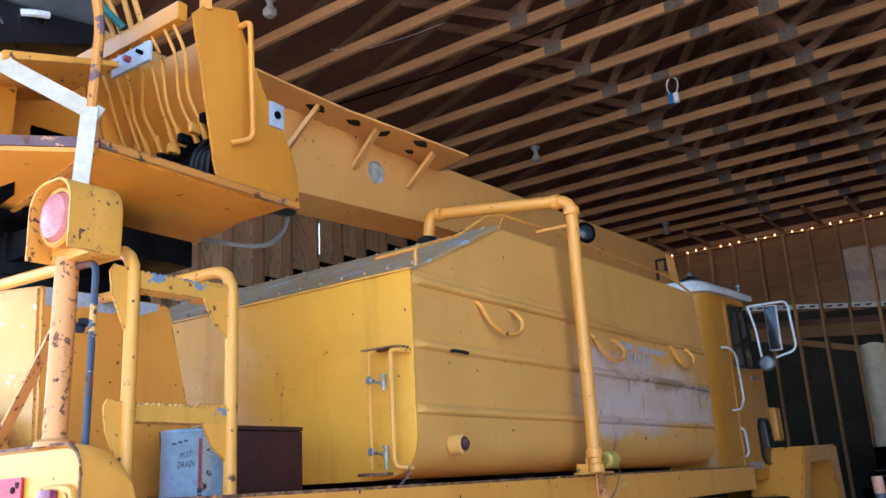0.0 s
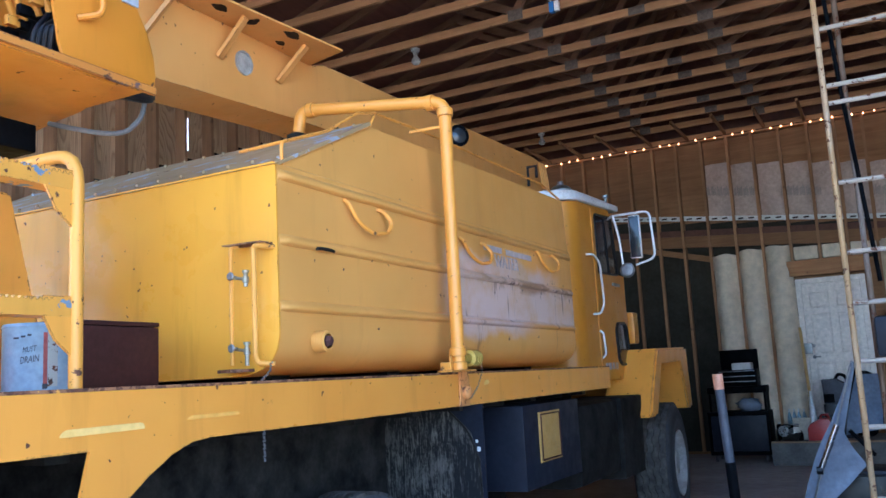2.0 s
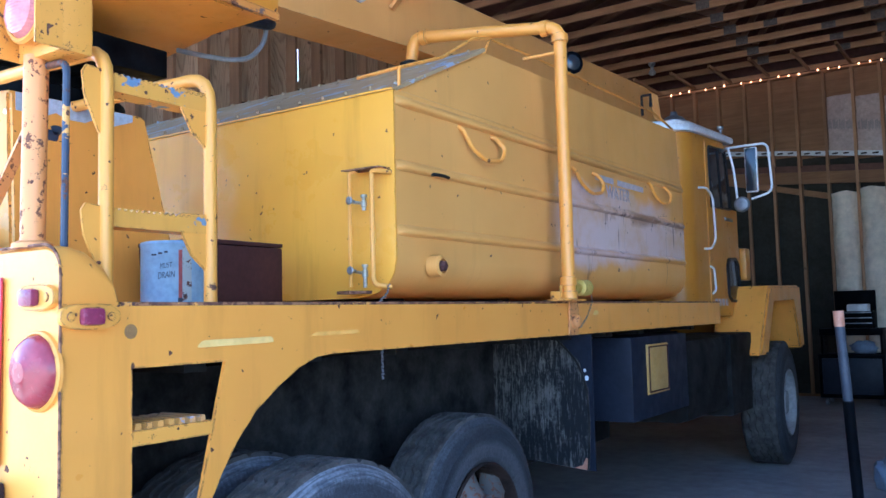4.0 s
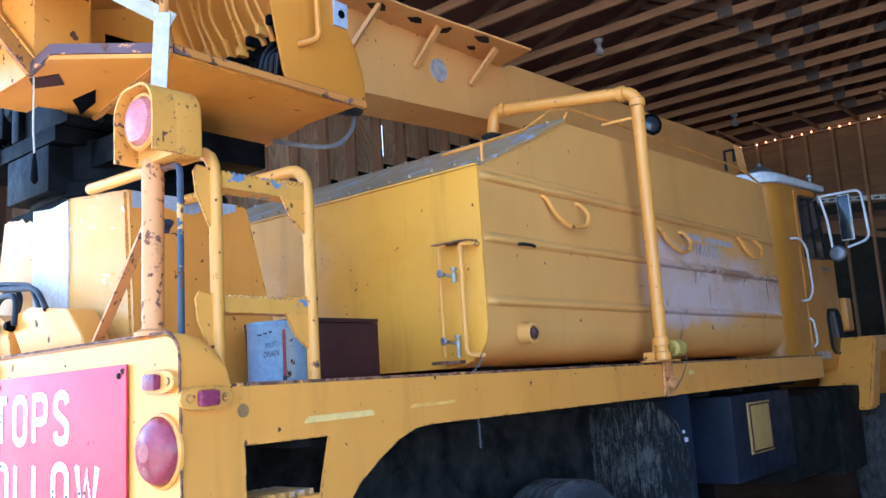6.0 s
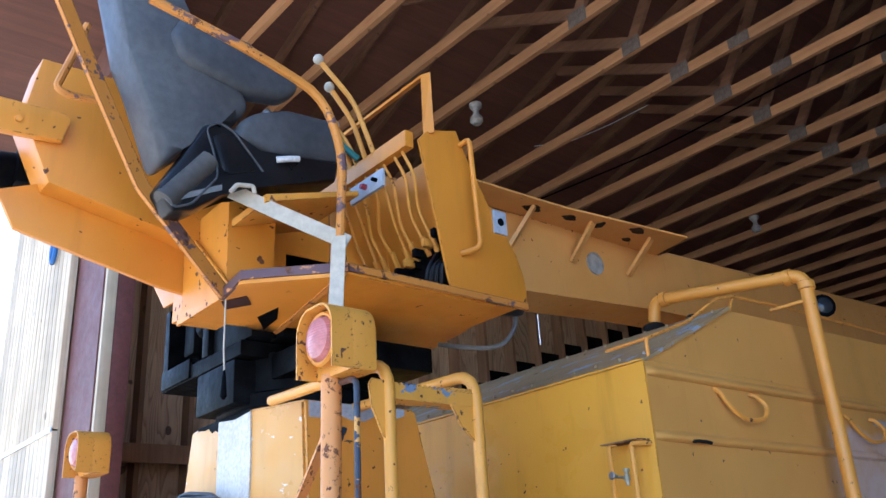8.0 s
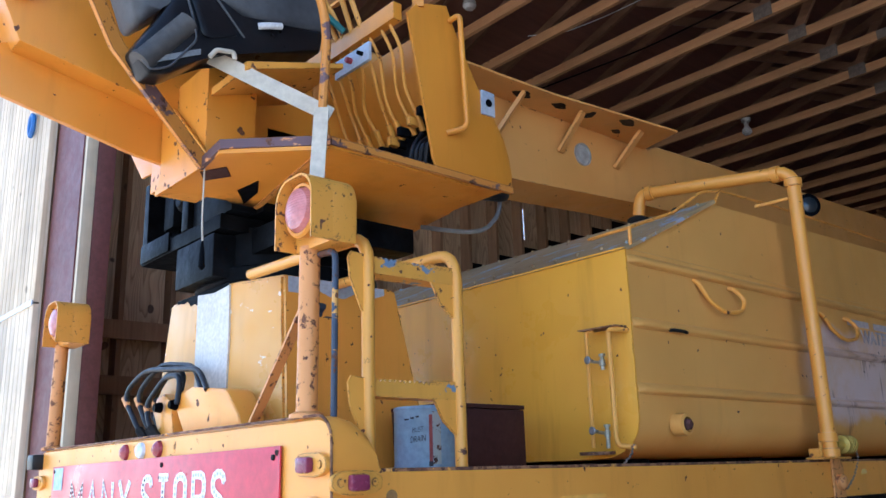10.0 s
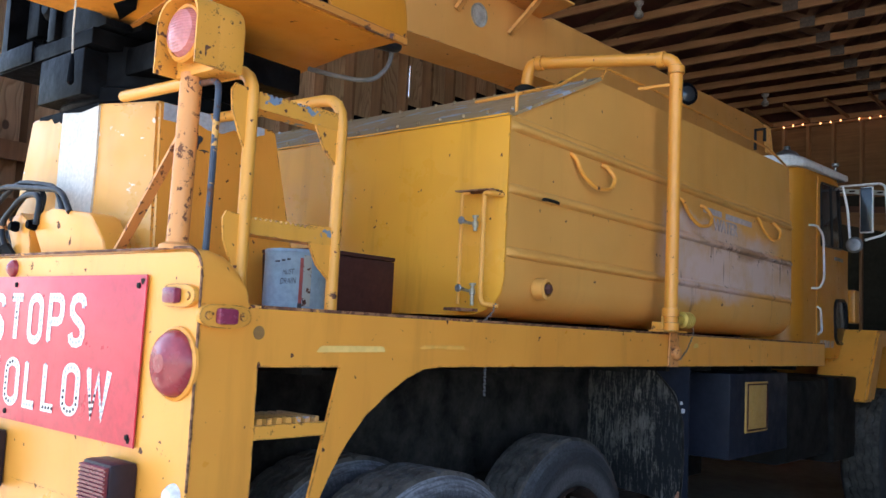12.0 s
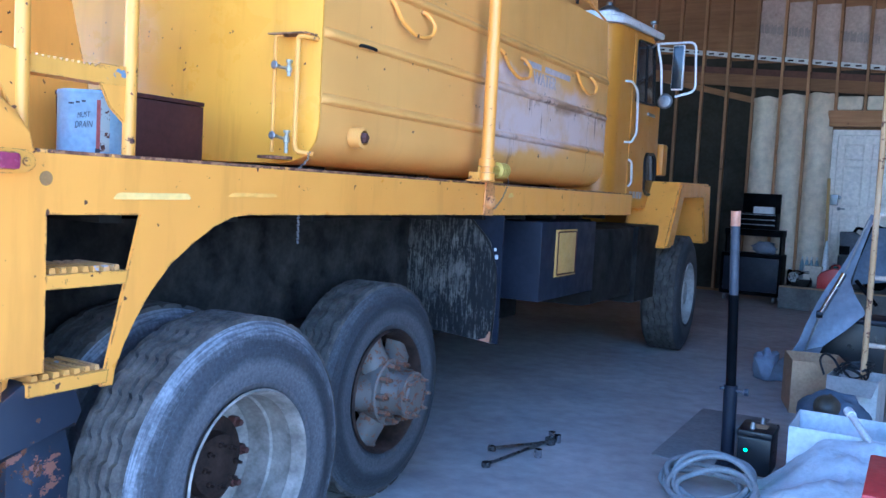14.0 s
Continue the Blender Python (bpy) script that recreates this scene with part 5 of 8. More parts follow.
bm = bm_new()
prism(bm, [(-1.23, 1.72), (-1.1, 1.745), (-0.97, 1.70), (-0.975, 1.95), (-0.995, 2.16), (-1.12, 2.15), (-1.265, 2.165), (-1.25, 1.9)], "y", 0.222, 0.232)
bmesh.ops.transform(bm, matrix=Matrix.Translation((0, 0.012, 0)) @ Matrix(((1, 0, 0, 0), (0, 1, 0.028, -0.049), (0, 0, 1, 0), (0, 0, 0, 1))), verts=bm.verts)
part("white_band", bm, M_whiteband, ped, "chalky white faded band")
random.seed(5)
for nm, x0, x1, mt, lab in (("grease_smear", -1.46, -1.0, M_black, "black grease smeared below the slew ring"),):
    bm = bm_new()
    top = [(x0 + (x1 - x0) * k / 14, 2.172) for k in range(15)]
    low = [(x0 + (x1 - x0) * k / 14, 2.172 - 0.012 - 0.04 * random.random() * math.sin(math.pi * k / 14)) for k in range(14, -1, -1)]
    prism(bm, top + low, "y", 0.2465, 0.2485)
    part(nm, bm, mt, ped, lab)
bm = bm_new()
prism(bm, [(0.36, 2.165), (0.80, 2.165), (0.80, 2.14), (0.72, 2.11), (0.66, 2.13), (0.58, 2.09), (0.5, 2.12), (0.42, 2.08), (0.36, 2.10)], "x", -0.7565, -0.7545)
part("primer_patch", bm, M_switch, ped, "grey-blue bare primer patch")
for y, z, r in ((0.47, 2.03, 0.035), (0.53, 2.01, 0.022), (0.5, 2.06, 0.02), (0.42, 1.99, 0.014)):
    bm = bm_new()
    prism(bm, [(y + r * math.cos(a) * (1 + 0.25 * math.sin(3 * a)), z + r * math.sin(a) * (1 + 0.2 * math.cos(2 * a))) for a in [k * math.tau / 12 for k in range(12)]], "x", -0.757, -0.7475)
    part("paint_blot", bm, M_bluechip, ped, "dark blue paint blot")
cord = empty("pull_cord", (-0.66, -0.02, 2.2), "thin pale cord with a frayed end hanging from the platform", "cord")
bm = bm_new()
tube(bm, [(-0.64, -0.04, 2.47), (-0.64, -0.04, 2.28), (-0.64, -0.035, 2.2)], 0.003, 6)
part("string", bm, M_strap, cord)
bm = bm_new()
lathe(bm, [(0.0, 0.003), (-0.03, 0.008), (-0.09, 0.012), (-0.1, 0.004), (-0.1, 0)], (-0.64, -0.035, 2.21), "z", 8)
part("tassel", bm, M_black, cord)
HOSES = [((-1.52, 0.13), (-1.69, 1.80), (-1.50, 1.885), (-1.02, 1.84), (-0.925, 1.755), 0.13), ((-1.47, 0.15), (-1.60, 1.79), (-1.40, 1.90), (-1.10, 1.86), (-1.014, 1.765), 0.15),
         ((-1.42, 0.17), (-1.485, 1.78), (-1.36, 1.87), (-1.16, 1.87), (-1.08, 1.77), 0.18), ((-1.38, 0.12), (-1.41, 1.74), (-1.27, 1.835), (-1.15, 1.83), (-1.15, 1.72), 0.12),
         ((-1.44, 0.19), (-1.52, 1.74), (-1.33, 1.86), (-1.20, 1.85), (-1.235, 1.735), 0.16)]
for (bx, by), p1, p2, p3, p4, yy in HOSES:
    way = [(bx + 0.05, by + 0.02, 1.605), (bx, by, 1.66), (p1[0], yy, p1[1]), (p2[0], yy + 0.01, p2[1]), (p3[0], yy + 0.02, p3[1]), (p4[0], yy + 0.01, p4[1])]
    bm = bm_new()
    tube(bm, rounded(rounded(way, 0.09, 5), 0.03, 3), 0.0108, 10)
    hose = part("hydraulic_hose", bm, M_hose, truck, "looped black hydraulic hose")
    a, b = Vector(way[1]).lerp(Vector(way[2]), 0.62), Vector(way[1]).lerp(Vector(way[2]), 0.9)
    bm = bm_new()
    tube(bm, [a, b], 0.0135, 10)
    part("sleeve", bm, M_post, hose, "tan worn sleeve")
    bm = bm_new()
    tube(bm, [way[0], Vector(way[0]).lerp(Vector(way[1]), 0.8)], 0.0175, 6)
    part("hose_end", bm, M_dusty, hose)
bm = bm_new()
prism(bm, [(-1.10, 1.6), (-0.655, 1.6), (-0.69, 1.65), (-0.77, 1.735), (-0.80, 1.748), (-1.05, 1.775), (-1.12, 1.772), (-1.21, 1.748), (-1.20, 1.72)], "y", 0.14, 0.24, 0.014)
cover = part("hose_cover", bm, M_yellow, truck, "small yellow hose cover box")
bm = bm_new()
prism(bm, [(-1.22, 1.6), (-1.36, 1.62), (-1.42, 1.71), (-1.39, 1.765), (-1.33, 1.775), (-1.25, 1.74)], "y", 0.15, 0.24, 0.012)
part("cover_plate", bm, M_yellow, cover)
for x in (-1.17, -1.31):
    bm = bm_new()
    lathe(bm, [(-0.03, 0.0), (-0.03, 0.014), (-0.012, 0.02), (0.0, 0.02)], (x, 0.138, 1.72), "y", 8)
    part("fitting", bm, M_black, cover)

# Boom.
boom = empty("boom", (-1.2, 3.0, 2.7), "long yellow box boom along the truck", parent=truck)
XB0, XB1 = -1.2, -0.9
bm = bm_new()
prism(bm, [(0.55, 2.80), (1.7, 2.872), (2.7, 2.935), (6.7, 3.05), (6.7, 3.47), (6.45, 3.482), (3.0, 3.348), (2.9, 3.295), (0.55, 3.295)], "x", XB0, XB1, 0.012)
part("box_section", bm, M_boom, boom)
bm = bm_new()
prism(bm, [(XB0 + 0.02, 1.1), (XB1 + 0.18, 1.25), (XB1 + 0.18, 1.5), (XB1 + 0.19, 1.87), (XB1 + 0.285, 2.80), (XB1 + 0.0, 2.87), (XB0 + 0.02, 2.87)], "z", 3.297, 3.309, 0.002)
flange = part("top_flange", bm, M_boom, boom)
for x, y, a, b in ((-0.80, 1.72, 0.03, 0.06), (-0.78, 1.98, 0.025, 0.05), (-0.76, 2.2, 0.035, 0.03), (-0.70, 2.45, 0.03, 0.06), (-0.82, 2.5, 0.02, 0.035)):
    bm = bm_new()
    prism(bm, [(x + a * math.cos(t) * (1 + 0.3 * math.sin(2 * t + y)), y + b * math.sin(t) * (1 + 0.25 * math.cos(3 * t))) for t in [k * math.tau / 12 for k in range(12)]], "z", 3.2945, 3.2965)
    part("rust_hole", bm, M_hubdark, flange, "dark rusted hole")
for y0, z0, x1, y1 in ((1.60, 3.065, -0.775, 1.707), (2.09, 3.10, -0.752, 2.134), (2.565, 3.11, -0.727, 2.609)):
    bm = bm_new()
    tube(bm, [(x1, y1, 3.294), (XB1 + 0.008, y0, z0)], 0.02, 8, flat=(0.022, 0.010))
    part("gusset", bm, M_boom, boom)
bm = bm_new()
lathe(bm, [(0.0, 0.066), (0.012, 0.066), (0.012, 0.058), (0.002, 0.056), (0.002, 0.0)], (XB1, 2.283, 3.13), "x", 24)
part("port", bm, M_port, boom, "round pale inspection hole")
bm = bm_new()
box(bm, XB0 + 0.1, XB1 - 0.1, 6.3, 6.9, 3.1, 3.4, 0.02)
for i in range(4):
    tube(bm, [(XB1 + 0.02, 6.55 + 0.05 * i, 3.45), (XB1 + 0.03, 6.6 + 0.05 * i, 3.2)], 0.012, 6)
part("boom_end", bm, M_boom, boom)
bm = bm_new()
prism(bm, [(-0.59, 2.87), (-0.23, 2.80), (0.1, 2.72), (0.545, 2.70), (0.545, 3.1), (0.05, 3.1), (-0.3, 3.36), (-0.66, 3.35), (-0.70, 3.11)], "x", XB1 - 0.16, XB1, 0.006)
prism(bm, [(-1.57, 3.11), (-1.165, 2.89), (-1.0, 2.86), (-1.047, 2.60), (-1.272, 2.612), (-1.415, 2.76)], "y", -0.012, 0.0, 0.003)
mast = part("mast", bm, M_orange, boom, "orange mast at the boom foot")
bm = bm_new()
prism(bm, [(-0.73, 2.85), (-0.66, 2.72), (-0.14, 2.60), (0.12, 2.56), (0.12, 2.79), (-0.2, 2.86), (-0.56, 2.92)], "x", XB1 - 0.125, XB1 - 0.1, 0.004)
part("foot_box", bm, M_orange, mast)
bm = bm_new()
box(bm, XB1 - 0.36, XB1 - 0.17, -0.66, 0.4, 2.93, 3.08, 0.02)
lathe(bm, [(-0.1, 0.0), (-0.1, 0.05), (-0.08, 0.07), (0.0, 0.08)], (XB1 - 0.27, -0.66, 3.0), "y", 16)
part("winch_motor", bm, M_black, mast, "black winch motor behind the mast")
bm = bm_new()
prism(bm, [(-1.7, 2.93), (-0.57, 3.02), (-0.55, 3.11), (-0.57, 3.13), (-1.7, 3.12)], "x", XB1 + 0.004, XB1 + 0.04, 0.006)
link = part("link_arm", bm, M_yellow, boom)
for y in (-0.72, -0.86):
    bm = bm_new()
    lathe(bm, [(0, 0.014), (0.008, 0.013), (0.01, 0.0)], (XB1 + 0.04, y, 3.06), "x", 6)
    part("bolt", bm, M_yellow, link)

# Operator station.
station = empty("operator_station", (-0.7, 0.5, 2.5), "orange operator platform with rusted edges beside the boom", parent=truck)
def slab(points, t):
    """A flat plate through points in space, t thick downwards."""
    bm = bm_new()
    a = [bm.verts.new(p) for p in points]
    b = [bm.verts.new((p[0], p[1], p[2] - t)) for p in points]
    bm.faces.new(a), bm.faces.new(list(reversed(b)))
    for k in range(len(a)):
        bm.faces.new((a[k], b[k], b[(k + 1) % len(a)], a[(k + 1) % len(a)]))
    return bm


FA, FB, FC, FD = (-0.27, 1.06, 2.5), (-0.27, 0.22, 2.505), (-0.50, -0.05, 2.5), (-0.63, -0.06, 2.465)
part("floor_plate", slab([(-0.285, 0.90, 2.494), (-0.27, 0.22, 2.494), (-0.6, 0.16, 2.494), (-1.3, 0.35, 2.494), (-1.5, 0.7, 2.494), (-1.45, 1.0, 2.494), (-1.3, 1.095, 2.494), (-1.2, 1.118, 2.494), (-1.09, 1.115, 2.494), (-0.95, 1.086, 2.494), (-0.81, 1.056, 2.494), (-0.6, 1.02, 2.494), (-0.41, 0.955, 2.494)], 0.012), M_orange, station)
gus = part("floor_gusset", slab([(-0.262, 0.207, 2.484), (-0.506, -0.055, 2.484), (-0.62, -0.042, 2.484), (-1.03, -0.042, 2.484), (-0.95, 0.02, 2.484), (-0.93, 0.19, 2.484), (-1.0, 0.27, 2.484), (-1.37, 0.405, 2.484)], 0.014), M_overspray, station, "orange plate with black overspray")
bm = bm_new()
tube(bm, [(-0.28, 0.20, 2.472), (-1.36, 0.402, 2.472)], 0.02, 8, flat=(0.012, 0.006))
part("gusset_lip", bm, M_orange_rust, station)
bm = bm_new()
prism(bm, [(-0.80, 0.165), (-0.66, 0.175), (-0.775, 0.235), (-0.93, 0.26), (-0.865, 0.215)], "z", 2.4665, 2.4695)
part("cut_hole", bm, M_black, gus, "ragged dark hole")
bm = bm_new()
prism(bm, [(-0.695, -0.03), (-0.60, 0.02), (-0.675, 0.075), (-0.77, 0.02)], "z", 2.4667, 2.4697)
part("dirt_patch", bm, M_brownbox, gus, "dull brown patch")
bm = bm_new()
prism(bm, [(-1.028, 2.464), (-0.655, 2.464), (-0.60, 2.50), (-1.0, 2.86), (-0.985, 2.515), (-1.028, 2.506)], "y", -0.052, -0.04, 0.002)
part("corner_plate", bm, M_orangespeck, station, "upright corner plate")
bm = bm_new()
tube(bm, [FD, FC, FB], 0.03, 8, flat=(0.008, 0.017))
part("edge_bar", bm, M_purplerust, station, "rusted edge bar")
bm = bm_new()
tube(bm, [FB, FA], 0.03, 8, flat=(0.008, 0.014))
part("edge_bar", bm, M_orange_rust, station, "orange edge bar with rust")
PLATE = [(0.555, 3.10), (0.605, 3.155), (0.75, 3.195), (0.81, 3.06), (0.9, 2.886), (0.97, 2.80), (1.03, 2.71), (1.058, 2.63), (1.068, 2.56), (1.06, 2.5), (0.68, 2.51), (0.665, 2.555), (0.632, 2.726)]
for x in (-0.285, -0.88):
    bm = bm_new()
    prism(bm, PLATE, "x", x, x + 0.012, 0.003)
    part("side_plate", bm, M_orange, station)
bm = bm_new()
box(bm, -0.868, -0.285, 0.50, 0.54, 3.06, 3.13, 0.004)
part("cross_bar", bm, M_orange, station)
bm = bm_new()
prism(bm, [(0.93, 2.5), (1.04, 2.5), (0.76, 3.14), (0.74, 3.14)], "x", -0.868, -0.285)
part("front_plate", bm, M_orange, station)
bm = bm_new()
box(bm, -0.645, -0.42, 0.485, 0.5, 2.945, 3.02, 0.003)
panel = part("switch_panel", bm, M_switch, station, "small grey switch panel")
for x, mt, r in ((-0.61, M_black, 0.008), (-0.535, M_redlens, 0.012), (-0.46, M_black, 0.008)):
    bm = bm_new()
    lathe(bm, [(-0.025, 0.0), (-0.023, r), (0.0, r * 1.1)], (x, 0.485, 2.982), "y", 8)
    part("switch", bm, mt, panel)
random.seed(3)
for i in range(8):
    x = -0.80 + i * 0.064 + random.uniform(-0.014, 0.014)
    bm = bm_new()
    j, q = random.uniform(-0.03, 0.03), random.uniform(-0.03, 0.03)
    tube(bm, [(x + 0.03, 0.52, 3.06), (x + 0.03 + j, 0.56, 2.97 + q), (x - j - 0.01, 0.63, 2.86 - q), (x - 0.03, 0.71, 2.735)], 0.0068, 8, 0.04)
    part("control_rod", bm, M_chipped, station)
    bm = bm_new()
    tube(bm, [(x - 0.024, 0.68, 2.78), (x - 0.035, 0.725, 2.71)], 0.012, 8)
    part("rod_boot", bm, M_chipped, station)
bm = bm_new()
prism(bm, [(-0.86, 2.51), (-0.3, 2.51), (-0.3, 2.80), (-0.42, 2.79), (-0.6, 2.72), (-0.86, 2.67)], "y", 0.74, 0.9, 0.012)
bank = part("valve_bank", bm, M_grease, station, "black greasy valve bank")
for i in range(9):
    x = -0.83 + i * 0.06
    z = 2.66 + 0.13 * max(0.0, (i - 2) / 6)
    bm = bm_new()
    lathe(bm, [(0.03, 0.019), (-0.03, 0.019), (-0.04, 0.012), (-0.065, 0.011), (-0.065, 0.0)], (x, 0.735, z - 0.03), "y", 8)
    lathe(bm, [(0, 0.017), (0.03, 0.017), (0.045, 0.01), (0.05, 0.0)], (x, 0.77, z), "z", 8)
    part("spool", bm, M_grease, bank)
    bm = bm_new()
    box(bm, x - 0.006, x + 0.018, 0.655, 0.70, z - 0.05, z - 0.015, 0.004)
    part("clevis", bm, M_chipped if i % 2 else M_grease, bank)
for i in range(4):
    x = -0.40 + 0.03 * i
    bm = bm_new()
    tube(bm, [(x, 0.72, 2.70 - 0.03 * i), (x + 0.01, 0.66, 2.62), (x - 0.03, 0.68, 2.53)], 0.009, 8, 0.04)
    part("control_cable", bm, M_hose, bank)
for x, dx, dy, dz, r in ((-0.50, -0.05, -0.24, 0.42, 0.011), (-0.56, -0.02, -0.17, 0.33, 0.011), (-0.66, -0.03, -0.07, 0.15, 0.01), (-0.72, -0.03, -0.06, 0.14, 0.01), (-0.62, -0.02, -0.11, 0.20, 0.01)):
    bm = bm_new()
    tube(bm, [(x, 0.52, 3.09), (x + dx * 0.3, 0.51 + dy * 0.35, 3.09 + dz * 0.6), (x + dx, 0.52 + dy, 3.09 + dz)], r, 8, 0.06)
    lever = part("lever", bm, M_chipped, station)
    bm = bm_new()
    bmesh.ops.create_uvsphere(bm, u_segments=12, v_segments=8, radius=0.022, matrix=Matrix.Translation((x + dx, 0.52 + dy, 3.09 + dz)))
    part("knob", bm, M_strap, lever, "worn pale knob")
bm = bm_new()
tube(bm, [(-0.6, 0.5, 3.14), (-0.64, 0.42, 3.22), (-0.72, 0.28, 3.33)], 0.014, 8, 0.08)
part("green_hose", bm, M_green, station)
bm = bm_new()
tube(bm, [(-0.275, 0.61, 3.14), (-0.275, 0.61, 3.41), (-0.85, 0.61, 3.41)], 0.02, 8, flat=(0.022, 0.006))
part("guard_bar", bm, M_orange, station)
bm = bm_new()
tube(bm, [(-0.27, 0.76, 3.13), (-0.22, 0.77, 3.14), (-0.22, 0.79, 2.68), (-0.27, 0.73, 2.66)], 0.011, 8, 0.03)
part("grab_handle", bm, M_orange, station)
bm = bm_new()
box(bm, -0.272, -0.262, 0.91, 0.98, 2.785, 2.885, 0.003)
plate = part("button_plate", bm, M_switch, station, "blue-grey plate with a round hole")
bm = bm_new()
lathe(bm, [(-0.262 + 0.262, 0.016), (0.004, 0.016), (0.004, 0.0)], (-0.262, 0.945, 2.835), "x", 14)
part("hole", bm, M_black, plate)
for k, (y, z) in enumerate(((1.2, 2.60), (1.25, 2.63), (1.30, 2.60))):
    bm = bm_new()
    tube(bm, [(-0.62 + 0.03 * k, y - 0.16, 2.54 + 0.02 * k), (-0.62 + 0.03 * k, y, z), (-0.6, y + 0.06, z + 0.03), (-0.75, y + 0.05, z + 0.1)], 0.022, 10, 0.06)
    part("cable_bundle", bm, M_hose, station, "black cables below the platform corner")
bm = bm_new()
tube(bm, [(-0.7, 1.33, 2.68), (-0.6, 1.33, 2.62), (-0.6, 1.31, 2.53), (-0.6, 1.23, 2.45), (-0.62, 1.15, 2.43), (-0.68, 1.08, 2.44), (-0.78, 1.02, 2.47)], 0.010, 8, 0.05)
part("hanging_cable", bm, M_greyhose, station, "grey cable hanging in a loop")
bm = bm_new()
tube(bm, [(-0.27, 0.185, 2.5), (-0.26, 0.2, 2.93), (-0.26, 0.12, 3.13), (-0.26, -0.16, 3.21), (-0.3, -0.5, 3.3)], 0.0165, 10, 0.12)
part("guard_tube", bm, M_orange_rust, station, "bent guard tube with rust")
bm = bm_new()
tube(bm, [(-0.62, -0.055, 2.47), (-0.50, -0.41, 2.74), (-0.42, -0.645, 3.10), (-0.36, -0.8, 3.34)], 0.03, 8, flat=(0.008, 0.026))
part("back_strip", bm, M_orange_rust, station, "rust-edged bar behind the seat")
bm = bm_new()
tube(bm, [(-0.6, -0.60, 3.34), (-0.6, -0.63, 3.22), (-0.6, -0.675, 3.065), (-0.6, -0.64, 3.05), (-0.6, -0.50, 3.06)], 0.013, 8, 0.02)
part("hook_bar", bm, M_orange_rust, station)
bm = bm_new()
prism(bm, [(-0.034, 2.5), (0.15, 2.5), (0.16, 2.90), (0.02, 2.90), (-0.034, 2.86)], "x", -1.12, -0.655, 0.004)
part("seat_box", bm, M_orangespeck, station)
bm = bm_new()
prism(bm, [(-0.02, 2.74), (0.36, 2.86), (0.36, 2.88), (-0.02, 2.77)], "x", -0.8, -0.4, 0.004)
part("seat_rail", bm, M_chipped, station)

seat = empty("seat", (-0.6, 0.1, 2.7), "grey vinyl operator seat tilted on a black base", parent=truck)
def pad(x0, x1, prof, bev, seg=4):
    bm = bm_new()
    prism(bm, prof, "x", x0, x1, 0)
    bmesh.ops.bevel(bm, geom=[e for e in bm.edges], offset=bev, segments=seg, affect="EDGES", profile=0.5)
    return bm


SX0, SX1 = -0.72, -0.43
part("cushion", pad(SX0, SX1, [(-0.12, 2.97), (0.05, 2.95), (0.30, 2.99), (0.325, 3.08), (0.27, 3.17), (0.08, 3.155), (-0.05, 3.10), (-0.11, 3.04)], 0.03), M_seat, seat, smooth=60)
part("base", pad(SX1 - 0.12, SX1, [(-0.385, 2.71), (-0.33, 2.645), (-0.26, 2.665), (-0.18, 2.73), (-0.12, 2.785), (0.28, 2.905), (0.30, 3.0), (-0.03, 2.93), (-0.135, 2.99), (-0.19, 3.01), (-0.24, 2.985), (-0.29, 2.875)], 0.014), M_plastic, seat, smooth=60)
bm = bm_new()
AX = Vector((0, 0.62, 0.79))
ribs = []
for k in range(13):
    ribs += [(-0.115 + k * 0.0185, 0.0385), (-0.115 + k * 0.0185 + 0.009, 0.040)]
lathe(bm, [(-0.115, 0.0)] + ribs + [(0.12, 0.0)], (SX1 - 0.018, -0.283, 2.768), (AX, Vector((1, 0, 0)), AX.cross(Vector((1, 0, 0)))), 24)
part("bellows", bm, M_bellows, seat, "grey suspension bellows")
bm = bm_new()
tube(bm, [(SX1 + 0.006, -0.375, 2.705), (SX1 + 0.006, -0.33, 2.652), (SX1 + 0.006, -0.27, 2.68), (SX1 + 0.006, -0.185, 2.80), (SX1 + 0.006, -0.2, 2.87), (SX1 + 0.006, -0.235, 2.97), (SX1 + 0.006, -0.19, 3.005), (SX1 + 0.006, -0.135, 2.985), (SX1 + 0.004, -0.02, 2.865)], 0.004, 8, 0.02)
part("trim", bm, M_seat, seat, "grey piping round the base")
bm = bm_new()
prism(bm, rounded_loop([(-0.215, 2.95), (-0.145, 2.975), (-0.035, 2.865), (-0.165, 2.815)], 0.03), "x", SX1 - 0.01, SX1 + 0.006, 0.003)
part("base_panel", bm, M_plastic, seat)
bm = bm_new()
prism(bm, [(-0.31, 2.685), (-0.17, 2.755), (-0.17, 2.775), (-0.30, 2.71)], "x", SX1 + 0.002, SX1 + 0.006)
part("label_strip", bm, M_greyhose, seat)
bm = bm_new()
tube(bm, [(SX1 + 0.008, -0.14, 2.755), (SX1 + 0.012, -0.12, 2.785), (SX1 + 0.012, -0.06, 2.795), (SX1 + 0.012, -0.055, 2.77)], 0.008, 8, 0.01)
part("belt_anchor", bm, M_strap, seat, "pale belt anchor")
part("backrest", pad(SX0 + 0.1, SX1 - 0.012, [(-0.36, 2.81), (-0.30, 2.88), (-0.22, 3.01), (-0.1, 3.06), (-0.06, 3.12), (-0.1, 3.19), (-0.24, 3.24), (-0.34, 3.40), (-0.5, 3.85), (-0.68, 3.8), (-0.505, 3.2)], 0.035), M_seat, seat, smooth=60)
part("armrest", pad(-0.52, -0.42, [(-0.33, 3.20), (-0.1, 3.16), (0.07, 3.19), (0.13, 3.25), (0.1, 3.3), (-0.1, 3.33), (-0.32, 3.42), (-0.38, 3.3)], 0.032), M_seat, seat, smooth=60)
bm = bm_new()
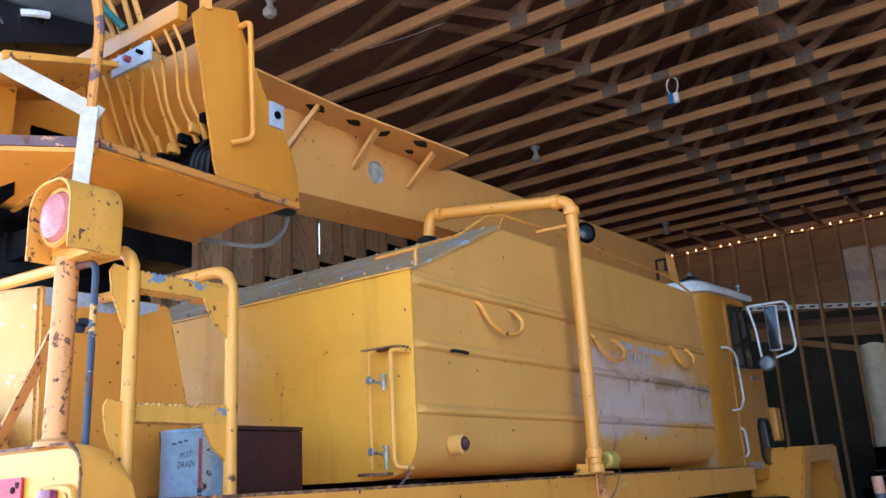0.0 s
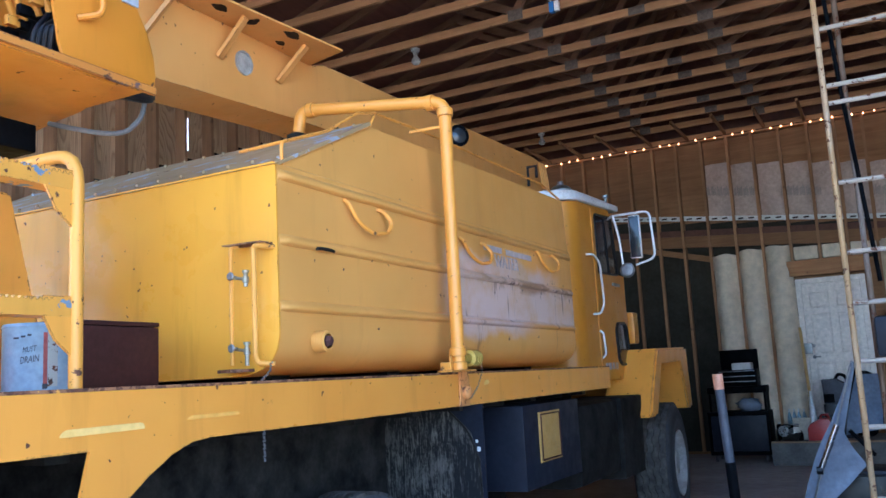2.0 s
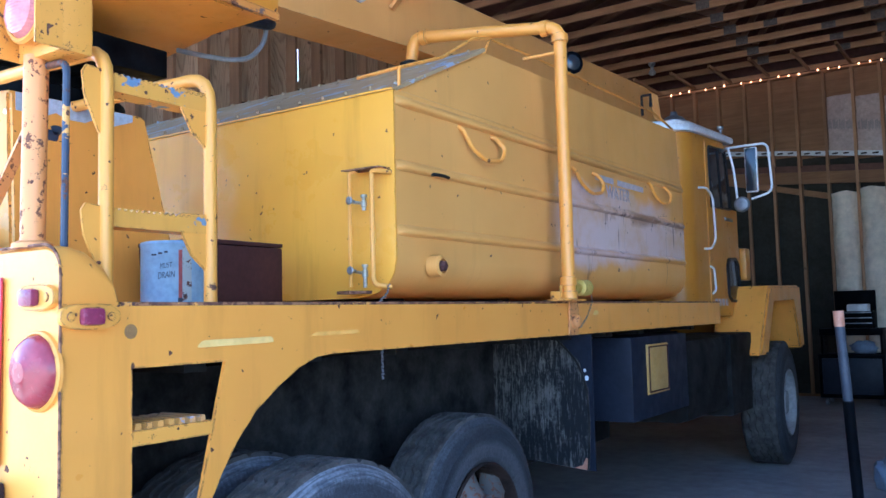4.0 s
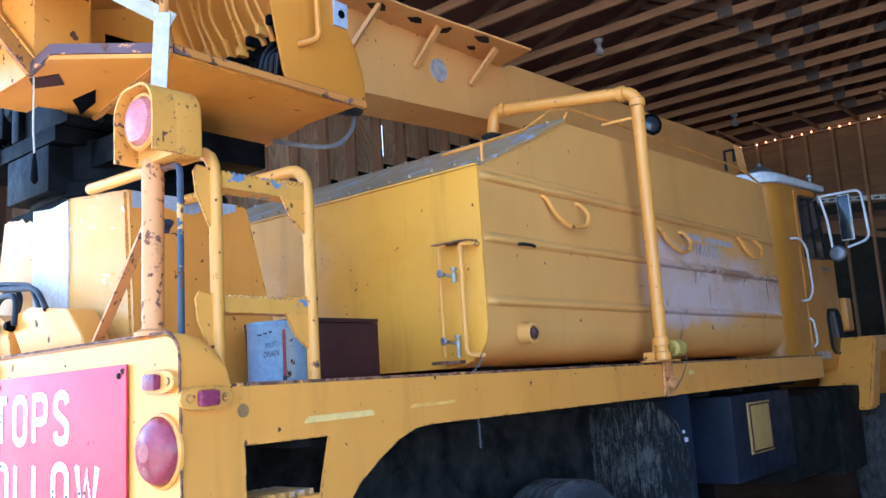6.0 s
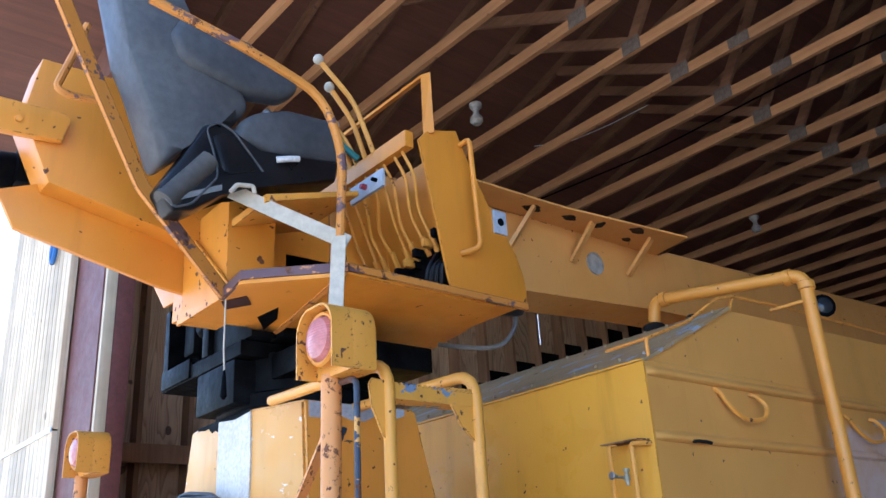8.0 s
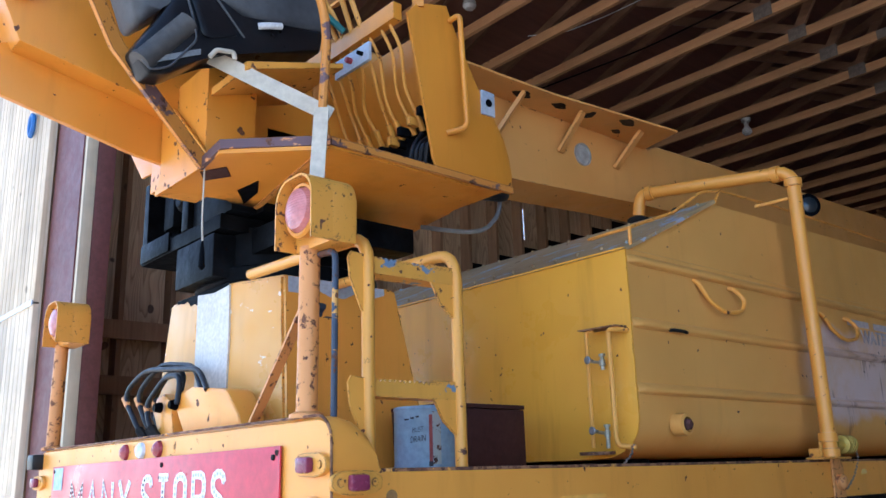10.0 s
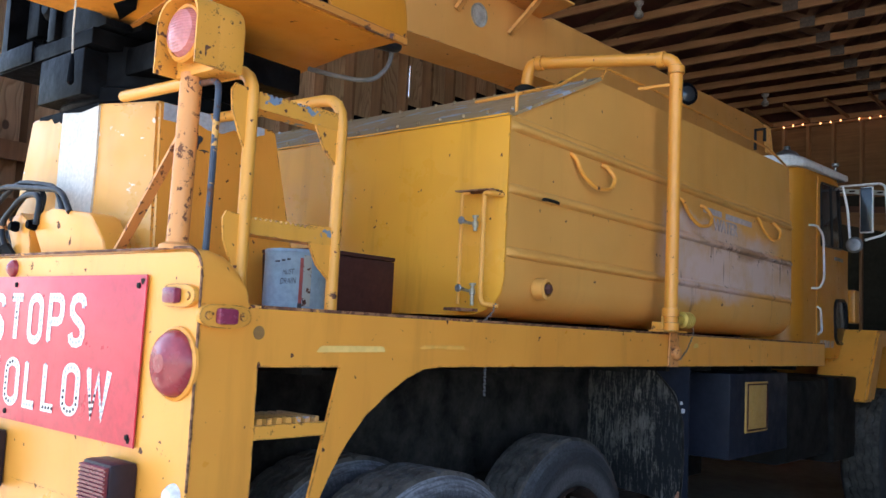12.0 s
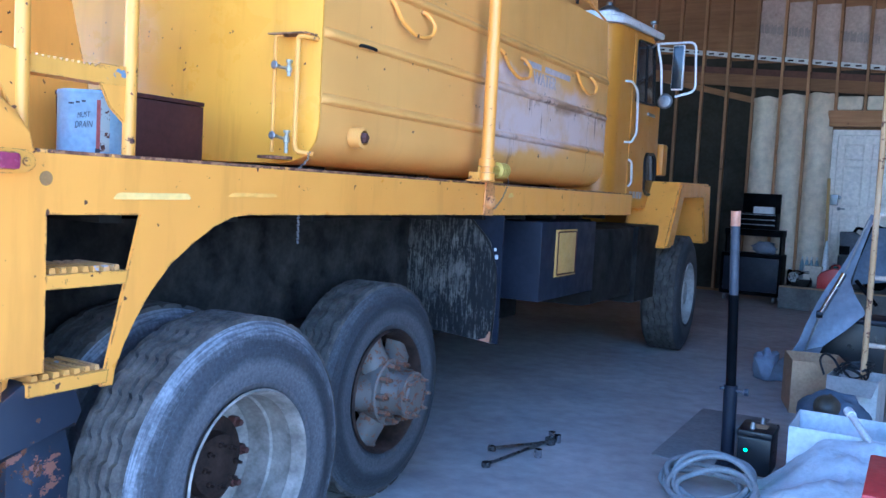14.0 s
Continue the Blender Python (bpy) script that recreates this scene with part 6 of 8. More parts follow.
bmesh.ops.create_uvsphere(bm, u_segments=12, v_segments=8, radius=0.017, matrix=Matrix.Translation((-0.5, 0.03, 3.15)))
part("control_ball", bm, M_steel, seat)
bm = bm_new()
tube(bm, [(SX1 + 0.004, 0.03, 2.925), (SX1 + 0.02, 0.06, 2.93), (SX1 + 0.02, 0.11, 2.945)], 0.012, 8, 0.01)
part("seat_lever", bm, M_tape, seat, "small white seat lever")

# Tank.
tank = empty("water_tank", (-1.22, 3.2, ZB), "yellow ribbed steel water tank on the deck", parent=truck)
TY0, TY1, TX = 1.485, 4.86, -0.07
XT0 = -2.43
SEC = [(XT0 + 0.2, 1.482), (TX - 0.20, 1.482), (TX - 0.14, 1.488), (TX - 0.085, 1.504), (TX - 0.042, 1.532), (TX - 0.012, 1.575), (TX, 1.63), (TX, 2.29), (TX - 0.01, 2.3), (XT0 + 0.01, 2.3), (XT0, 2.29), (XT0, 1.6), (XT0 + 0.04, 1.503)]
for y in (1.7, 2.6, 3.5, 4.4):
    bm = bm_new()
    box(bm, XT0 + 0.15, TX - 0.22, y, y + 0.12, ZB - 0.003, 1.486)
    part("tank_bearer", bm, M_frame, tank)
bm = bm_new()
prism(bm, SEC, "y", TY0 + 0.002, TY1)
part("shell", bm, M_tank, tank)
bm = bm_new()
prism(bm, [(p[0], p[1]) for p in SEC], "y", TY0 - 0.008, TY0 + 0.001, 0.003)
part("rear_plate", bm, M_tank_rear, tank)
bm = bm_new()
hip = [(TX - 0.005, 1.49, 2.295), (TX - 0.02, 2.17, 2.612), (TX - 0.02, 4.84, 2.68), (TX - 0.005, 4.84, 2.295)]
lft = [(XT0 + 0.005, 1.49, 2.295), (XT0 + 0.02, 2.17, 2.612), (XT0 + 0.02, 4.84, 2.68), (XT0 + 0.005, 4.84, 2.295)]
a, b = [bm.verts.new(p) for p in hip], [bm.verts.new(p) for p in lft]
bm.faces.new(a), bm.faces.new(list(reversed(b)))
for k, mi in ((0, 1), (1, 0), (2, 0), (3, 0)):
    bm.faces.new((a[k], b[k], b[(k + 1) % 4], a[(k + 1) % 4])).material_index = mi
part("upper_shell", bm, [M_tank, M_roofskin], tank, "raised upper part with a hipped rear roof")
bm = bm_new()
prism(bm, [(1.47, 2.288), (1.5, 2.288), (2.185, 2.612), (2.17, 2.624)], "x", XT0, TX + 0.004)
part("roof_sheet", bm, M_roofskin, tank, "weathered grey-blue roof sheet")
bm = bm_new()
for i in range(18):
    x = XT0 + 0.1 + i * 0.13
    lathe(bm, [(0, 0.008), (0.012, 0.007), (0.013, 0.0)], (x, 1.56, 2.335), "z", 6)
    lathe(bm, [(0, 0.009), (0.016, 0.008), (0.018, 0.0)], (x, 2.12, 2.595), "z", 6)
part("roof_bolts", bm, M_roofskin, tank, "", "stuff")
for z in (2.25, 1.995, 1.74):
    bm = bm_new()
    prof = [(-0.004, 0.026), (0.006, 0.018), (0.016, 0.009), (0.023, 0.0), (0.025, -0.008), (0.021, -0.015), (0.010, -0.019), (-0.004, -0.024)]
    stations = [(TY0 + 0.004, 0.25), (TY0 + 0.03, 0.8), (TY0 + 0.06, 1.0), (TY1 - 0.06, 1.0), (TY1 - 0.03, 0.8), (TY1 - 0.004, 0.25)]
    rows = [[bm.verts.new((TX - 0.004 + (dx + 0.004) * f, y, z + dz)) for dx, dz in prof] for y, f in stations]
    for p, q in zip(rows, rows[1:]):
        for k in range(len(prof) - 1):
            bm.faces.new((p[k], p[k + 1], q[k + 1], q[k]))
    bm.faces.new(rows[0]), bm.faces.new(rows[-1])
    part("rib", bm, M_tank, tank, smooth=50)
SIDE = Matrix(((0, 0, 1, 0), (1, 0, 0, 0), (0, 1, 0, 0), (0, 0, 0, 1)))
text("lettering", "WATER", 0.105, Matrix.Translation((TX + 0.005, 3.5, 2.07)) @ SIDE, M_inkblue, tank, "faded stencilled word")
bm = bm_new()
for y0, y1 in ((3.36, 3.62), (3.68, 4.1)):
    box(bm, TX + 0.0005, TX + 0.002, y0, y1, 2.155, 2.19)
part("lettering_bar", bm, M_inkblue, tank, "worn unreadable stencil line")
for y, z in ((2.13, 2.13), (3.24, 2.1), (4.36, 2.15)):
    bm = bm_new()
    tube(bm, [(TX - 0.002, y - 0.19, z + 0.09), (TX + 0.02, y - 0.18, z + 0.07), (TX + 0.035, y - 0.14, z + 0.0), (TX + 0.05, y - 0.04, z - 0.05), (TX + 0.055, y + 0.09, z - 0.03), (TX + 0.05, y + 0.13, z + 0.03), (TX + 0.02, y + 0.09, z + 0.08), (TX - 0.002, y + 0.08, z + 0.085)], 0.010, 8, 0.05)
    part("hook", bm, M_yellow, tank)
bm = bm_new()
lathe(bm, [(0, 0.045), (0.05, 0.042), (0.055, 0.03), (0.03, 0.028), (0.03, 0.0)], (TX, 1.715, 1.605), "x", 20)
part("drain_pipe", bm, M_tank, tank, "short drain stub")
bm = bm_new()
lathe(bm, [(0.03, 0.026), (0.06, 0.024), (0.07, 0.014), (0.07, 0.0)], (TX, 1.715, 1.605), "x", 6)
part("drain_plug", bm, M_rustred, tank, "rusty drain plug")
bm = bm_new()
tube(bm, [(TX + 0.022, 1.70, 1.978), (TX + 0.026, 1.73, 1.98), (TX + 0.026, 1.79, 1.98), (TX + 0.022, 1.82, 1.978)], 0.0075, 8)
part("slot", bm, M_frame, tank, "dark rust slot")
# Gauge cage and valves on the rear plate.
GY = TY0 - 0.065
bm = bm_new()
tube(bm, [(-0.25, GY, 1.525), (-0.25, GY, 1.972), (-0.22, GY + 0.01, 1.978)], 0.0075, 8, 0.012)
gauge = part("sight_gauge", bm, M_gauge, tank, "thin rust-flecked sight gauge pipe")
bm = bm_new()
tube(bm, [(-0.09, TY0 - 0.004, 1.965), (-0.115, GY, 1.968), (-0.138, GY, 1.965), (-0.138, GY, 1.55), (-0.125, GY, 1.527), (-0.07, GY + 0.03, 1.52)], 0.0105, 10, 0.02)
part("guard_pipe", bm, M_gauge, gauge)
bm = bm_new()
prism(bm, [(-0.275, TY0 - 0.085), (-0.10, TY0 - 0.075), (-0.09, TY0 - 0.01), (-0.24, TY0 - 0.01)], "z", 1.977, 1.983)
part("top_shelf", bm, M_lip, gauge, "rusted top shelf")
bm = bm_new()
prism(bm, [(-0.31, TY0 - 0.08), (-0.23, TY0 - 0.1), (-0.19, TY0 - 0.01), (-0.29, TY0 - 0.01)], "z", 1.498, 1.51)
part("foot_shelf", bm, M_lip, gauge, "rusted foot shelf")
for z, tall in ((1.845, 0.028), (1.575, 0.055)):
    bm = bm_new()
    lathe(bm, [(-tall, 0.0), (-tall, 0.008), (-0.014, 0.008), (-0.012, 0.012), (0.010, 0.012), (0.012, 0.008), (0.024, 0.008), (0.024, 0.013), (0.034, 0.013), (0.034, 0.0)], (-0.178, GY, z), "z", 10)
    tube(bm, [(-0.25, GY, z + 0.012), (-0.178, GY, z)], 0.006, 8)
    valve = part("valve", bm, M_valve, gauge, "small galvanised valve")
    bm = bm_new()
    lathe(bm, [(0, 0.005), (-0.026, 0.005), (-0.027, 0.015), (-0.033, 0.017), (-0.037, 0.012), (-0.037, 0.0)], (-0.222, GY - 0.004, z + 0.012), "y", 8)
    part("tap", bm, M_steel, valve)
link = bm_new()
lathe(link, [(-0.007, 0.0), (-0.005, 0.004), (0.005, 0.004), (0.007, 0.0)], (0, 0, 0), "z", 6)
LINK = mesh_of(link, "chain_link", M_steel)


def chain(points, n, parent):
    """Small links strung along a line, each an object on one shared mesh."""
    pts = [Vector(p) for p in points]
    for k in range(n):
        f = k / (n - 1) * (len(pts) - 1)
        i = min(int(f), len(pts) - 2)
        o = new("chain_link", LINK)
        o.parent, o.matrix_parent_inverse = parent, world_of(parent).inverted()
        o.matrix_basis = Matrix.Translation(pts[i].lerp(pts[i + 1], f - i)) @ Matrix.Rotation(radians(90 * (k % 2) + 20), 4, "X")


chain([(-0.075, GY + 0.02, 1.525), (-0.085, GY + 0.01, 1.49), (-0.11, GY, 1.465)], 8, gauge)

# Fill pipe.
pipe = empty("fill_pipe", (0.04, 2.7, ZB), "yellow fill pipe rising beside the tank", parent=truck)
bm = bm_new()
tube(bm, [(0.05, 2.72, 1.47), (0.045, 2.73, 2.85), (-0.74, 2.56, 2.91), (-0.76, 2.56, 2.79)], 0.033, 14, 0.07)
part("pipe", bm, M_yellow, pipe)
for c, ax in (((0.045, 2.73, 2.79), "z"), ((-0.03, 2.715, 2.853), "x"), ((-0.68, 2.575, 2.905), "x"), ((0.05, 2.72, 1.49), "z"), ((0.048, 2.72, 1.56), "z")):
    bm = bm_new()
    lathe(bm, [(-0.022, 0.033), (-0.02, 0.042), (0.02, 0.042), (0.022, 0.033)], c, ax, 14)
    part("collar", bm, M_yellow, pipe)
bm = bm_new()
box(bm, -0.02, 0.07, 2.62, 2.88, ZB + 0.006, ZB + 0.016, 0.003)
box(bm, 0.03, 0.04, 2.655, 2.675, ZB + 0.016, ZB + 0.085, 0.003)
box(bm, -0.02, 0.03, 2.655, 2.675, ZB + 0.016, ZB + 0.055, 0.003)
part("foot_plate", bm, M_chipped, pipe)
bm = bm_new()
prism(bm, [(2.79, 1.29), (2.90, 1.29), (2.905, 1.43), (2.875, 1.47), (2.80, 1.47)], "x", 0.003, 0.014, 0.004)
part("hanger_plate", bm, M_post, pipe)
bm = bm_new()
lathe(bm, [(0.0, 0.036), (0.02, 0.036), (0.03, 0.026), (0.034, 0.012), (0.034, 0.0)], (0.014, 2.845, 1.36), "x", 16)
part("boss", bm, M_post, pipe)
bm = bm_new()
ribs = []
for k in range(4):
    ribs += [(-0.045 + k * 0.024, 0.031), (-0.042 + k * 0.024, 0.042), (-0.03 + k * 0.024, 0.043), (-0.026 + k * 0.024, 0.032)]
lathe(bm, [(-0.05, 0.0)] + ribs + [(0.052, 0.03), (0.056, 0.0)], (0.06, 2.855, 1.527), "y", 14)
tube(bm, [(0.052, 2.76, 1.53), (0.058, 2.81, 1.527)], 0.026, 12)
part("brass_union", bm, M_brass, pipe, "yellow ribbed hose cap")
chain([(0.075, 2.91, 1.54), (0.078, 2.93, 1.46), (0.05, 2.92, 1.38), (0.03, 2.88, 1.33)], 18, pipe)
bm = bm_new()
tube(bm, [(0.04, 2.67, 2.70), (-0.1, 2.6, 2.68)], 0.009, 8)
tube(bm, [(-0.075, 1.525, 2.29), (-0.075, 1.525, 2.385), (-0.085, 1.86, 2.51), (-0.09, 2.11, 2.655), (-0.1, 2.28, 2.70), (-0.1, 2.76, 2.72), (-0.08, 4.4, 2.73), (-0.1, 4.8, 2.69)], 0.0075, 8, 0.02)
tube(bm, [(-0.1, 2.28, 2.70), (-0.1, 2.22, 2.61)], 0.0075, 6)
tube(bm, [(-0.075, 1.525, 2.385), (-0.33, 1.58, 2.40)], 0.0075, 8)
part("hose_rail", bm, M_yellow, tank)
bm = bm_new()
lathe(bm, [(-0.05, 0.02), (-0.04, 0.05), (0.0, 0.062), (0.025, 0.064), (0.03, 0.052), (0.025, 0.0)], (-0.12, 3.2, 2.80), (Vector((0.8, -0.6, 0)), Vector((0.6, 0.8, 0)), Vector((0, 0, 1))), 24)
work = part("work_lamp", bm, M_black, tank, "black round work lamp")
bm = bm_new()
lathe(bm, [(0.026, 0.052), (0.036, 0.03), (0.039, 0.0)], (-0.12, 3.2, 2.80), (Vector((0.8, -0.6, 0)), Vector((0.6, 0.8, 0)), Vector((0, 0, 1))), 24)
part("lens", bm, M_glass_dark, work)
bm = bm_new()
tube(bm, [(-0.09, 4.2, 2.68), (-0.09, 4.2, 2.81), (-0.03, 4.2, 2.81), (-0.03, 4.2, 2.73)], 0.011, 6)
part("bracket", bm, M_frame, tank)
bm = bm_new()
lathe(bm, [(0, 0.03), (0.06, 0.03), (0.07, 0.02)], (-0.35, 2.3, 2.61), "z", 10)
part("vent_cap", bm, M_frame, tank)
bm = bm_new()
box(bm, -0.85, -0.65, 2.48, 2.62, 2.615, 2.665, 0.006)
lathe(bm, [(-0.06, 0.06), (0.05, 0.06), (0.06, 0.04)], (-0.76, 2.55, 2.72), "z", 14)
part("filler", bm, M_frame, tank)

# Cab.
cab = empty("cab", (-1.22, 6.0, 1.2), "orange-yellow truck cab with white roof", parent=truck)
CX = -0.25


def round_plan(x0, x1, y0, y1, r, n=6):
    """Plan outline, y1 the square front, with both rear corners rounded."""
    a = [(x1 - r + r * math.sin(i * math.pi / 2 / n), y0 + r - r * math.cos(i * math.pi / 2 / n)) for i in range(n + 1)]
    b = [(x0 + r - r * math.cos(i * math.pi / 2 / n), y0 + r - r * math.sin(i * math.pi / 2 / n)) for i in range(n + 1)]
    return a + [(x1, y1), (x0, y1)] + b


bm = bm_new()
prism(bm, round_plan(XT0 + 0.18, CX - 0.006, 5.55, 6.95, 0.2), "z", 1.34, 2.30)
prism(bm, round_plan(XT0 + 0.18, CX - 0.006, 5.55, 6.72, 0.2), "z", 2.30, 2.86)
for v in bm.verts:
    if v.co.z > 2.8:
        v.co.z += 0.055 * (v.co.y - 5.55)
        v.co.y -= 0.12 if v.co.y > 6.6 else 0.0
part("cab_body", bm, M_cab, cab)
bm = bm_new()
prism(bm, round_plan(XT0 + 0.13, CX + 0.035, 5.48, 6.80, 0.22, 8), "z", 2.835, 2.895, 0.02)
prism(bm, round_plan(XT0 + 0.2, CX - 0.04, 5.56, 6.70, 0.2, 8), "z", 2.88, 2.94, 0.025)
for v in bm.verts:
    v.co.z += 0.055 * (v.co.y - 5.55)
part("roof", bm, M_white, cab, "white cab roof")
bm = bm_new()
lathe(bm, [(0, 0.10), (0.02, 0.10), (0.05, 0.075), (0.07, 0.03), (0.10, 0.025), (0.10, 0.0)], (-0.42, 5.8, 2.95), "z", 20)
part("roof_beacon", bm, M_steel, cab, "domed metal roof beacon")
bm = bm_new()
lathe(bm, [(0, 0.012), (0.05, 0.012), (0.06, 0.03), (0.08, 0.03), (0.085, 0.0)], (-0.24, 6.5, 2.94), "z", 12)
part("roof_lamp", bm, M_steel, cab)
bm = bm_new()
prism(bm, [(6.04, 1.345), (6.83, 1.345), (6.93, 1.5), (6.93, 1.95), (6.71, 2.28), (6.6, 2.86), (6.04, 2.83), (6.04, 2.2)], "x", CX - 0.012, CX + 0.004, 0.004)
cdoor = part("door", bm, M_cab, cab)
bm = bm_new()
prism(bm, [(6.13, 2.28), (6.7, 2.30), (6.58, 2.81), (6.11, 2.78)], "x", CX + 0.004, CX + 0.01, 0.002)
part("window", bm, M_glass_dark, cdoor)
bm = bm_new()
tube(bm, [(CX + 0.01, 6.12, 2.27), (CX + 0.01, 6.71, 2.29), (CX + 0.01, 6.59, 2.82), (CX + 0.01, 6.1, 2.79), (CX + 0.01, 6.12, 2.27)], 0.010, 6, 0.05)
tube(bm, [(CX + 0.012, 6.42, 2.27), (CX + 0.012, 6.36, 2.78)], 0.01, 6)
part("window_frame", bm, M_plastic, cdoor)
bm = bm_new()
prism(bm, [(6.52, 1.52), (6.6, 1.47), (6.83, 1.47), (6.88, 1.55), (6.84, 1.8), (6.78, 1.85), (6.55, 1.84), (6.5, 1.78)], "x", CX + 0.004, CX + 0.01, 0.002)
vent = part("vent_window", bm, M_glass_dark, cdoor)
bm = bm_new()
tube(bm, [(CX + 0.011, y, z) for y, z in ((6.52, 1.52), (6.6, 1.47), (6.83, 1.47), (6.88, 1.55), (6.84, 1.8), (6.78, 1.85), (6.55, 1.84), (6.5, 1.78), (6.52, 1.52))], 0.014, 6, 0.03)
part("rubber_frame", bm, M_plastic, vent, "black rubber window frame")
bm = bm_new()
tube(bm, [(CX + 0.0, 5.82, 2.4), (CX + 0.05, 5.86, 2.4), (CX + 0.06, 6.0, 2.34), (CX + 0.06, 6.04, 1.98), (CX + 0.05, 5.94, 1.9), (CX + 0.0, 5.9, 1.9)], 0.010, 8, 0.06)
part("grab_rail", bm, M_brightwork, cab)
bm = bm_new()
tube(bm, [(CX + 0.004, 6.03, 1.76), (CX + 0.035, 6.03, 1.74), (CX + 0.035, 6.06, 1.56), (CX + 0.004, 6.06, 1.53)], 0.010, 8, 0.02)
part("door_handle", bm, M_brightwork, cdoor)
bm = bm_new()
box(bm, CX + 0.004, CX + 0.02, 6.5, 6.72, 2.18, 2.21, 0.006)
part("latch", bm, M_steel, cdoor)
bm = bm_new()
for i in range(4):
    box(bm, CX + 0.005, CX + 0.008, 6.12 + i * 0.1, 6.19 + i * 0.1, 1.43, 1.49)
part("number_bars", bm, M_inkblue, cdoor, "small unreadable marking")
bm = bm_new()
box(bm, CX - 0.05, CX + 0.05, 6.98, 7.14, 1.66, 1.96, 0.025)
part("air_box", bm, M_cab, cab)
bm = bm_new()
box(bm, CX - 1.7, CX - 0.16, 7.05, 8.6, 1.1, 1.56, 0.08)
part("hood", bm, M_cab, cab)
# Mirror.
mirror = empty("mirror", (0.15, 6.0, 2.4), "chrome framed side mirror", parent=truck)
bm = bm_new()
tube(bm, [(CX, 6.55, 2.8), (-0.06, 6.02, 2.73), (0.27, 6.0, 2.73), (0.29, 6.0, 2.33), (0.12, 6.02, 2.29)], 0.010, 8, 0.06)
tube(bm, [(-0.05, 6.02, 2.73), (-0.02, 6.05, 2.55), (0.0, 6.05, 2.28)], 0.010, 8, 0.05)
part("bracket", bm, M_brightwork, mirror)
bm = bm_new()
box(bm, 0.085, 0.185, 5.985, 6.02, 2.34, 2.71, 0.015)
part("mirror_head", bm, M_brightwork, mirror)
bm = bm_new()
box(bm, 0.093, 0.177, 5.976, 5.984, 2.35, 2.70, 0.003)
part("glass", bm, M_glass_dark, mirror)
bm = bm_new()
lathe(bm, [(-0.02, 0.0), (-0.015, 0.05), (0.0, 0.065), (0.04, 0.04), (0.05, 0.0)], (0.045, 6.0, 2.25), "y", 20)
part("round_mirror", bm, M_steel, mirror)
# Front fender.
def fender(x0, x1):
    bm = bm_new()
    prism(bm, [(6.81, 1.60), (8.02, 1.62), (8.11, 1.0), (7.95, 1.0), (7.74, 1.5), (6.9, 1.48), (6.64, 1.0), (6.38, 1.0)], "x", x0, x1, 0)
    bmesh.ops.bevel(bm, geom=[e for e in bm.edges], offset=0.02, segments=2, affect="EDGES")
    return bm


part("front_fender", fender(-0.40, 0.04), M_yellow, truck)
part("front_fender", fender(XLT + 0.02, XLT + 0.57), M_yellow, truck)

# Dark plate added so that the wheel arch looks shaded inside.
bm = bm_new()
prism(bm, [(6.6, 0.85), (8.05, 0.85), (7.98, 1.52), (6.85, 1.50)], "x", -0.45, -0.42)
part("fender_liner", bm, M_frame, truck, "dark plate added for the shade inside the wheel arch")

# Chassis and boxes below the deck.
chassis = empty("chassis", (-1.2, 4.0, 0.9), "dark dusty chassis under the deck", parent=truck)
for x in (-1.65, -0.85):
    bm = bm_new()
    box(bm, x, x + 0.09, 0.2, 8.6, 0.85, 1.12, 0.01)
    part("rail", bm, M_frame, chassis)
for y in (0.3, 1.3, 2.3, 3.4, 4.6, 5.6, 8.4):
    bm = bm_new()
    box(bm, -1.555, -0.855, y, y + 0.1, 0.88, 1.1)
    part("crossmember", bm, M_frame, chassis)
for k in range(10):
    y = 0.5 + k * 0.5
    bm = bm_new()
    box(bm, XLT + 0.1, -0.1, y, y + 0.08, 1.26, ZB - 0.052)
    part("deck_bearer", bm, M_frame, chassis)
# Several unseen boxes here are added or lowered to block light underneath.
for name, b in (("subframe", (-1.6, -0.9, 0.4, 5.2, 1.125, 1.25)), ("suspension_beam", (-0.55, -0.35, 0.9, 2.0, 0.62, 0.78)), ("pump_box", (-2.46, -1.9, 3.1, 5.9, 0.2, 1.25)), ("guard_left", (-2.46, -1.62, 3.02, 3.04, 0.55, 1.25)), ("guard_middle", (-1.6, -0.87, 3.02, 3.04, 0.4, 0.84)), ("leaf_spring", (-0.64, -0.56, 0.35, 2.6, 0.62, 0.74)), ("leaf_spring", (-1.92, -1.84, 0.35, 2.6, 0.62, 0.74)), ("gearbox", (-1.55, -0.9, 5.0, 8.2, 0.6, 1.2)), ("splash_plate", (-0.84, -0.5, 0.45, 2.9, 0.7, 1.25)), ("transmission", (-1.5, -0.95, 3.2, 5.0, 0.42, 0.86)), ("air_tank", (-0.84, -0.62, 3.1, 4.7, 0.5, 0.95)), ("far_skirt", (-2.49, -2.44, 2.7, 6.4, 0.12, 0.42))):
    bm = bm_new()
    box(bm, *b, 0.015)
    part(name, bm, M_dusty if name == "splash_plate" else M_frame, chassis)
for y in (0.85, 2.03):
    bm = bm_new()
    tube(bm, [(-2.2, y, 0.52), (-0.3, y, 0.52)], 0.07, 12)
    lathe(bm, [(-0.2, 0.08), (-0.1, 0.22), (0.1, 0.22), (0.2, 0.08)], (-1.22, y, 0.52), "x", 20)
    part("axle", bm, M_frame, truck)
bm = bm_new()
box(bm, -0.62, 0.0, 3.62, 4.6, 0.76, 1.25, 0.012)
tbox = part("tool_locker", bm, M_bluebox, truck, "dark blue steel locker under the deck")
bm = bm_new()
box(bm, 0.001, 0.012, 3.84, 4.2, 0.9, 1.2, 0.004)
part("locker_panel", bm, M_panel, tbox, "yellow panel with a thin frame")
bm = bm_new()
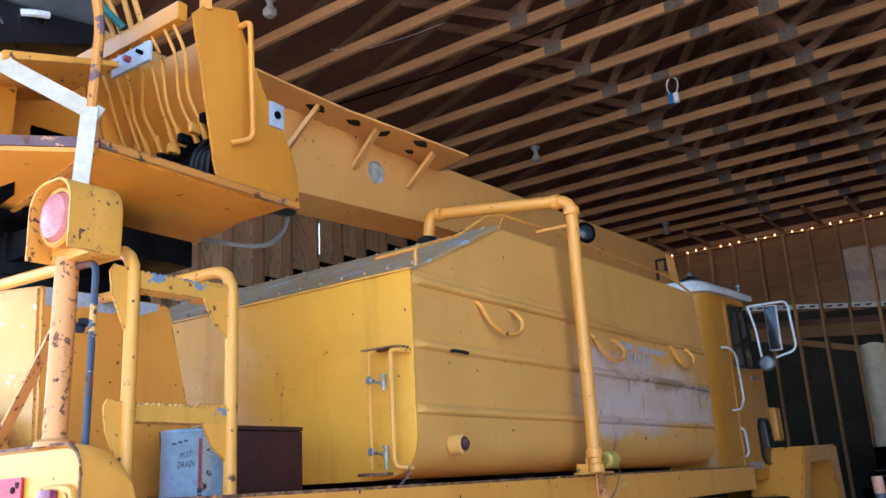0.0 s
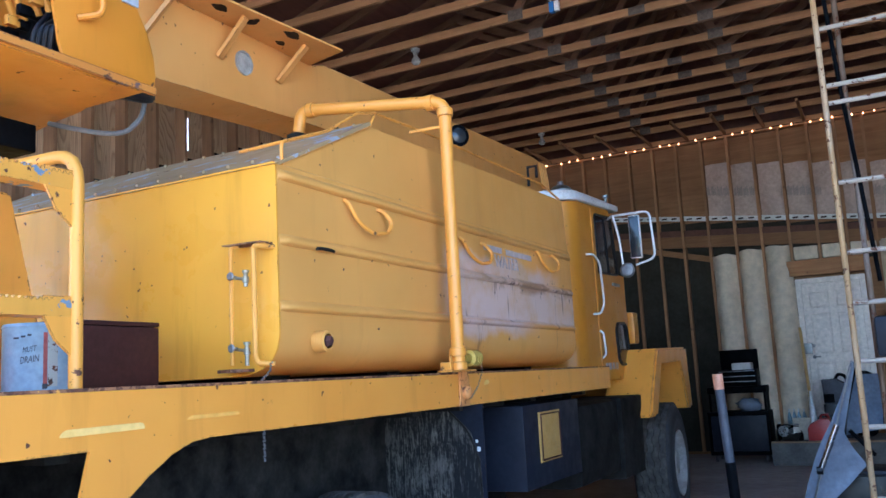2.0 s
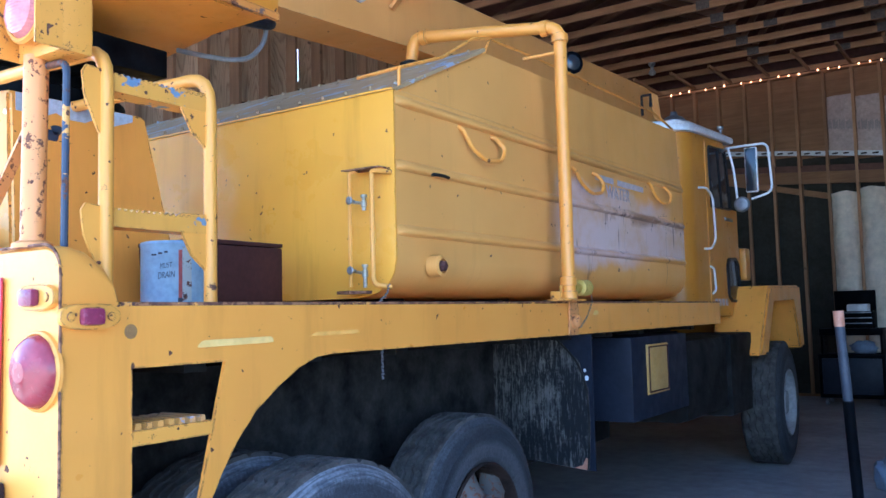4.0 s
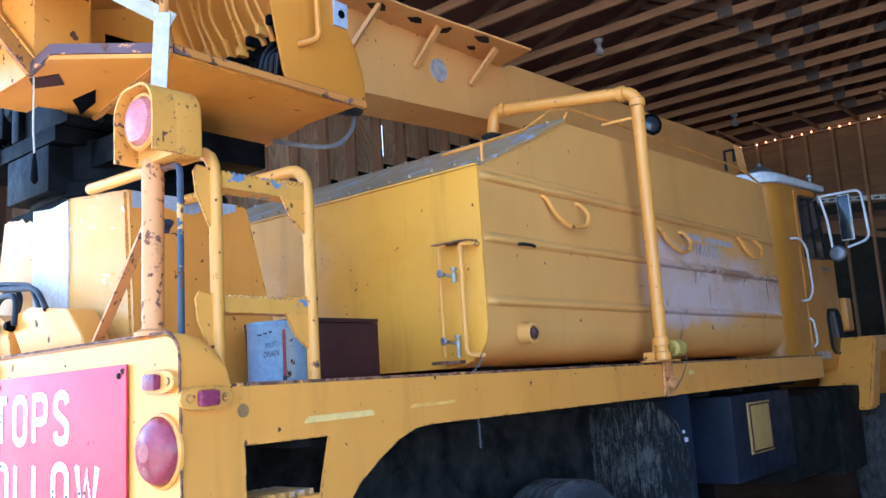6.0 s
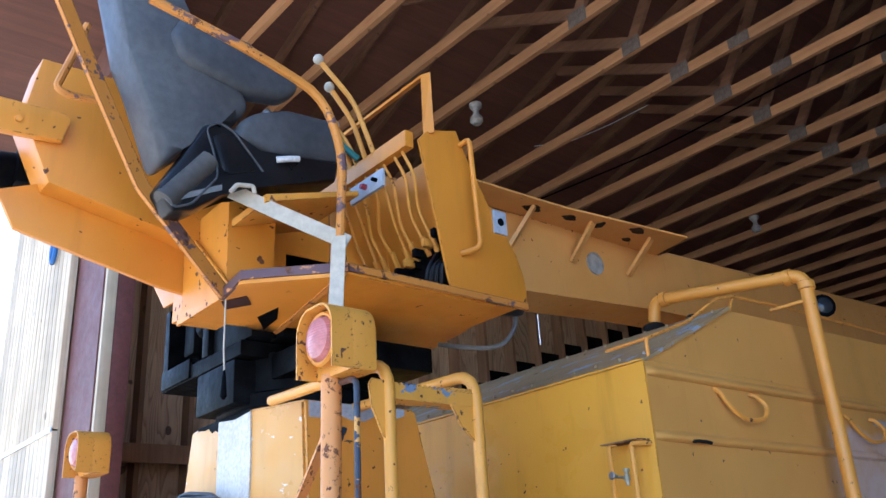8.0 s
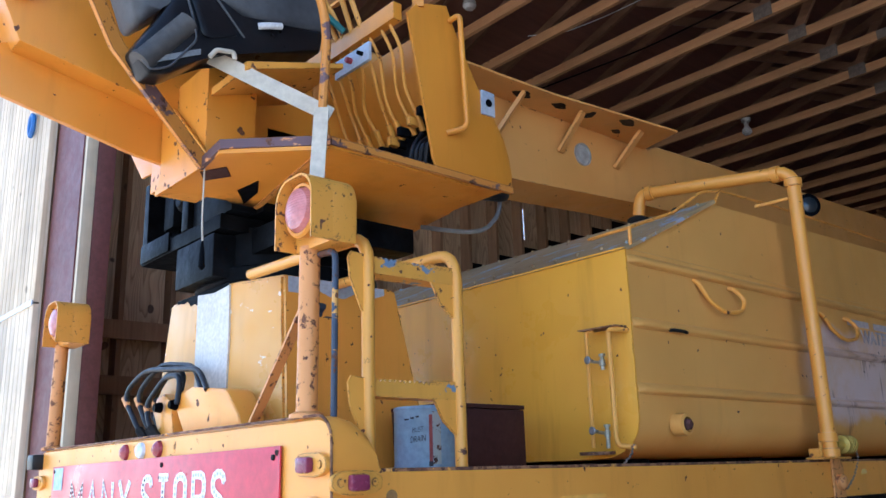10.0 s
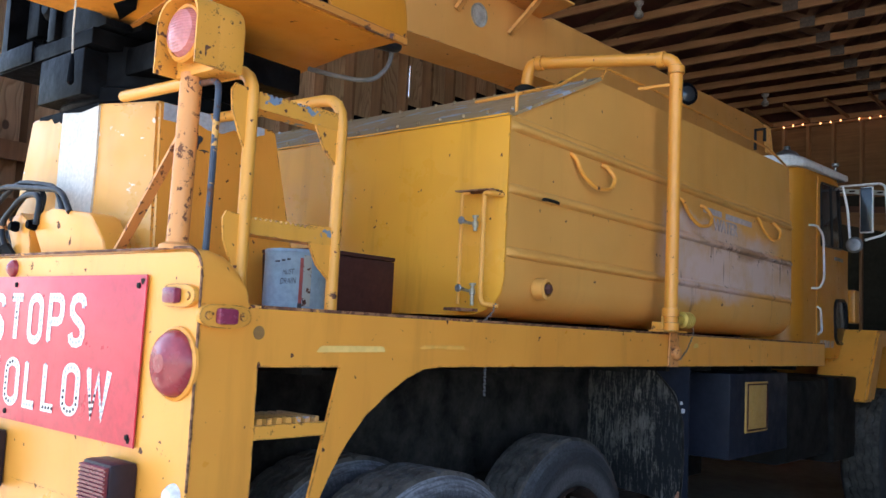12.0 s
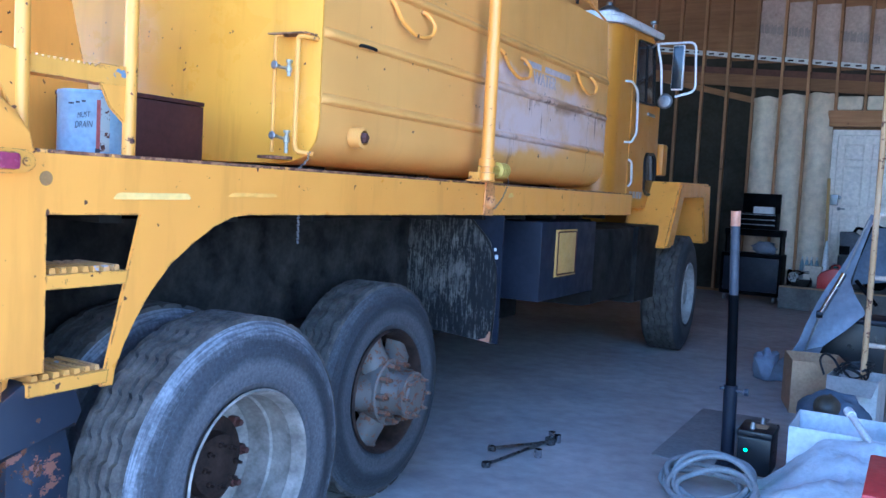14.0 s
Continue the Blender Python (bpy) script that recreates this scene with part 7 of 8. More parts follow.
tube(bm, [(0.012, 3.86, 0.915), (0.012, 4.18, 0.915), (0.012, 4.18, 1.185), (0.012, 3.86, 1.185), (0.012, 3.86, 0.915)], 0.007, 6)
part("panel_frame", bm, M_brownbox, tbox)
bm = bm_new()
prism(bm, [(4.75, 0.62), (5.75, 0.62), (5.75, 1.2), (4.75, 1.2)], "x", -0.6, -0.05, 0.08)
part("fuel_tank", bm, M_frame, truck, "dark fuel tank")
bm = bm_new()
prism(bm, [(5.85, 0.55), (6.45, 0.55), (6.5, 1.2), (5.85, 1.2)], "x", -0.6, -0.06, 0.03)
part("cab_step", bm, M_frame, truck)
bm = bm_new()
prism(bm, [(-0.85, 0.66), (-0.02, 0.585), (-0.004, 0.8), (-0.01, 1.0), (-0.06, 1.15), (-0.2, 1.285), (-0.85, 1.285)], "y", 3.02, 3.035)
flap = part("mud_flap", bm, M_bark, truck, "dark splash-stained mud guard")
bm = bm_new()
prism(bm, [(-0.85, 0.665), (0.012, 0.58), (0.012, 1.287), (-0.85, 1.287)], "y", 3.037, 3.05)
part("guard_panel", bm, M_bluebox, flap, "dark blue panel behind the splash area")
bm = bm_new()
tube(bm, [(-0.02, 3.018, 0.585), (-0.004, 3.018, 0.8), (-0.01, 3.018, 1.0), (-0.06, 3.018, 1.15), (-0.2, 3.018, 1.285)], 0.006, 6, 0.12)
part("guard_rim", bm, M_dusty, flap)
for x, z, r in ((-0.028, 1.10, 0.012), (-0.018, 1.06, 0.017), (-0.05, 1.08, 0.007)):
    bm = bm_new()
    prism(bm, [(x + r * 0.6 * math.cos(t), z + r * math.sin(t) * (1 + 0.3 * math.cos(2 * t))) for t in [k * math.tau / 9 for k in range(9)]], "y", 3.034, 3.0368)
    part("paint_chip", bm, M_tape, flap, "white chip in the paint")
bm = bm_new()
prism(bm, [(-0.10, 0.594), (-0.02, 0.588), (-0.012, 0.64), (-0.03, 0.65), (-0.05, 0.61)], "y", 3.0165, 3.0195)
part("rust_corner", bm, M_copper, flap, "rusted lower corner")
bm = bm_new()
prism(bm, [(0.17, 0.4), (0.36, 0.4), (0.38, 0.6), (0.35, 0.72), (0.27, 0.78), (0.17, 0.78)], "x", -0.4, -0.03, 0.025)
bump = part("spring_hanger", bm, M_darkrust, truck, "dark blue rusted spring hanger")
bm = bm_new()
prism(bm, [(0.13, 0.64), (0.21, 0.685), (0.37, 0.70), (0.39, 0.74), (0.37, 0.80), (0.30, 0.84), (0.2, 0.845), (0.13, 0.80)], "x", -0.42, -0.012, 0.012)
part("hanger_hood", bm, M_darkscuff, bump)
chain([(-0.008, 1.3, 1.292), (-0.006, 1.3, 1.19)], 9, truck)

# Wheels.
def tyre(parent, x, y, r, w, rim, scuff=1.0, zc=None):
    """Tyre, outer face at x, with zigzag grooves round its tread and notched shoulders."""
    h = r - rim
    zc = r if zc is None else zc
    p = [(-0.02, rim), (-0.006, rim + 0.015), (-0.001, rim + 0.03), (-0.004, rim + 0.04), (0.004, rim + h * 0.42), (0.0, rim + h * 0.6), (-0.004, rim + h * 0.62), (-0.012, rim + h * 0.8), (-0.024, r - 0.03), (-0.034, r - 0.014)]
    tr = []
    n = 5
    tw = w - 0.07
    for i in range(n):
        a = -0.035 - tw * i / n
        b = -0.035 - tw * (i + 1) / n
        tr += [(a - 0.004, r, i > 0), (b + 0.012, r, i < n - 1)] + ([(b + 0.010, r - 0.015, True), (b + 0.001, r - 0.015, True)] if i < n - 1 else [])
    q = [(-w + 0.034, r - 0.014), (-w + 0.012, rim + h * 0.8), (-w - 0.004, rim + h * 0.42), (-w + 0.02, rim)]
    bm = bm_new()
    lathe(bm, p[:8], (x, y, zc), "x", 96, 0)
    lathe(bm, p[7:], (x, y, zc), "x", 96, 2)
    lathe(bm, q, (x, y, zc), "x", 96, 0)
    seg, rings = 192, []
    prof = [(p[-1][0], p[-1][1], False)] + tr + [(q[0][0], q[0][1], False)]
    for i, (a, rad, zig) in enumerate(prof):
        ring = []
        for k in range(seg):
            t = k * math.tau / seg
            da = 0.0075 * (1 if (k // 4) % 2 else -1) if zig else 0.0
            rr = rad
            if i in (1, len(prof) - 2) and k % 6 == 0:
                rr -= 0.012
            ring.append(bm.verts.new((x + a + da, y + rr * math.cos(t), zc + rr * math.sin(t))))
        rings.append(ring)
    for v in bm.verts:
        if v.co.z < 0.0:
            v.co.z = 0.0
    for a, b in zip(rings, rings[1:]):
        for k in range(seg):
            bm.faces.new((a[k], a[(k + 1) % seg], b[(k + 1) % seg], b[k])).material_index = 1
    mat = tyre_rubber(y, zc, r, rim, scuff, 0.55 + 0.45 * scuff)
    part("tyre", bm, [mat, M_tread, mat], parent)


NUTS = {}


def nuts(parent, x, y, z, rad, n, r, l, mat):
    """A ring of wheel nuts, each an object on one shared mesh."""
    key = (r, l, mat.name)
    if key not in NUTS:
        bm = bm_new()
        lathe(bm, [(0, r), (l, r), (l + 0.003, r * 0.6), (l + 0.02, r * 0.55), (l + 0.02, 0)], (0, 0, 0), "x", 6)
        NUTS[key] = mesh_of(bm, "wheel_nut", mat)
    for k in range(n):
        a = k * math.tau / n
        o = new("wheel_nut", NUTS[key])
        o.parent, o.matrix_parent_inverse = parent, world_of(parent).inverted()
        o.matrix_basis = Matrix.Translation((x, y + rad * math.cos(a), z + rad * math.sin(a)))


R, RZ = 0.488, 0.473
def wheel_outer(x, y):
    """Outer dual wheel with a deep dish."""
    w = empty("wheel", (x - 0.14, y, RZ), "dusty wheel with a deep dished rim", parent=truck)
    tyre(w, x, y, 0.503, 0.28, 0.266, 1.0, RZ)
    bm = bm_new()
    lathe(bm, [(-0.002, 0.275), (0.004, 0.270), (-0.004, 0.262), (-0.03, 0.256), (-0.045, 0.248), (-0.06, 0.25), (-0.125, 0.244), (-0.132, 0.237), (-0.16, 0.235), (-0.215, 0.22), (-0.235, 0.19), (-0.235, 0.0)], (x, y, RZ), "x", 72)
    rim = part("rim", bm, M_rim, w)
    bm = bm_new()
    lathe(bm, [(-0.235, 0.165), (-0.20, 0.16), (-0.19, 0.11), (-0.15, 0.10), (-0.14, 0.08), (-0.14, 0.0)], (x, y, RZ), "x", 32)
    hub = part("hub", bm, M_hubdark, w)
    nuts(hub, x - 0.232, y, RZ, 0.178, 10, 0.02, 0.03, M_rustred)
    nuts(hub, x - 0.14, y, RZ, 0.07, 8, 0.01, 0.012, M_hubdark)
    return w


def wheel_inner(x, y):
    """Wheel with its outer twin taken off, the hub standing out."""
    w = empty("wheel", (x - 0.14, y, R), "wheel with a protruding rusty hub", parent=truck)
    tyre(w, x, y, R, 0.27, 0.277, 0.3)
    bm = bm_new()
    lathe(bm, [(-0.006, 0.284), (0.004, 0.277), (-0.004, 0.269), (-0.035, 0.263), (-0.05, 0.259), (-0.045, 0.256), (-0.08, 0.252), (-0.2, 0.25)], (x, y, R), "x", 64)
    part("rim", bm, M_hubdark, w)
    bm = bm_new()
    lathe(bm, [(-0.15, 0.25), (-0.15, 0.0)], (x, y, R), "x", 40)
    part("brake_drum", bm, M_black, w)
    bm = bm_new()
    for k in range(5):
        a = radians(108 + 72 * k)
        c, s = math.cos(a), math.sin(a)
        rings = []
        for rad, hw, x0, x1 in ((0.10, 0.085, -0.06, 0.012), (0.135, 0.080, -0.08, 0.006), (0.165, 0.072, -0.095, -0.004), (0.195, 0.072, -0.11, -0.016), (0.222, 0.082, -0.115, -0.028), (0.242, 0.092, -0.12, -0.038), (0.257, 0.14, -0.12, -0.045)):
            ring = []
            for u, v in ((-1, 0.15), (-0.75, 0.75), (-0.3, 1), (0.3, 1), (0.75, 0.75), (1, 0.15), (1, 0), (-1, 0)):
                xx, t = x0 + (x1 - x0) * v, u * hw
                ring.append(bm.verts.new((x + xx, y + rad * c - t * s, R + rad * s + t * c)))
            rings.append(ring)
        for p, q in zip(rings, rings[1:]):
            for i in range(8):
                bm.faces.new((p[i], p[(i + 1) % 8], q[(i + 1) % 8], q[i]))
        bm.faces.new(rings[-1]), bm.faces.new(list(reversed(rings[0])))
    part("spider", bm, M_hub, w, "cast five-arm wheel spider", smooth=50)
    bm = bm_new()
    lathe(bm, [(-0.1, 0.14), (0.0, 0.15), (0.012, 0.15), (0.018, 0.142), (0.018, 0.108), (0.03, 0.10), (0.10, 0.094), (0.108, 0.105), (0.128, 0.106), (0.132, 0.098), (0.132, 0.075), (0.142, 0.07), (0.146, 0.05), (0.146, 0.0)], (x, y, R), "x", 48)
    hub = part("hub", bm, M_hub, w, smooth=30)
    nuts(hub, x + 0.016, y, R, 0.128, 10, 0.016, 0.04, M_hub)
    nuts(hub, x + 0.13, y, R, 0.088, 8, 0.012, 0.016, M_hub)
    return w


wheel_outer(0.2, 0.863)
tyre(empty("wheel", (-0.3, 0.85, R), "inner twin wheel", parent=truck), -0.17, 0.85, R, 0.28, 0.29)
wheel_inner(-0.05, 2.055)
for y in (0.85, 2.03):
    for x in (-2.1, -1.75):
        w = empty("wheel", (x - 0.14, y, R), "dusty rear wheel", parent=truck)
        tyre(w, x, y, R, 0.28, 0.29)
for x in (0.1, -2.2):
    w = empty("wheel", (x - 0.16, 7.08, 0.55), "front wheel with a white rim", parent=truck)
    tyre(w, x, 7.08, 0.55, 0.35, 0.29, 0.2)
    bm = bm_new()
    lathe(bm, [(-0.004, 0.297), (0.003, 0.29), (-0.015, 0.28), (-0.07, 0.27), (-0.14, 0.2), (-0.13, 0.17), (-0.09, 0.12), (-0.03, 0.1), (-0.02, 0.0)], (x, 7.08, 0.55), "x", 40)
    part("rim", bm, M_greyrim, w)
    w.rotation_euler = (0, 0, radians(3))
bm = bm_new()
tube(bm, [(-2.1, 7.08, 0.5), (-0.35, 7.08, 0.5)], 0.06, 10)
part("axle", bm, M_frame, truck)

# ---- loose things on the truck ----
sbox = empty("storage_box", (-0.57, 1.0, ZB), "dark brown painted wooden box on the truck deck", "box")
bm = bm_new()
box(bm, -0.748, -0.402, 0.802, 1.203, ZB, ZB + 0.217, 0.004)
part("body", bm, M_brownbox, sbox)
bm = bm_new()
box(bm, -0.75, -0.40, 0.80, 1.205, ZB + 0.219, ZB + 0.235, 0.004)
part("lid", bm, M_brownbox, sbox)
CXY, CR = (-0.50, 0.79), 0.115
can = empty("oil_can", (*CXY, ZB), "round pale blue can with marker writing on the deck", "can")
bm = bm_new()
lathe(bm, [(0.0, 0.0), (0.0, CR), (0.012, CR + 0.003), (0.02, CR), (0.205, CR), (0.213, CR + 0.003), (0.222, CR), (0.222, CR - 0.01), (0.215, CR - 0.012), (0.215, 0.0)], (*CXY, ZB), "z", 40)
part("can_body", bm, M_bluecan, can)
def wrap(x, z, d=0.0015):
    """A place on the can's side, x metres round it from the side facing the rear."""
    a = x / CR - math.pi / 2
    return (CXY[0] + (CR + d) * math.cos(a), CXY[1] + (CR + d) * math.sin(a), ZB + z)


def patch(x0, x1, z0, z1, d):
    bm = bm_new()
    cols = [(bm.verts.new(wrap(x0 + (x1 - x0) * i / 8, z0, d)), bm.verts.new(wrap(x0 + (x1 - x0) * i / 8, z1, d))) for i in range(9)]
    for a, b in zip(cols, cols[1:]):
        bm.faces.new((a[0], b[0], b[1], a[1]))
    return bm


part("red_label", patch(0.112, 0.124, 0.02, 0.19, 0.0018), M_darkstripe, can, "red label strip")
part("white_label", patch(0.125, 0.155, 0.02, 0.2, 0.001), M_rustlabel, can, "rust-stained pale label")
part("strip_foot", patch(0.110, 0.125, 0.005, 0.03, 0.0022), M_ink, can, "dark foot of the strip")
for wd, x0, z, size in (("MUST", 0.040, 0.128, 0.026), ("DRAIN", 0.032, 0.094, 0.031)):
    o = text("marker_writing", wd, size, Matrix(), M_ink, can, "black handwritten word", 0.0)
    for v in o.data.vertices:
        v.co = wrap(x0 + 0.012 + (v.co.x + 0.12 * v.co.y) * 0.6, z + v.co.y + 0.06 * v.co.x, 0.002)
for k, (x0, x1) in enumerate(((0.02, 0.04), (0.046, 0.06), (0.066, 0.078))):
    part("marker_bar", patch(x0, x1, 0.172 + 0.004 * k, 0.178 + 0.004 * k, 0.002), M_ink, can, "unreadable handwriting")
strap = empty("strap", (-0.3, 0.18, 2.5), "cream webbing strap hung over the guard tube", "strap")
bm = bm_new()
tube(bm, [(-0.5, -0.1, 2.80), (-0.38, 0.02, 2.70), (-0.25, 0.21, 2.585)], 0.02, 8, flat=(0.003, 0.026))
tube(bm, [(-0.245, 0.17, 2.6), (-0.24, 0.15, 2.33)], 0.02, 8, flat=(0.024, 0.003))
part("webbing", bm, M_strap, strap)


# ---- things on the floor ----
pole = empty("jack_post", (1.17, 3.58, 0), "tall black and grey telescopic post with a worn orange tip", "post")
bm = bm_new()
tube(bm, [(1.175, 3.58, 0.0), (1.165, 3.58, 0.44)], 0.036, 14)
box(bm, 1.12, 1.23, 3.53, 3.63, 0.0, 0.012, 0.004)
part("outer_tube", bm, M_bluebox, pole)
bm = bm_new()
tube(bm, [(1.165, 3.58, 0.44), (1.145, 3.58, 0.93)], 0.027, 14)
part("middle_tube", bm, M_black, pole)
bm = bm_new()
tube(bm, [(1.145, 3.58, 0.93), (1.127, 3.58, 1.3)], 0.024, 14)
part("upper_tube", bm, M_steelblue, pole)
bm = bm_new()
tube(bm, [(1.127, 3.58, 1.3), (1.124, 3.58, 1.38)], 0.026, 14)
part("tip", bm, M_copper, pole, "worn orange tip")
bm = bm_new()
tube(bm, [(1.11, 3.57, 0.42), (1.23, 3.57, 0.415)], 0.009, 8)
lathe(bm, [(0, 0.02), (0.02, 0.02), (0.02, 0)], (1.24, 3.57, 0.415), "x", 8)
part("clamp_pin", bm, M_steelblue, pole)

battery = empty("battery", (1.31, 3.6, 0), "black battery with metal posts and a green light", "battery")
bm = bm_new()
box(bm, 1.235, 1.405, 3.48, 3.74, 0.0, 0.2, 0.008)
part("case", bm, M_plastic, battery)
bm = bm_new()
box(bm, 1.23, 1.41, 3.475, 3.745, 0.2, 0.235, 0.01)
part("lid", bm, M_plastic, battery)
bm = bm_new()
for x, y in ((1.3, 3.54), (1.33, 3.68)):
    lathe(bm, [(0, 0.014), (0.035, 0.01), (0.04, 0)], (x, y, 0.235), "z", 10)
part("terminals", bm, M_steel, battery)
bm = bm_new()
box(bm, 1.29, 1.37, 3.56, 3.65, 0.2355, 0.238)
part("label", bm, M_card, battery)
bm = bm_new()
lathe(bm, [(-0.003, 0.0), (-0.002, 0.008), (0.0, 0.009)], (1.28, 3.48, 0.13), "y", 10)
part("green_light", bm, M_greenled, battery)
# Shadow beside the post, laid as a thin darker sheet.
bm = bm_new()
box(bm, 0.78, 1.22, 3.5, 4.8, 0.0005, 0.006, 0.002)
tagged(part("floor_mat", bm, M_floorshade, None, "thin dark sheet standing for a shadow on the concrete"), category="mat")

cable = empty("cable_coil", (1.12, 3.0, 0), "loosely coiled grey cable on the floor", "cable")
bm = bm_new()
pts = []
for i in range(170):
    a = i * 0.21
    r = 0.19 + 0.035 * math.sin(i * 0.17) + 0.02 * math.sin(i * 0.11)
    tilt = 0.55 + 0.25 * math.sin(a * 0.16)
    pts.append((1.20 + 0.05 * math.sin(a * 0.13) + r * math.cos(a), 2.96 + 0.06 * math.cos(a * 0.17) + r * 0.75 * math.sin(a), 0.02 + tilt * 0.11 * (1 + math.sin(a)) + 0.012 * math.sin(a * 2.3)))
tube(bm, pts, 0.014, 8)
part("cable", bm, M_greyhose, cable)

wrench = empty("wheel_wrench", (0.2, 3.0, 0), "chrome wrenches and a ratchet lying on the floor", "wrench")
for a, b in (((0.14, 2.72, 0.016), (0.24, 3.34, 0.016)), ((0.06, 2.95, 0.03), (0.26, 3.30, 0.02))):
    bm = bm_new()
    tube(bm, [a, b], 0.009, 8)
    lathe(bm, [(-0.012, 0.0), (-0.012, 0.024), (0.012, 0.024), (0.012, 0.0)], a, "z", 10)
    lathe(bm, [(-0.014, 0.0), (-0.014, 0.028), (0.016, 0.028), (0.016, 0.0)], b, "z", 10)
    part("shaft", bm, M_darkchrome, wrench)
for x, y in ((0.29, 3.05), (0.22, 3.42), (0.27, 3.38)):
    s = empty("socket", (x, y, 0), "small chrome wheel-nut socket on the floor", "socket", "sockets on the floor")
    bm = bm_new()
    lathe(bm, [(0, 0.02), (0.045, 0.02), (0.045, 0.013), (0.02, 0.013), (0.02, 0)], (x, y, 0.0), "z", 12)
    part("barrel", bm, M_chrome, s)

# Heap at the right: cartons, bag, white box, sheet.
def carton(x0, x1, y0, y1, h, mat, label, flaps=True, turn=0.0):
    c = empty("carton", ((x0 + x1) / 2, (y0 + y1) / 2, 0), label, "box", "cartons")
    t = 0.006
    for a in ((x0, x0 + t, y0, y1), (x1 - t, x1, y0, y1), (x0 + t, x1 - t, y0, y0 + t), (x0 + t, x1 - t, y1 - t, y1)):
        bm = bm_new()
        box(bm, a[0], a[1], a[2], a[3], 0.0, h)
        part("side", bm, mat, c)
    bm = bm_new()
    box(bm, x0 + t, x1 - t, y0 + t, y1 - t, 0.0, t)
    part("bottom", bm, mat, c)
    if flaps:
        bm = bm_new()
        quad(bm, (x0, y0, h), (x1, y0, h), (x1 - 0.02, y0 - 0.1, h - 0.09), (x0 + 0.02, y0 - 0.1, h - 0.09))
        bmesh.ops.solidify(bm, geom=bm.faces[:], thickness=0.005)
        part("flap", bm, mat, c)
    if turn:
        c.rotation_euler = (0, 0, radians(turn))
    return c


carton(1.235, 1.60, 5.15, 5.6, 0.365, M_card, "open brown cardboard box", False, 14)
c = carton(1.56, 1.86, 4.75, 5.1, 0.36, M_cartonwhite, "worn white and brown carton with a red stripe", True, -6)
bm = bm_new()
box(bm, 1.64, 1.69, 4.742, 4.748, 0.1, 0.34)
part("red_stripe", bm, M_red, c)
cords = empty("cord_bundle", (1.7, 4.9, 0.3), "tangle of dark cords in the carton", "cord")
for k in range(6):
    bm = bm_new()
    pts = [(1.655 + 0.085 * math.cos(i * 0.5 + k) + 0.012 * k, 4.92 + 0.09 * math.sin(i * 0.5 + k), 0.33 + 0.05 * math.sin(i * 0.5 * 0.7 + k * 1.3) + 0.012 * k) for i in range(14)]
    tube(bm, pts, 0.007, 6)
    part("cord", bm, M_hose, cords)
bm = bm_new()
tube(bm, [(1.62, 4.9, 0.36), (1.56, 4.98, 0.44), (1.50, 5.05, 0.46), (1.46, 5.12, 0.40), (1.50, 5.1, 0.3)], 0.008, 6, 0.05)
part("cord", bm, M_hose, cords)
bag = empty("tool_bag", (1.62, 4.35, 0), "slumped dark blue bag with an open top", "bag")
bm = bm_new()
bmesh.ops.create_uvsphere(bm, u_segments=28, v_segments=16, radius=1.0)
for v in bm.verts:
    n_ = noise.noise(v.co * 2.3) * 0.18 + noise.noise(v.co * 5.0) * 0.07
    v.co = Vector((1.62 + 0.2 * v.co.x * (1 + n_), 4.35 + 0.22 * v.co.y * (1 + n_), max(0.0, 0.16 + 0.18 * (1 + n_) * v.co.z)))
part("body", bm, M_bag, bag, smooth=80)
bm = bm_new()
bmesh.ops.create_uvsphere(bm, u_segments=18, v_segments=10, radius=1.0)
for v in bm.verts:
    v.co = Vector((1.60 + 0.075 * v.co.x, 4.2 + 0.1 * v.co.y, 0.27 + 0.075 * v.co.z + 0.012 * noise.noise(v.co * 4)))
part("inner_cloth", bm, M_dirtydark, bag, smooth=80)
carton(1.49, 1.95, 3.42, 3.85, 0.31, M_whitebox, "clean white cardboard box", False)
sheet = empty("plastic_sheet", (1.65, 3.2, 0), "crumpled translucent blue-white plastic sheet", "sheet")
bm = bm_new()
g = []
for i in range(25):
    row = []
    for j in range(17):
        u, v = i / 24, j / 16
        x, y = 1.36 + 0.72 * u, 2.75 + 0.62 * v
        z = 0.02 + 0.3 * (math.sin(math.pi * min(1, u * 0.75)) ** 1.2) * (0.35 + 0.65 * v) + 0.05 * noise.noise(Vector((u * 4, v * 5, 1.0))) + 0.025 * noise.noise(Vector((u * 11, v * 9, 3.0)))
        row.append(bm.verts.new((x, y, max(0.008, z))))
    g.append(row)
for a, b in zip(g, g[1:]):
    for j in range(16):
        bm.faces.new((a[j], b[j], b[j + 1], a[j + 1]))
part("film", bm, M_plasticwhite, sheet, smooth=80)
tubeob = empty("white_tube", (1.8, 3.4, 0.3), "white plastic tube lying on the box", "tube")
bm = bm_new()
tube(bm, [(1.76, 3.62, 0.37), (1.88, 3.3, 0.30)], 0.018, 12)
tube(bm, [(1.74, 3.67, 0.38), (1.762, 3.615, 0.37)], 0.024, 12)
part("barrel", bm, M_white, tubeob)
redc = empty("red_case", (2.1, 2.5, 0), "red plastic case standing on the floor", "case")
bm = bm_new()
prism(bm, [(2.2, 0.0), (2.78, 0.0), (2.74, 0.37), (2.24, 0.37)], "x", 1.9, 2.35, 0.02)
part("body", bm, M_red, redc)
bm = bm_new()
box(bm, 1.885, 2.365, 2.19, 2.79, 0.37, 0.4, 0.01)
part("lid", bm, M_red, redc)

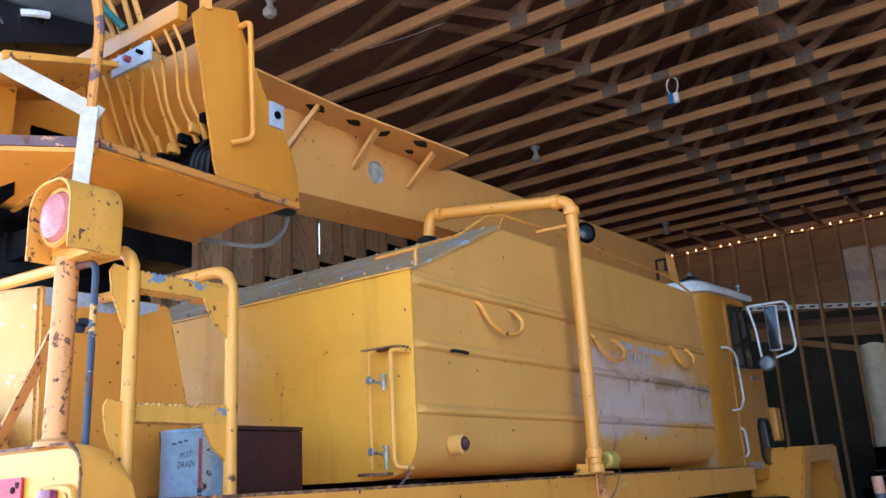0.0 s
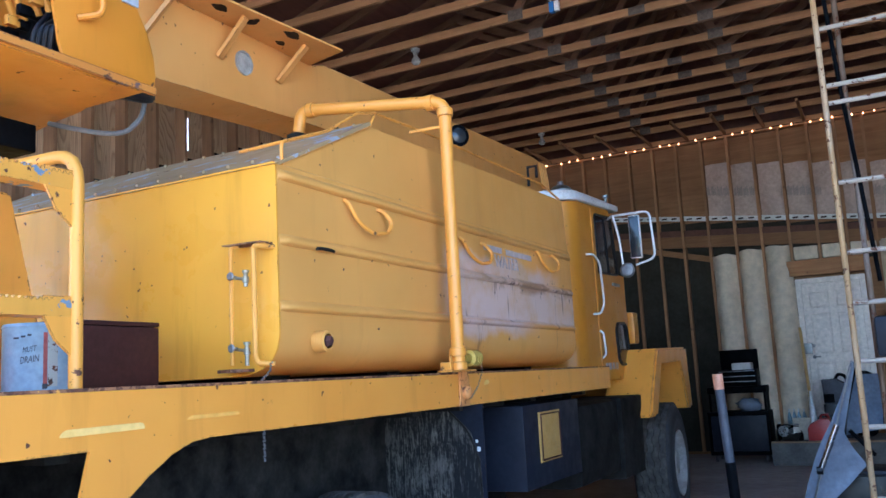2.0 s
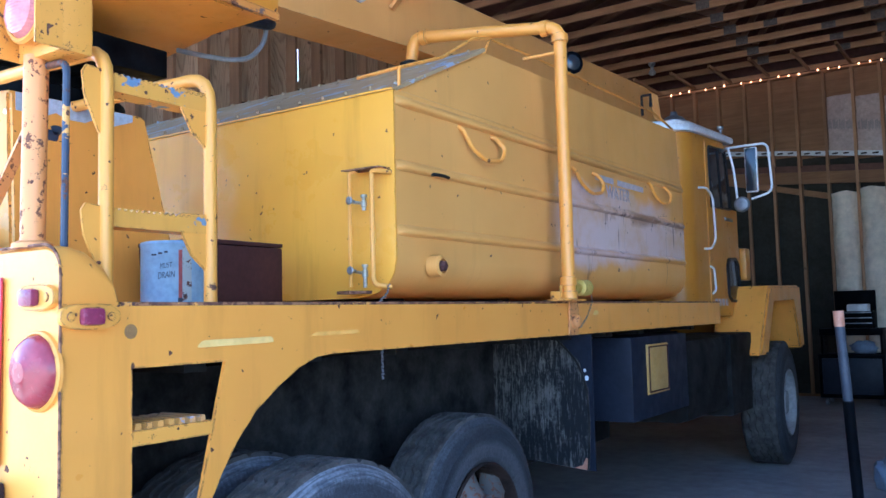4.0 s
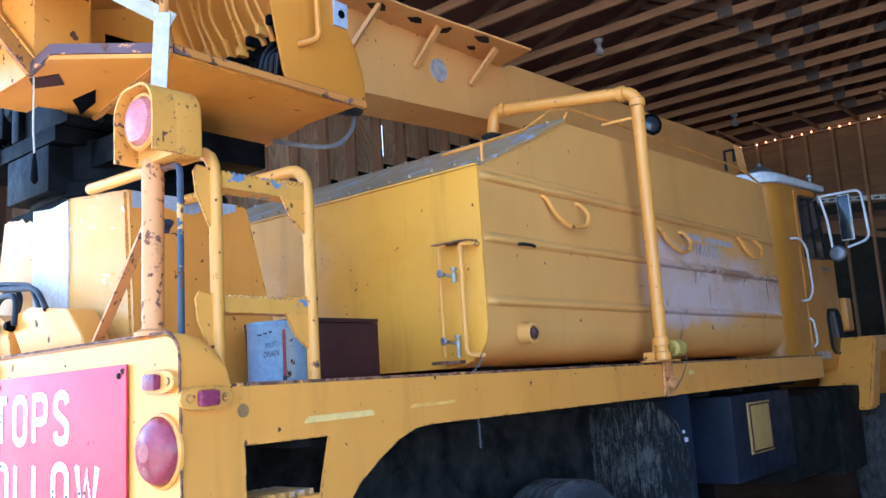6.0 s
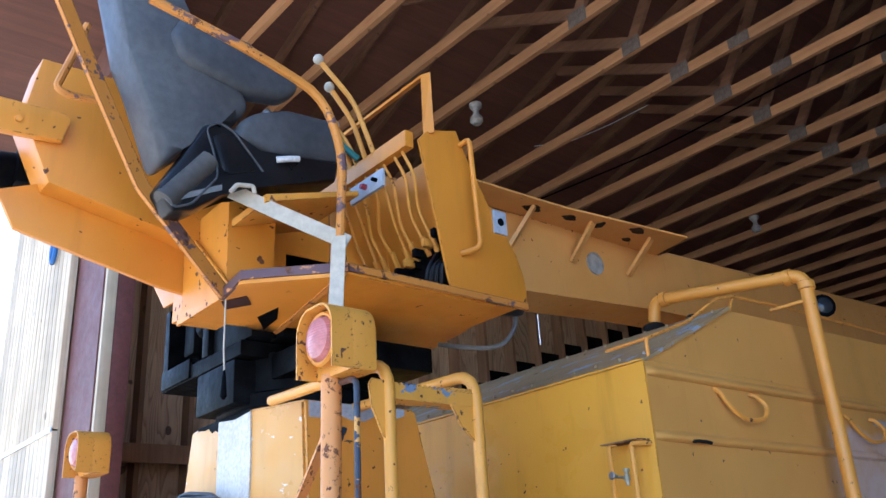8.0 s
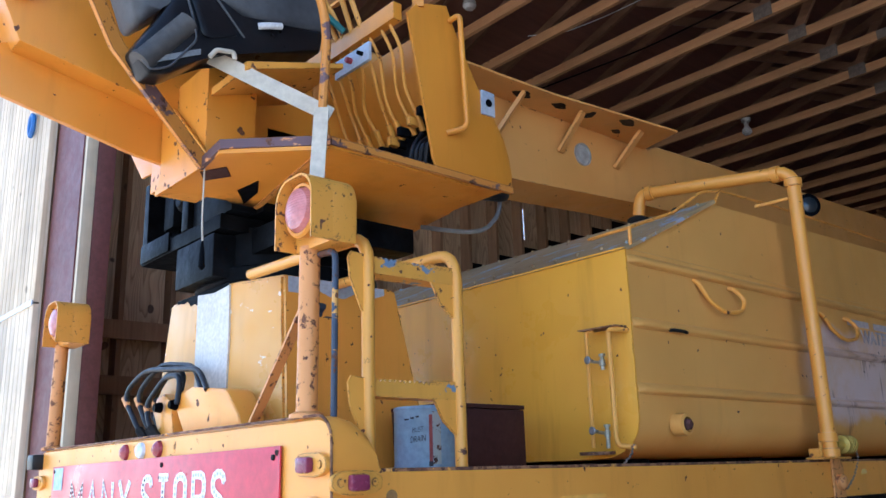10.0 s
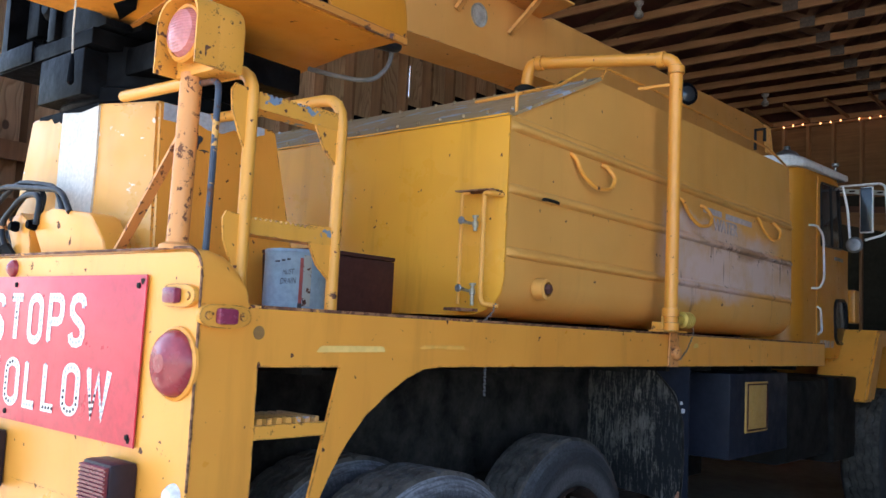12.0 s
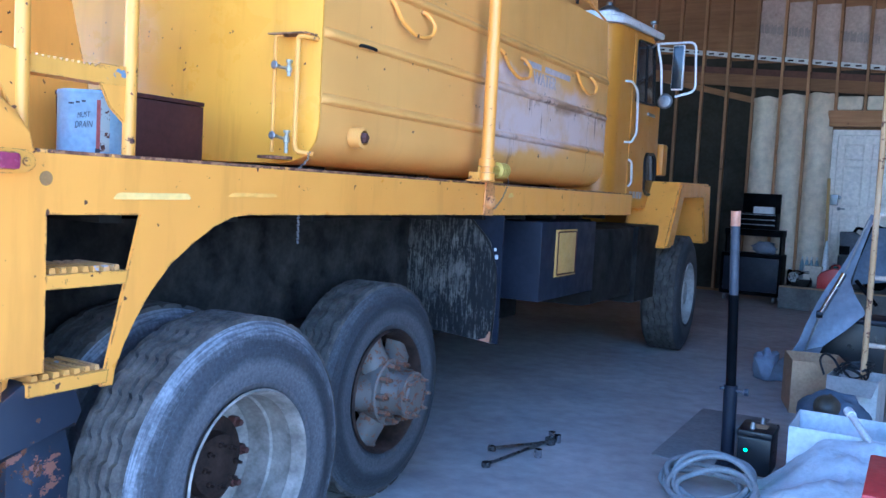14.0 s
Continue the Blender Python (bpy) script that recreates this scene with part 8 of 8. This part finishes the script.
# Grey-blue canopy leaning against a ladder frame.
canopy = empty("folded_canopy", (1.4, 5.9, 0), "grey-blue fabric canopy leaning with its metal pole", "canopy")
def along(pts, u):
    """A place on a polyline at share u of its points."""
    f = u * (len(pts) - 1)
    k = min(int(f), len(pts) - 2)
    return Vector(pts[k]).lerp(Vector(pts[k + 1]), f - k)


def drape(left, right, amp, folds, seed, n=36, m=18):
    """Cloth hung between two edges, with folds that run along it."""
    bm = bm_new()
    g = []
    for i in range(n + 1):
        u = i / n
        a, b = along(left, u), along(right, u)
        row = []
        for j in range(m + 1):
            v = j / m
            p = a.lerp(b, v)
            f = math.sin(math.pi * v) * amp * (0.3 + u)
            p += Vector((0.15, -1, 0.1)) * f * (math.sin(v * folds * math.tau + 2.2 * u + seed) + 1.4 * noise.noise(Vector((u * 4, v * 3, seed))))
            row.append(bm.verts.new((p.x, p.y, max(0.008, p.z))))
        g.append(row)
    for a, b in zip(g, g[1:]):
        for j in range(m):
            bm.faces.new((a[j], b[j], b[j + 1], a[j + 1]))
    return bm


EDGE_L = [(1.67, 5.75, 1.40), (1.58, 5.75, 1.16), (1.49, 5.75, 0.97), (1.42, 5.75, 0.85), (1.36, 5.75, 0.72), (1.30, 5.75, 0.56), (1.25, 5.75, 0.40), (1.20, 5.78, 0.31)]
EDGE_R = [(1.70, 5.74, 1.39), (1.65, 5.74, 1.2), (1.61, 5.75, 1.05), (1.57, 5.76, 0.90), (1.61, 5.84, 0.79), (1.69, 5.88, 0.66), (1.56, 5.84, 0.52), (1.42, 5.80, 0.39)]
part("fabric", drape(EDGE_L, EDGE_R, 0.014, 0.5, 0.4), M_tarp, canopy, smooth=80)
part("fabric_tail", drape([(1.20, 5.80, 0.315), (1.13, 5.9, 0.25), (1.06, 6.0, 0.16), (1.02, 6.1, 0.03)], [(1.42, 5.83, 0.39), (1.36, 5.9, 0.22), (1.28, 6.0, 0.06), (1.2, 6.05, 0.02)], 0.03, 1.0, 1.0, 14, 14), M_tarp, canopy, "crumpled lower end on the floor", smooth=80)
part("dark_panel", drape([(1.68, 5.98, 1.3), (1.60, 5.98, 1.02), (1.57, 5.98, 0.86)], [(1.84, 6.0, 1.3), (1.84, 6.0, 1.1), (1.82, 6.0, 0.90)], 0.01, 1.0, 1.0, 8, 8), M_bag, canopy, "dark blue mesh panel", smooth=80)
bm = bm_new()
bmesh.ops.create_uvsphere(bm, u_segments=32, v_segments=20, radius=1.0)
for v in bm.verts:
    n_ = noise.noise(v.co * 1.9) * 0.5 + abs(noise.noise(v.co * 4.3)) * 0.35
    v.co = Vector((0.985 + 0.10 * v.co.x * (1 + n_), 6.22 + 0.14 * v.co.y, max(0.004, 0.10 + 0.135 * v.co.z * (1 + n_) - 0.35 * (v.co.x * 0.1))))
part("fabric_fold", bm, M_tarp, canopy, "bunched corner of the fabric", smooth=50)
bm = bm_new()
tube(bm, [(1.665, 5.68, 1.36), (1.54, 5.68, 0.98), (1.40, 5.68, 0.66), (1.31, 5.70, 0.36)], 0.009, 10)
part("pole", bm, M_steel, canopy)
bm = bm_new()
tube(bm, [(1.535, 5.665, 0.96), (1.40, 5.665, 0.655)], 0.02, 12)
part("pole_sleeve", bm, M_chrome, canopy, "bright metal sleeve")
bm = bm_new()
lathe(bm, [(-0.022, 0.0), (-0.022, 0.028), (0.022, 0.028), (0.022, 0.0)], (1.392, 5.665, 0.645), "x", 10)
part("pole_joint", bm, M_plastic, canopy)
bm = bm_new()
tube(bm, [(1.60, 5.92, 0.90), (1.75, 5.95, 0.72)], 0.014, 8)
part("spreader_arm", bm, M_black, canopy)
# Dark box added to fill the shaded gap below the canopy hem.
tote = empty("storage_tote", (1.68, 6.25, 0), "dark plastic box added for the shade behind the canopy", "tote")
bm = bm_new()
prism(bm, [(1.38, 0.0), (1.92, 0.0), (1.95, 0.56), (1.35, 0.56)], "y", 6.05, 6.45, 0.02)
part("body", bm, M_plastic, tote)
bm = bm_new()
box(bm, 1.33, 1.97, 6.03, 6.47, 0.562, 0.60, 0.012)
part("lid", bm, M_bluebox, tote)
frame_l = empty("scaffold_frame", (2.0, 5.2, 0), "tall worn scaffold ladder frame with pale rungs", "scaffold")
for x, y, mt in ((1.74, 5.0, M_scaffold), (1.86, 5.45, M_shadepost), (2.75, 5.0, M_scaffold)):
    bm = bm_new()
    tube(bm, [(x, y, 0.0), (x, y, 4.4)], 0.019, 10)
    part("upright", bm, mt, frame_l)
for z in (0.55, 0.99, 1.4, 1.77, 2.1, 2.56, 3.1, 3.22, 3.62, 3.85):
    bm = bm_new()
    tube(bm, [(1.76, 5.0, z), (2.73, 5.0, z)], 0.016, 8)
    part("rung", bm, M_palerung, frame_l, "cream-white worn rung")
bm = bm_new()
tube(bm, [(1.8, 5.02, 3.95), (1.84, 5.02, 3.2), (1.9, 5.05, 2.35), (1.93, 5.05, 1.9)], 0.014, 8)
part("brace", bm, M_black, frame_l)
crate = empty("shelf_clutter", (2.1, 5.4, 1.2), "dark bin resting on the scaffold rungs", "bin")
bm = bm_new()
box(bm, 1.86, 2.4, 5.03, 5.4, 1.42, 1.68, 0.03)
part("bin", bm, M_bluebox, crate)

# By the end wall: roller tool chest, stacked things, step clutter.
chest = empty("tool_chest", (-0.17, 12.35, 0), "black roller tool chest with an open top box", "tool chest")
bm = bm_new()
box(bm, -0.6, 0.26, 12.1, 12.6, 0.1, 0.72, 0.012)
part("cabinet", bm, M_black, chest)
for x in (-0.52, 0.18):
    for y in (12.17, 12.53):
        bm = bm_new()
        lathe(bm, [(-0.02, 0.0), (-0.02, 0.05), (0.02, 0.05), (0.02, 0.0)], (x, y, 0.05), "x", 14)
        part("caster", bm, M_steel, chest)
bm = bm_new()
box(bm, -0.55, 0.22, 12.08, 12.098, 0.16, 0.66, 0.006)
part("front_panel", bm, M_bluebox, chest)
bm = bm_new()
box(bm, -0.42, 0.13, 12.25, 12.6, 1.08, 1.32, 0.01)
for i in range(3):
    box(bm, -0.40, 0.11, 12.235, 12.248, 1.09 + 0.075 * i, 1.155 + 0.075 * i, 0.004)
top = part("top_box", bm, M_black, chest)
bm = bm_new()
for i in range(3):
    box(bm, -0.40, 0.11, 12.222, 12.234, 1.145 + 0.075 * i, 1.155 + 0.075 * i, 0.003)
part("drawer_pulls", bm, M_steel, top)
bm = bm_new()
box(bm, -0.42, 0.13, 12.56, 12.6, 1.32, 1.62, 0.01)
part("open_lid", bm, M_black, top)
bm = bm_new()
box(bm, -0.22, 0.06, 12.3, 12.52, 1.3, 1.42, 0.02)
part("white_tray", bm, M_tape, top)
bm = bm_new()
box(bm, -0.58, 0.24, 12.15, 12.6, 0.98, 1.08, 0.01)
for x in (-0.57, 0.2):
    box(bm, x, x + 0.03, 12.2, 12.58, 0.72, 0.98)
part("upper_tray", bm, M_black, chest)
rag = empty("rag_bundle", (-0.02, 12.3, 0.72), "light blue rag bundle in the tool chest", "rag")
bm = bm_new()
bmesh.ops.create_uvsphere(bm, u_segments=18, v_segments=12, radius=1.0)
for v in bm.verts:
    n_ = noise.noise(v.co * 3.0) * 0.35
    v.co = Vector((-0.02 + 0.17 * v.co.x * (1 + n_), 12.3 + 0.12 * v.co.y, 0.8 + 0.1 * v.co.z * (1 + n_)))
part("cloth", bm, M_tarp, rag, smooth=80)
rc = empty("red_can", (0.9, 12.1, 0.3), "red fuel can on the door step", "can")
bm = bm_new()
prism(bm, [(0.76, 0.3), (1.06, 0.3), (1.06, 0.60), (0.94, 0.60), (0.80, 0.53), (0.76, 0.46)], "y", 11.98, 12.2, 0.03)
part("can_body", bm, M_red, rc)
bm = bm_new()
tube(bm, [(0.93, 12.09, 0.60), (0.95, 12.09, 0.645), (1.03, 12.09, 0.645), (1.04, 12.09, 0.60)], 0.014, 8, 0.02)
part("can_handle", bm, M_red, rc)
engine = empty("small_engine", (0.54, 12.1, 0.3), "small greasy engine with tangled hoses on the step", "engine")
bm = bm_new()
box(bm, 0.42, 0.68, 11.98, 12.22, 0.3, 0.40, 0.015)
part("crankcase", bm, M_frame, engine)
for k in range(5):
    bm = bm_new()
    lathe(bm, [(0, 0.0), (0, 0.085), (0.012, 0.085), (0.012, 0.0)], (0.56, 12.1, 0.404 + 0.028 * k), "z", 16)
    part("cooling_fin", bm, M_steel, engine)
bm = bm_new()
lathe(bm, [(0, 0.0), (0, 0.075), (0.05, 0.075), (0.06, 0.05), (0.06, 0.0)], (0.45, 11.95, 0.44), "y", 20)
part("flywheel_cover", bm, M_darkchrome, engine)
for a in (((0.38, 12.0, 0.31), (0.36, 11.98, 0.44), (0.46, 12.0, 0.54), (0.60, 12.02, 0.50), (0.68, 12.0, 0.40)), ((0.64, 11.97, 0.31), (0.70, 11.96, 0.42), (0.62, 11.98, 0.52), (0.50, 12.0, 0.47))):
    bm = bm_new()
    tube(bm, a, 0.012, 8, 0.06)
    part("hose", bm, M_black, engine)
bm = bm_new()
box(bm, 0.58, 0.69, 11.955, 11.975, 0.42, 0.50, 0.006)
part("cover_plate", bm, M_strap, engine)
def bottle(x, y, w, h, neck, mat, label):
    """Round bottle with a shoulder and a cap."""
    o = empty("bottle", (x, y, 0.3), label, "bottle", "bottles on the step")
    bm = bm_new()
    lathe(bm, [(0, 0.0), (0, w), (h * neck, w), (h * 0.9, w * 0.42), (h * 0.9, 0.0)], (x, y, 0.3), "z", 16)
    part("shell", bm, mat, o)
    bm = bm_new()
    lathe(bm, [(h * 0.9, 0.0), (h * 0.9, w * 0.36), (h, w * 0.34), (h, 0.0)], (x, y, 0.3), "z", 12)
    part("cap", bm, M_tape, o)


for k, x in enumerate((0.50, 0.565, 0.63, 0.70)):
    bottle(x, 12.42 + 0.02 * (k % 2), 0.03, 0.42, 0.72, M_bluecan, "pale blue bottle in a row on the step")
bottle(0.82, 12.36, 0.05, 0.67, 0.45, M_white, "tall white conical bottle on the step")
bottle(0.93, 12.44, 0.06, 0.36, 0.8, M_green, "teal plastic bottle on the step")
bottle(0.36, 12.3, 0.04, 0.25, 0.8, M_black, "black oil bottle on the step")
lid_box = empty("parts_tray", (0.72, 12.28, 0.3), "yellow-green tray of small parts", "tray")
bm = bm_new()
prism(bm, [(0.58, 0.3), (0.76, 0.3), (0.80, 0.6), (0.56, 0.6)], "y", 12.22, 12.36, 0.008)
part("tray", bm, M_strap, lid_box)
rack = empty("milk_crate", (1.14, 12.45, 0.3), "dark plastic crate standing on the step", "crate")
bm = bm_new()
box(bm, 0.98, 1.32, 12.3, 12.6, 0.3, 0.78, 0.012)
part("body", bm, M_plastic, rack)
caddy = empty("tool_caddy", (1.13, 12.42, 0.78), "grey and black tool basket with a handle", "basket")
bm = bm_new()
prism(bm, [(1.0, 0.78), (1.24, 0.78), (1.28, 1.06), (1.17, 1.13), (0.98, 1.12)], "y", 12.32, 12.54, 0.02)
part("body", bm, M_steelblue, caddy)
bm = bm_new()
box(bm, 0.99, 1.13, 12.305, 12.318, 0.80, 0.92, 0.006)
part("pocket", bm, M_black, caddy)
bm = bm_new()
tube(bm, [(1.16, 12.43, 1.12), (1.20, 12.43, 1.19), (1.28, 12.43, 1.17), (1.31, 12.43, 1.10)], 0.022, 8, 0.03)
part("handle", bm, M_black, caddy)
post = empty("timber_post", (0.76, 12.8, 0), "yellowish timber length leaning beside the door", "timber")
bm = bm_new()
tube(bm, [(0.80, 12.72, 0.3), (0.715, YB - 0.12, 1.9)], 0.03, 4)
part("length", bm, M_panel, post)
swt = empty("wall_switch", (0.78, YB - 0.06, 1.55), "small grey electrical box on a stud", "switch")
bm = bm_new()
box(bm, 0.74, 0.86, YB - 0.1, YB - 0.02, 1.5, 1.66, 0.006)
part("box", bm, M_steel, swt)
bag2 = empty("hanging_jacket", (1.55, 12.7, 0.9), "dark crumpled bundle before the door", "bundle")
bm = bm_new()
bmesh.ops.create_uvsphere(bm, u_segments=18, v_segments=12, radius=1.0)
for v in bm.verts:
    n_ = noise.noise(v.co * 2.5) * 0.4
    v.co = Vector((1.5 + 0.28 * v.co.x * (1 + n_), 12.6 + 0.2 * v.co.y, max(0.3, 0.75 + 0.45 * v.co.z * (1 + n_))))
part("cloth", bm, M_black, bag2, smooth=80)
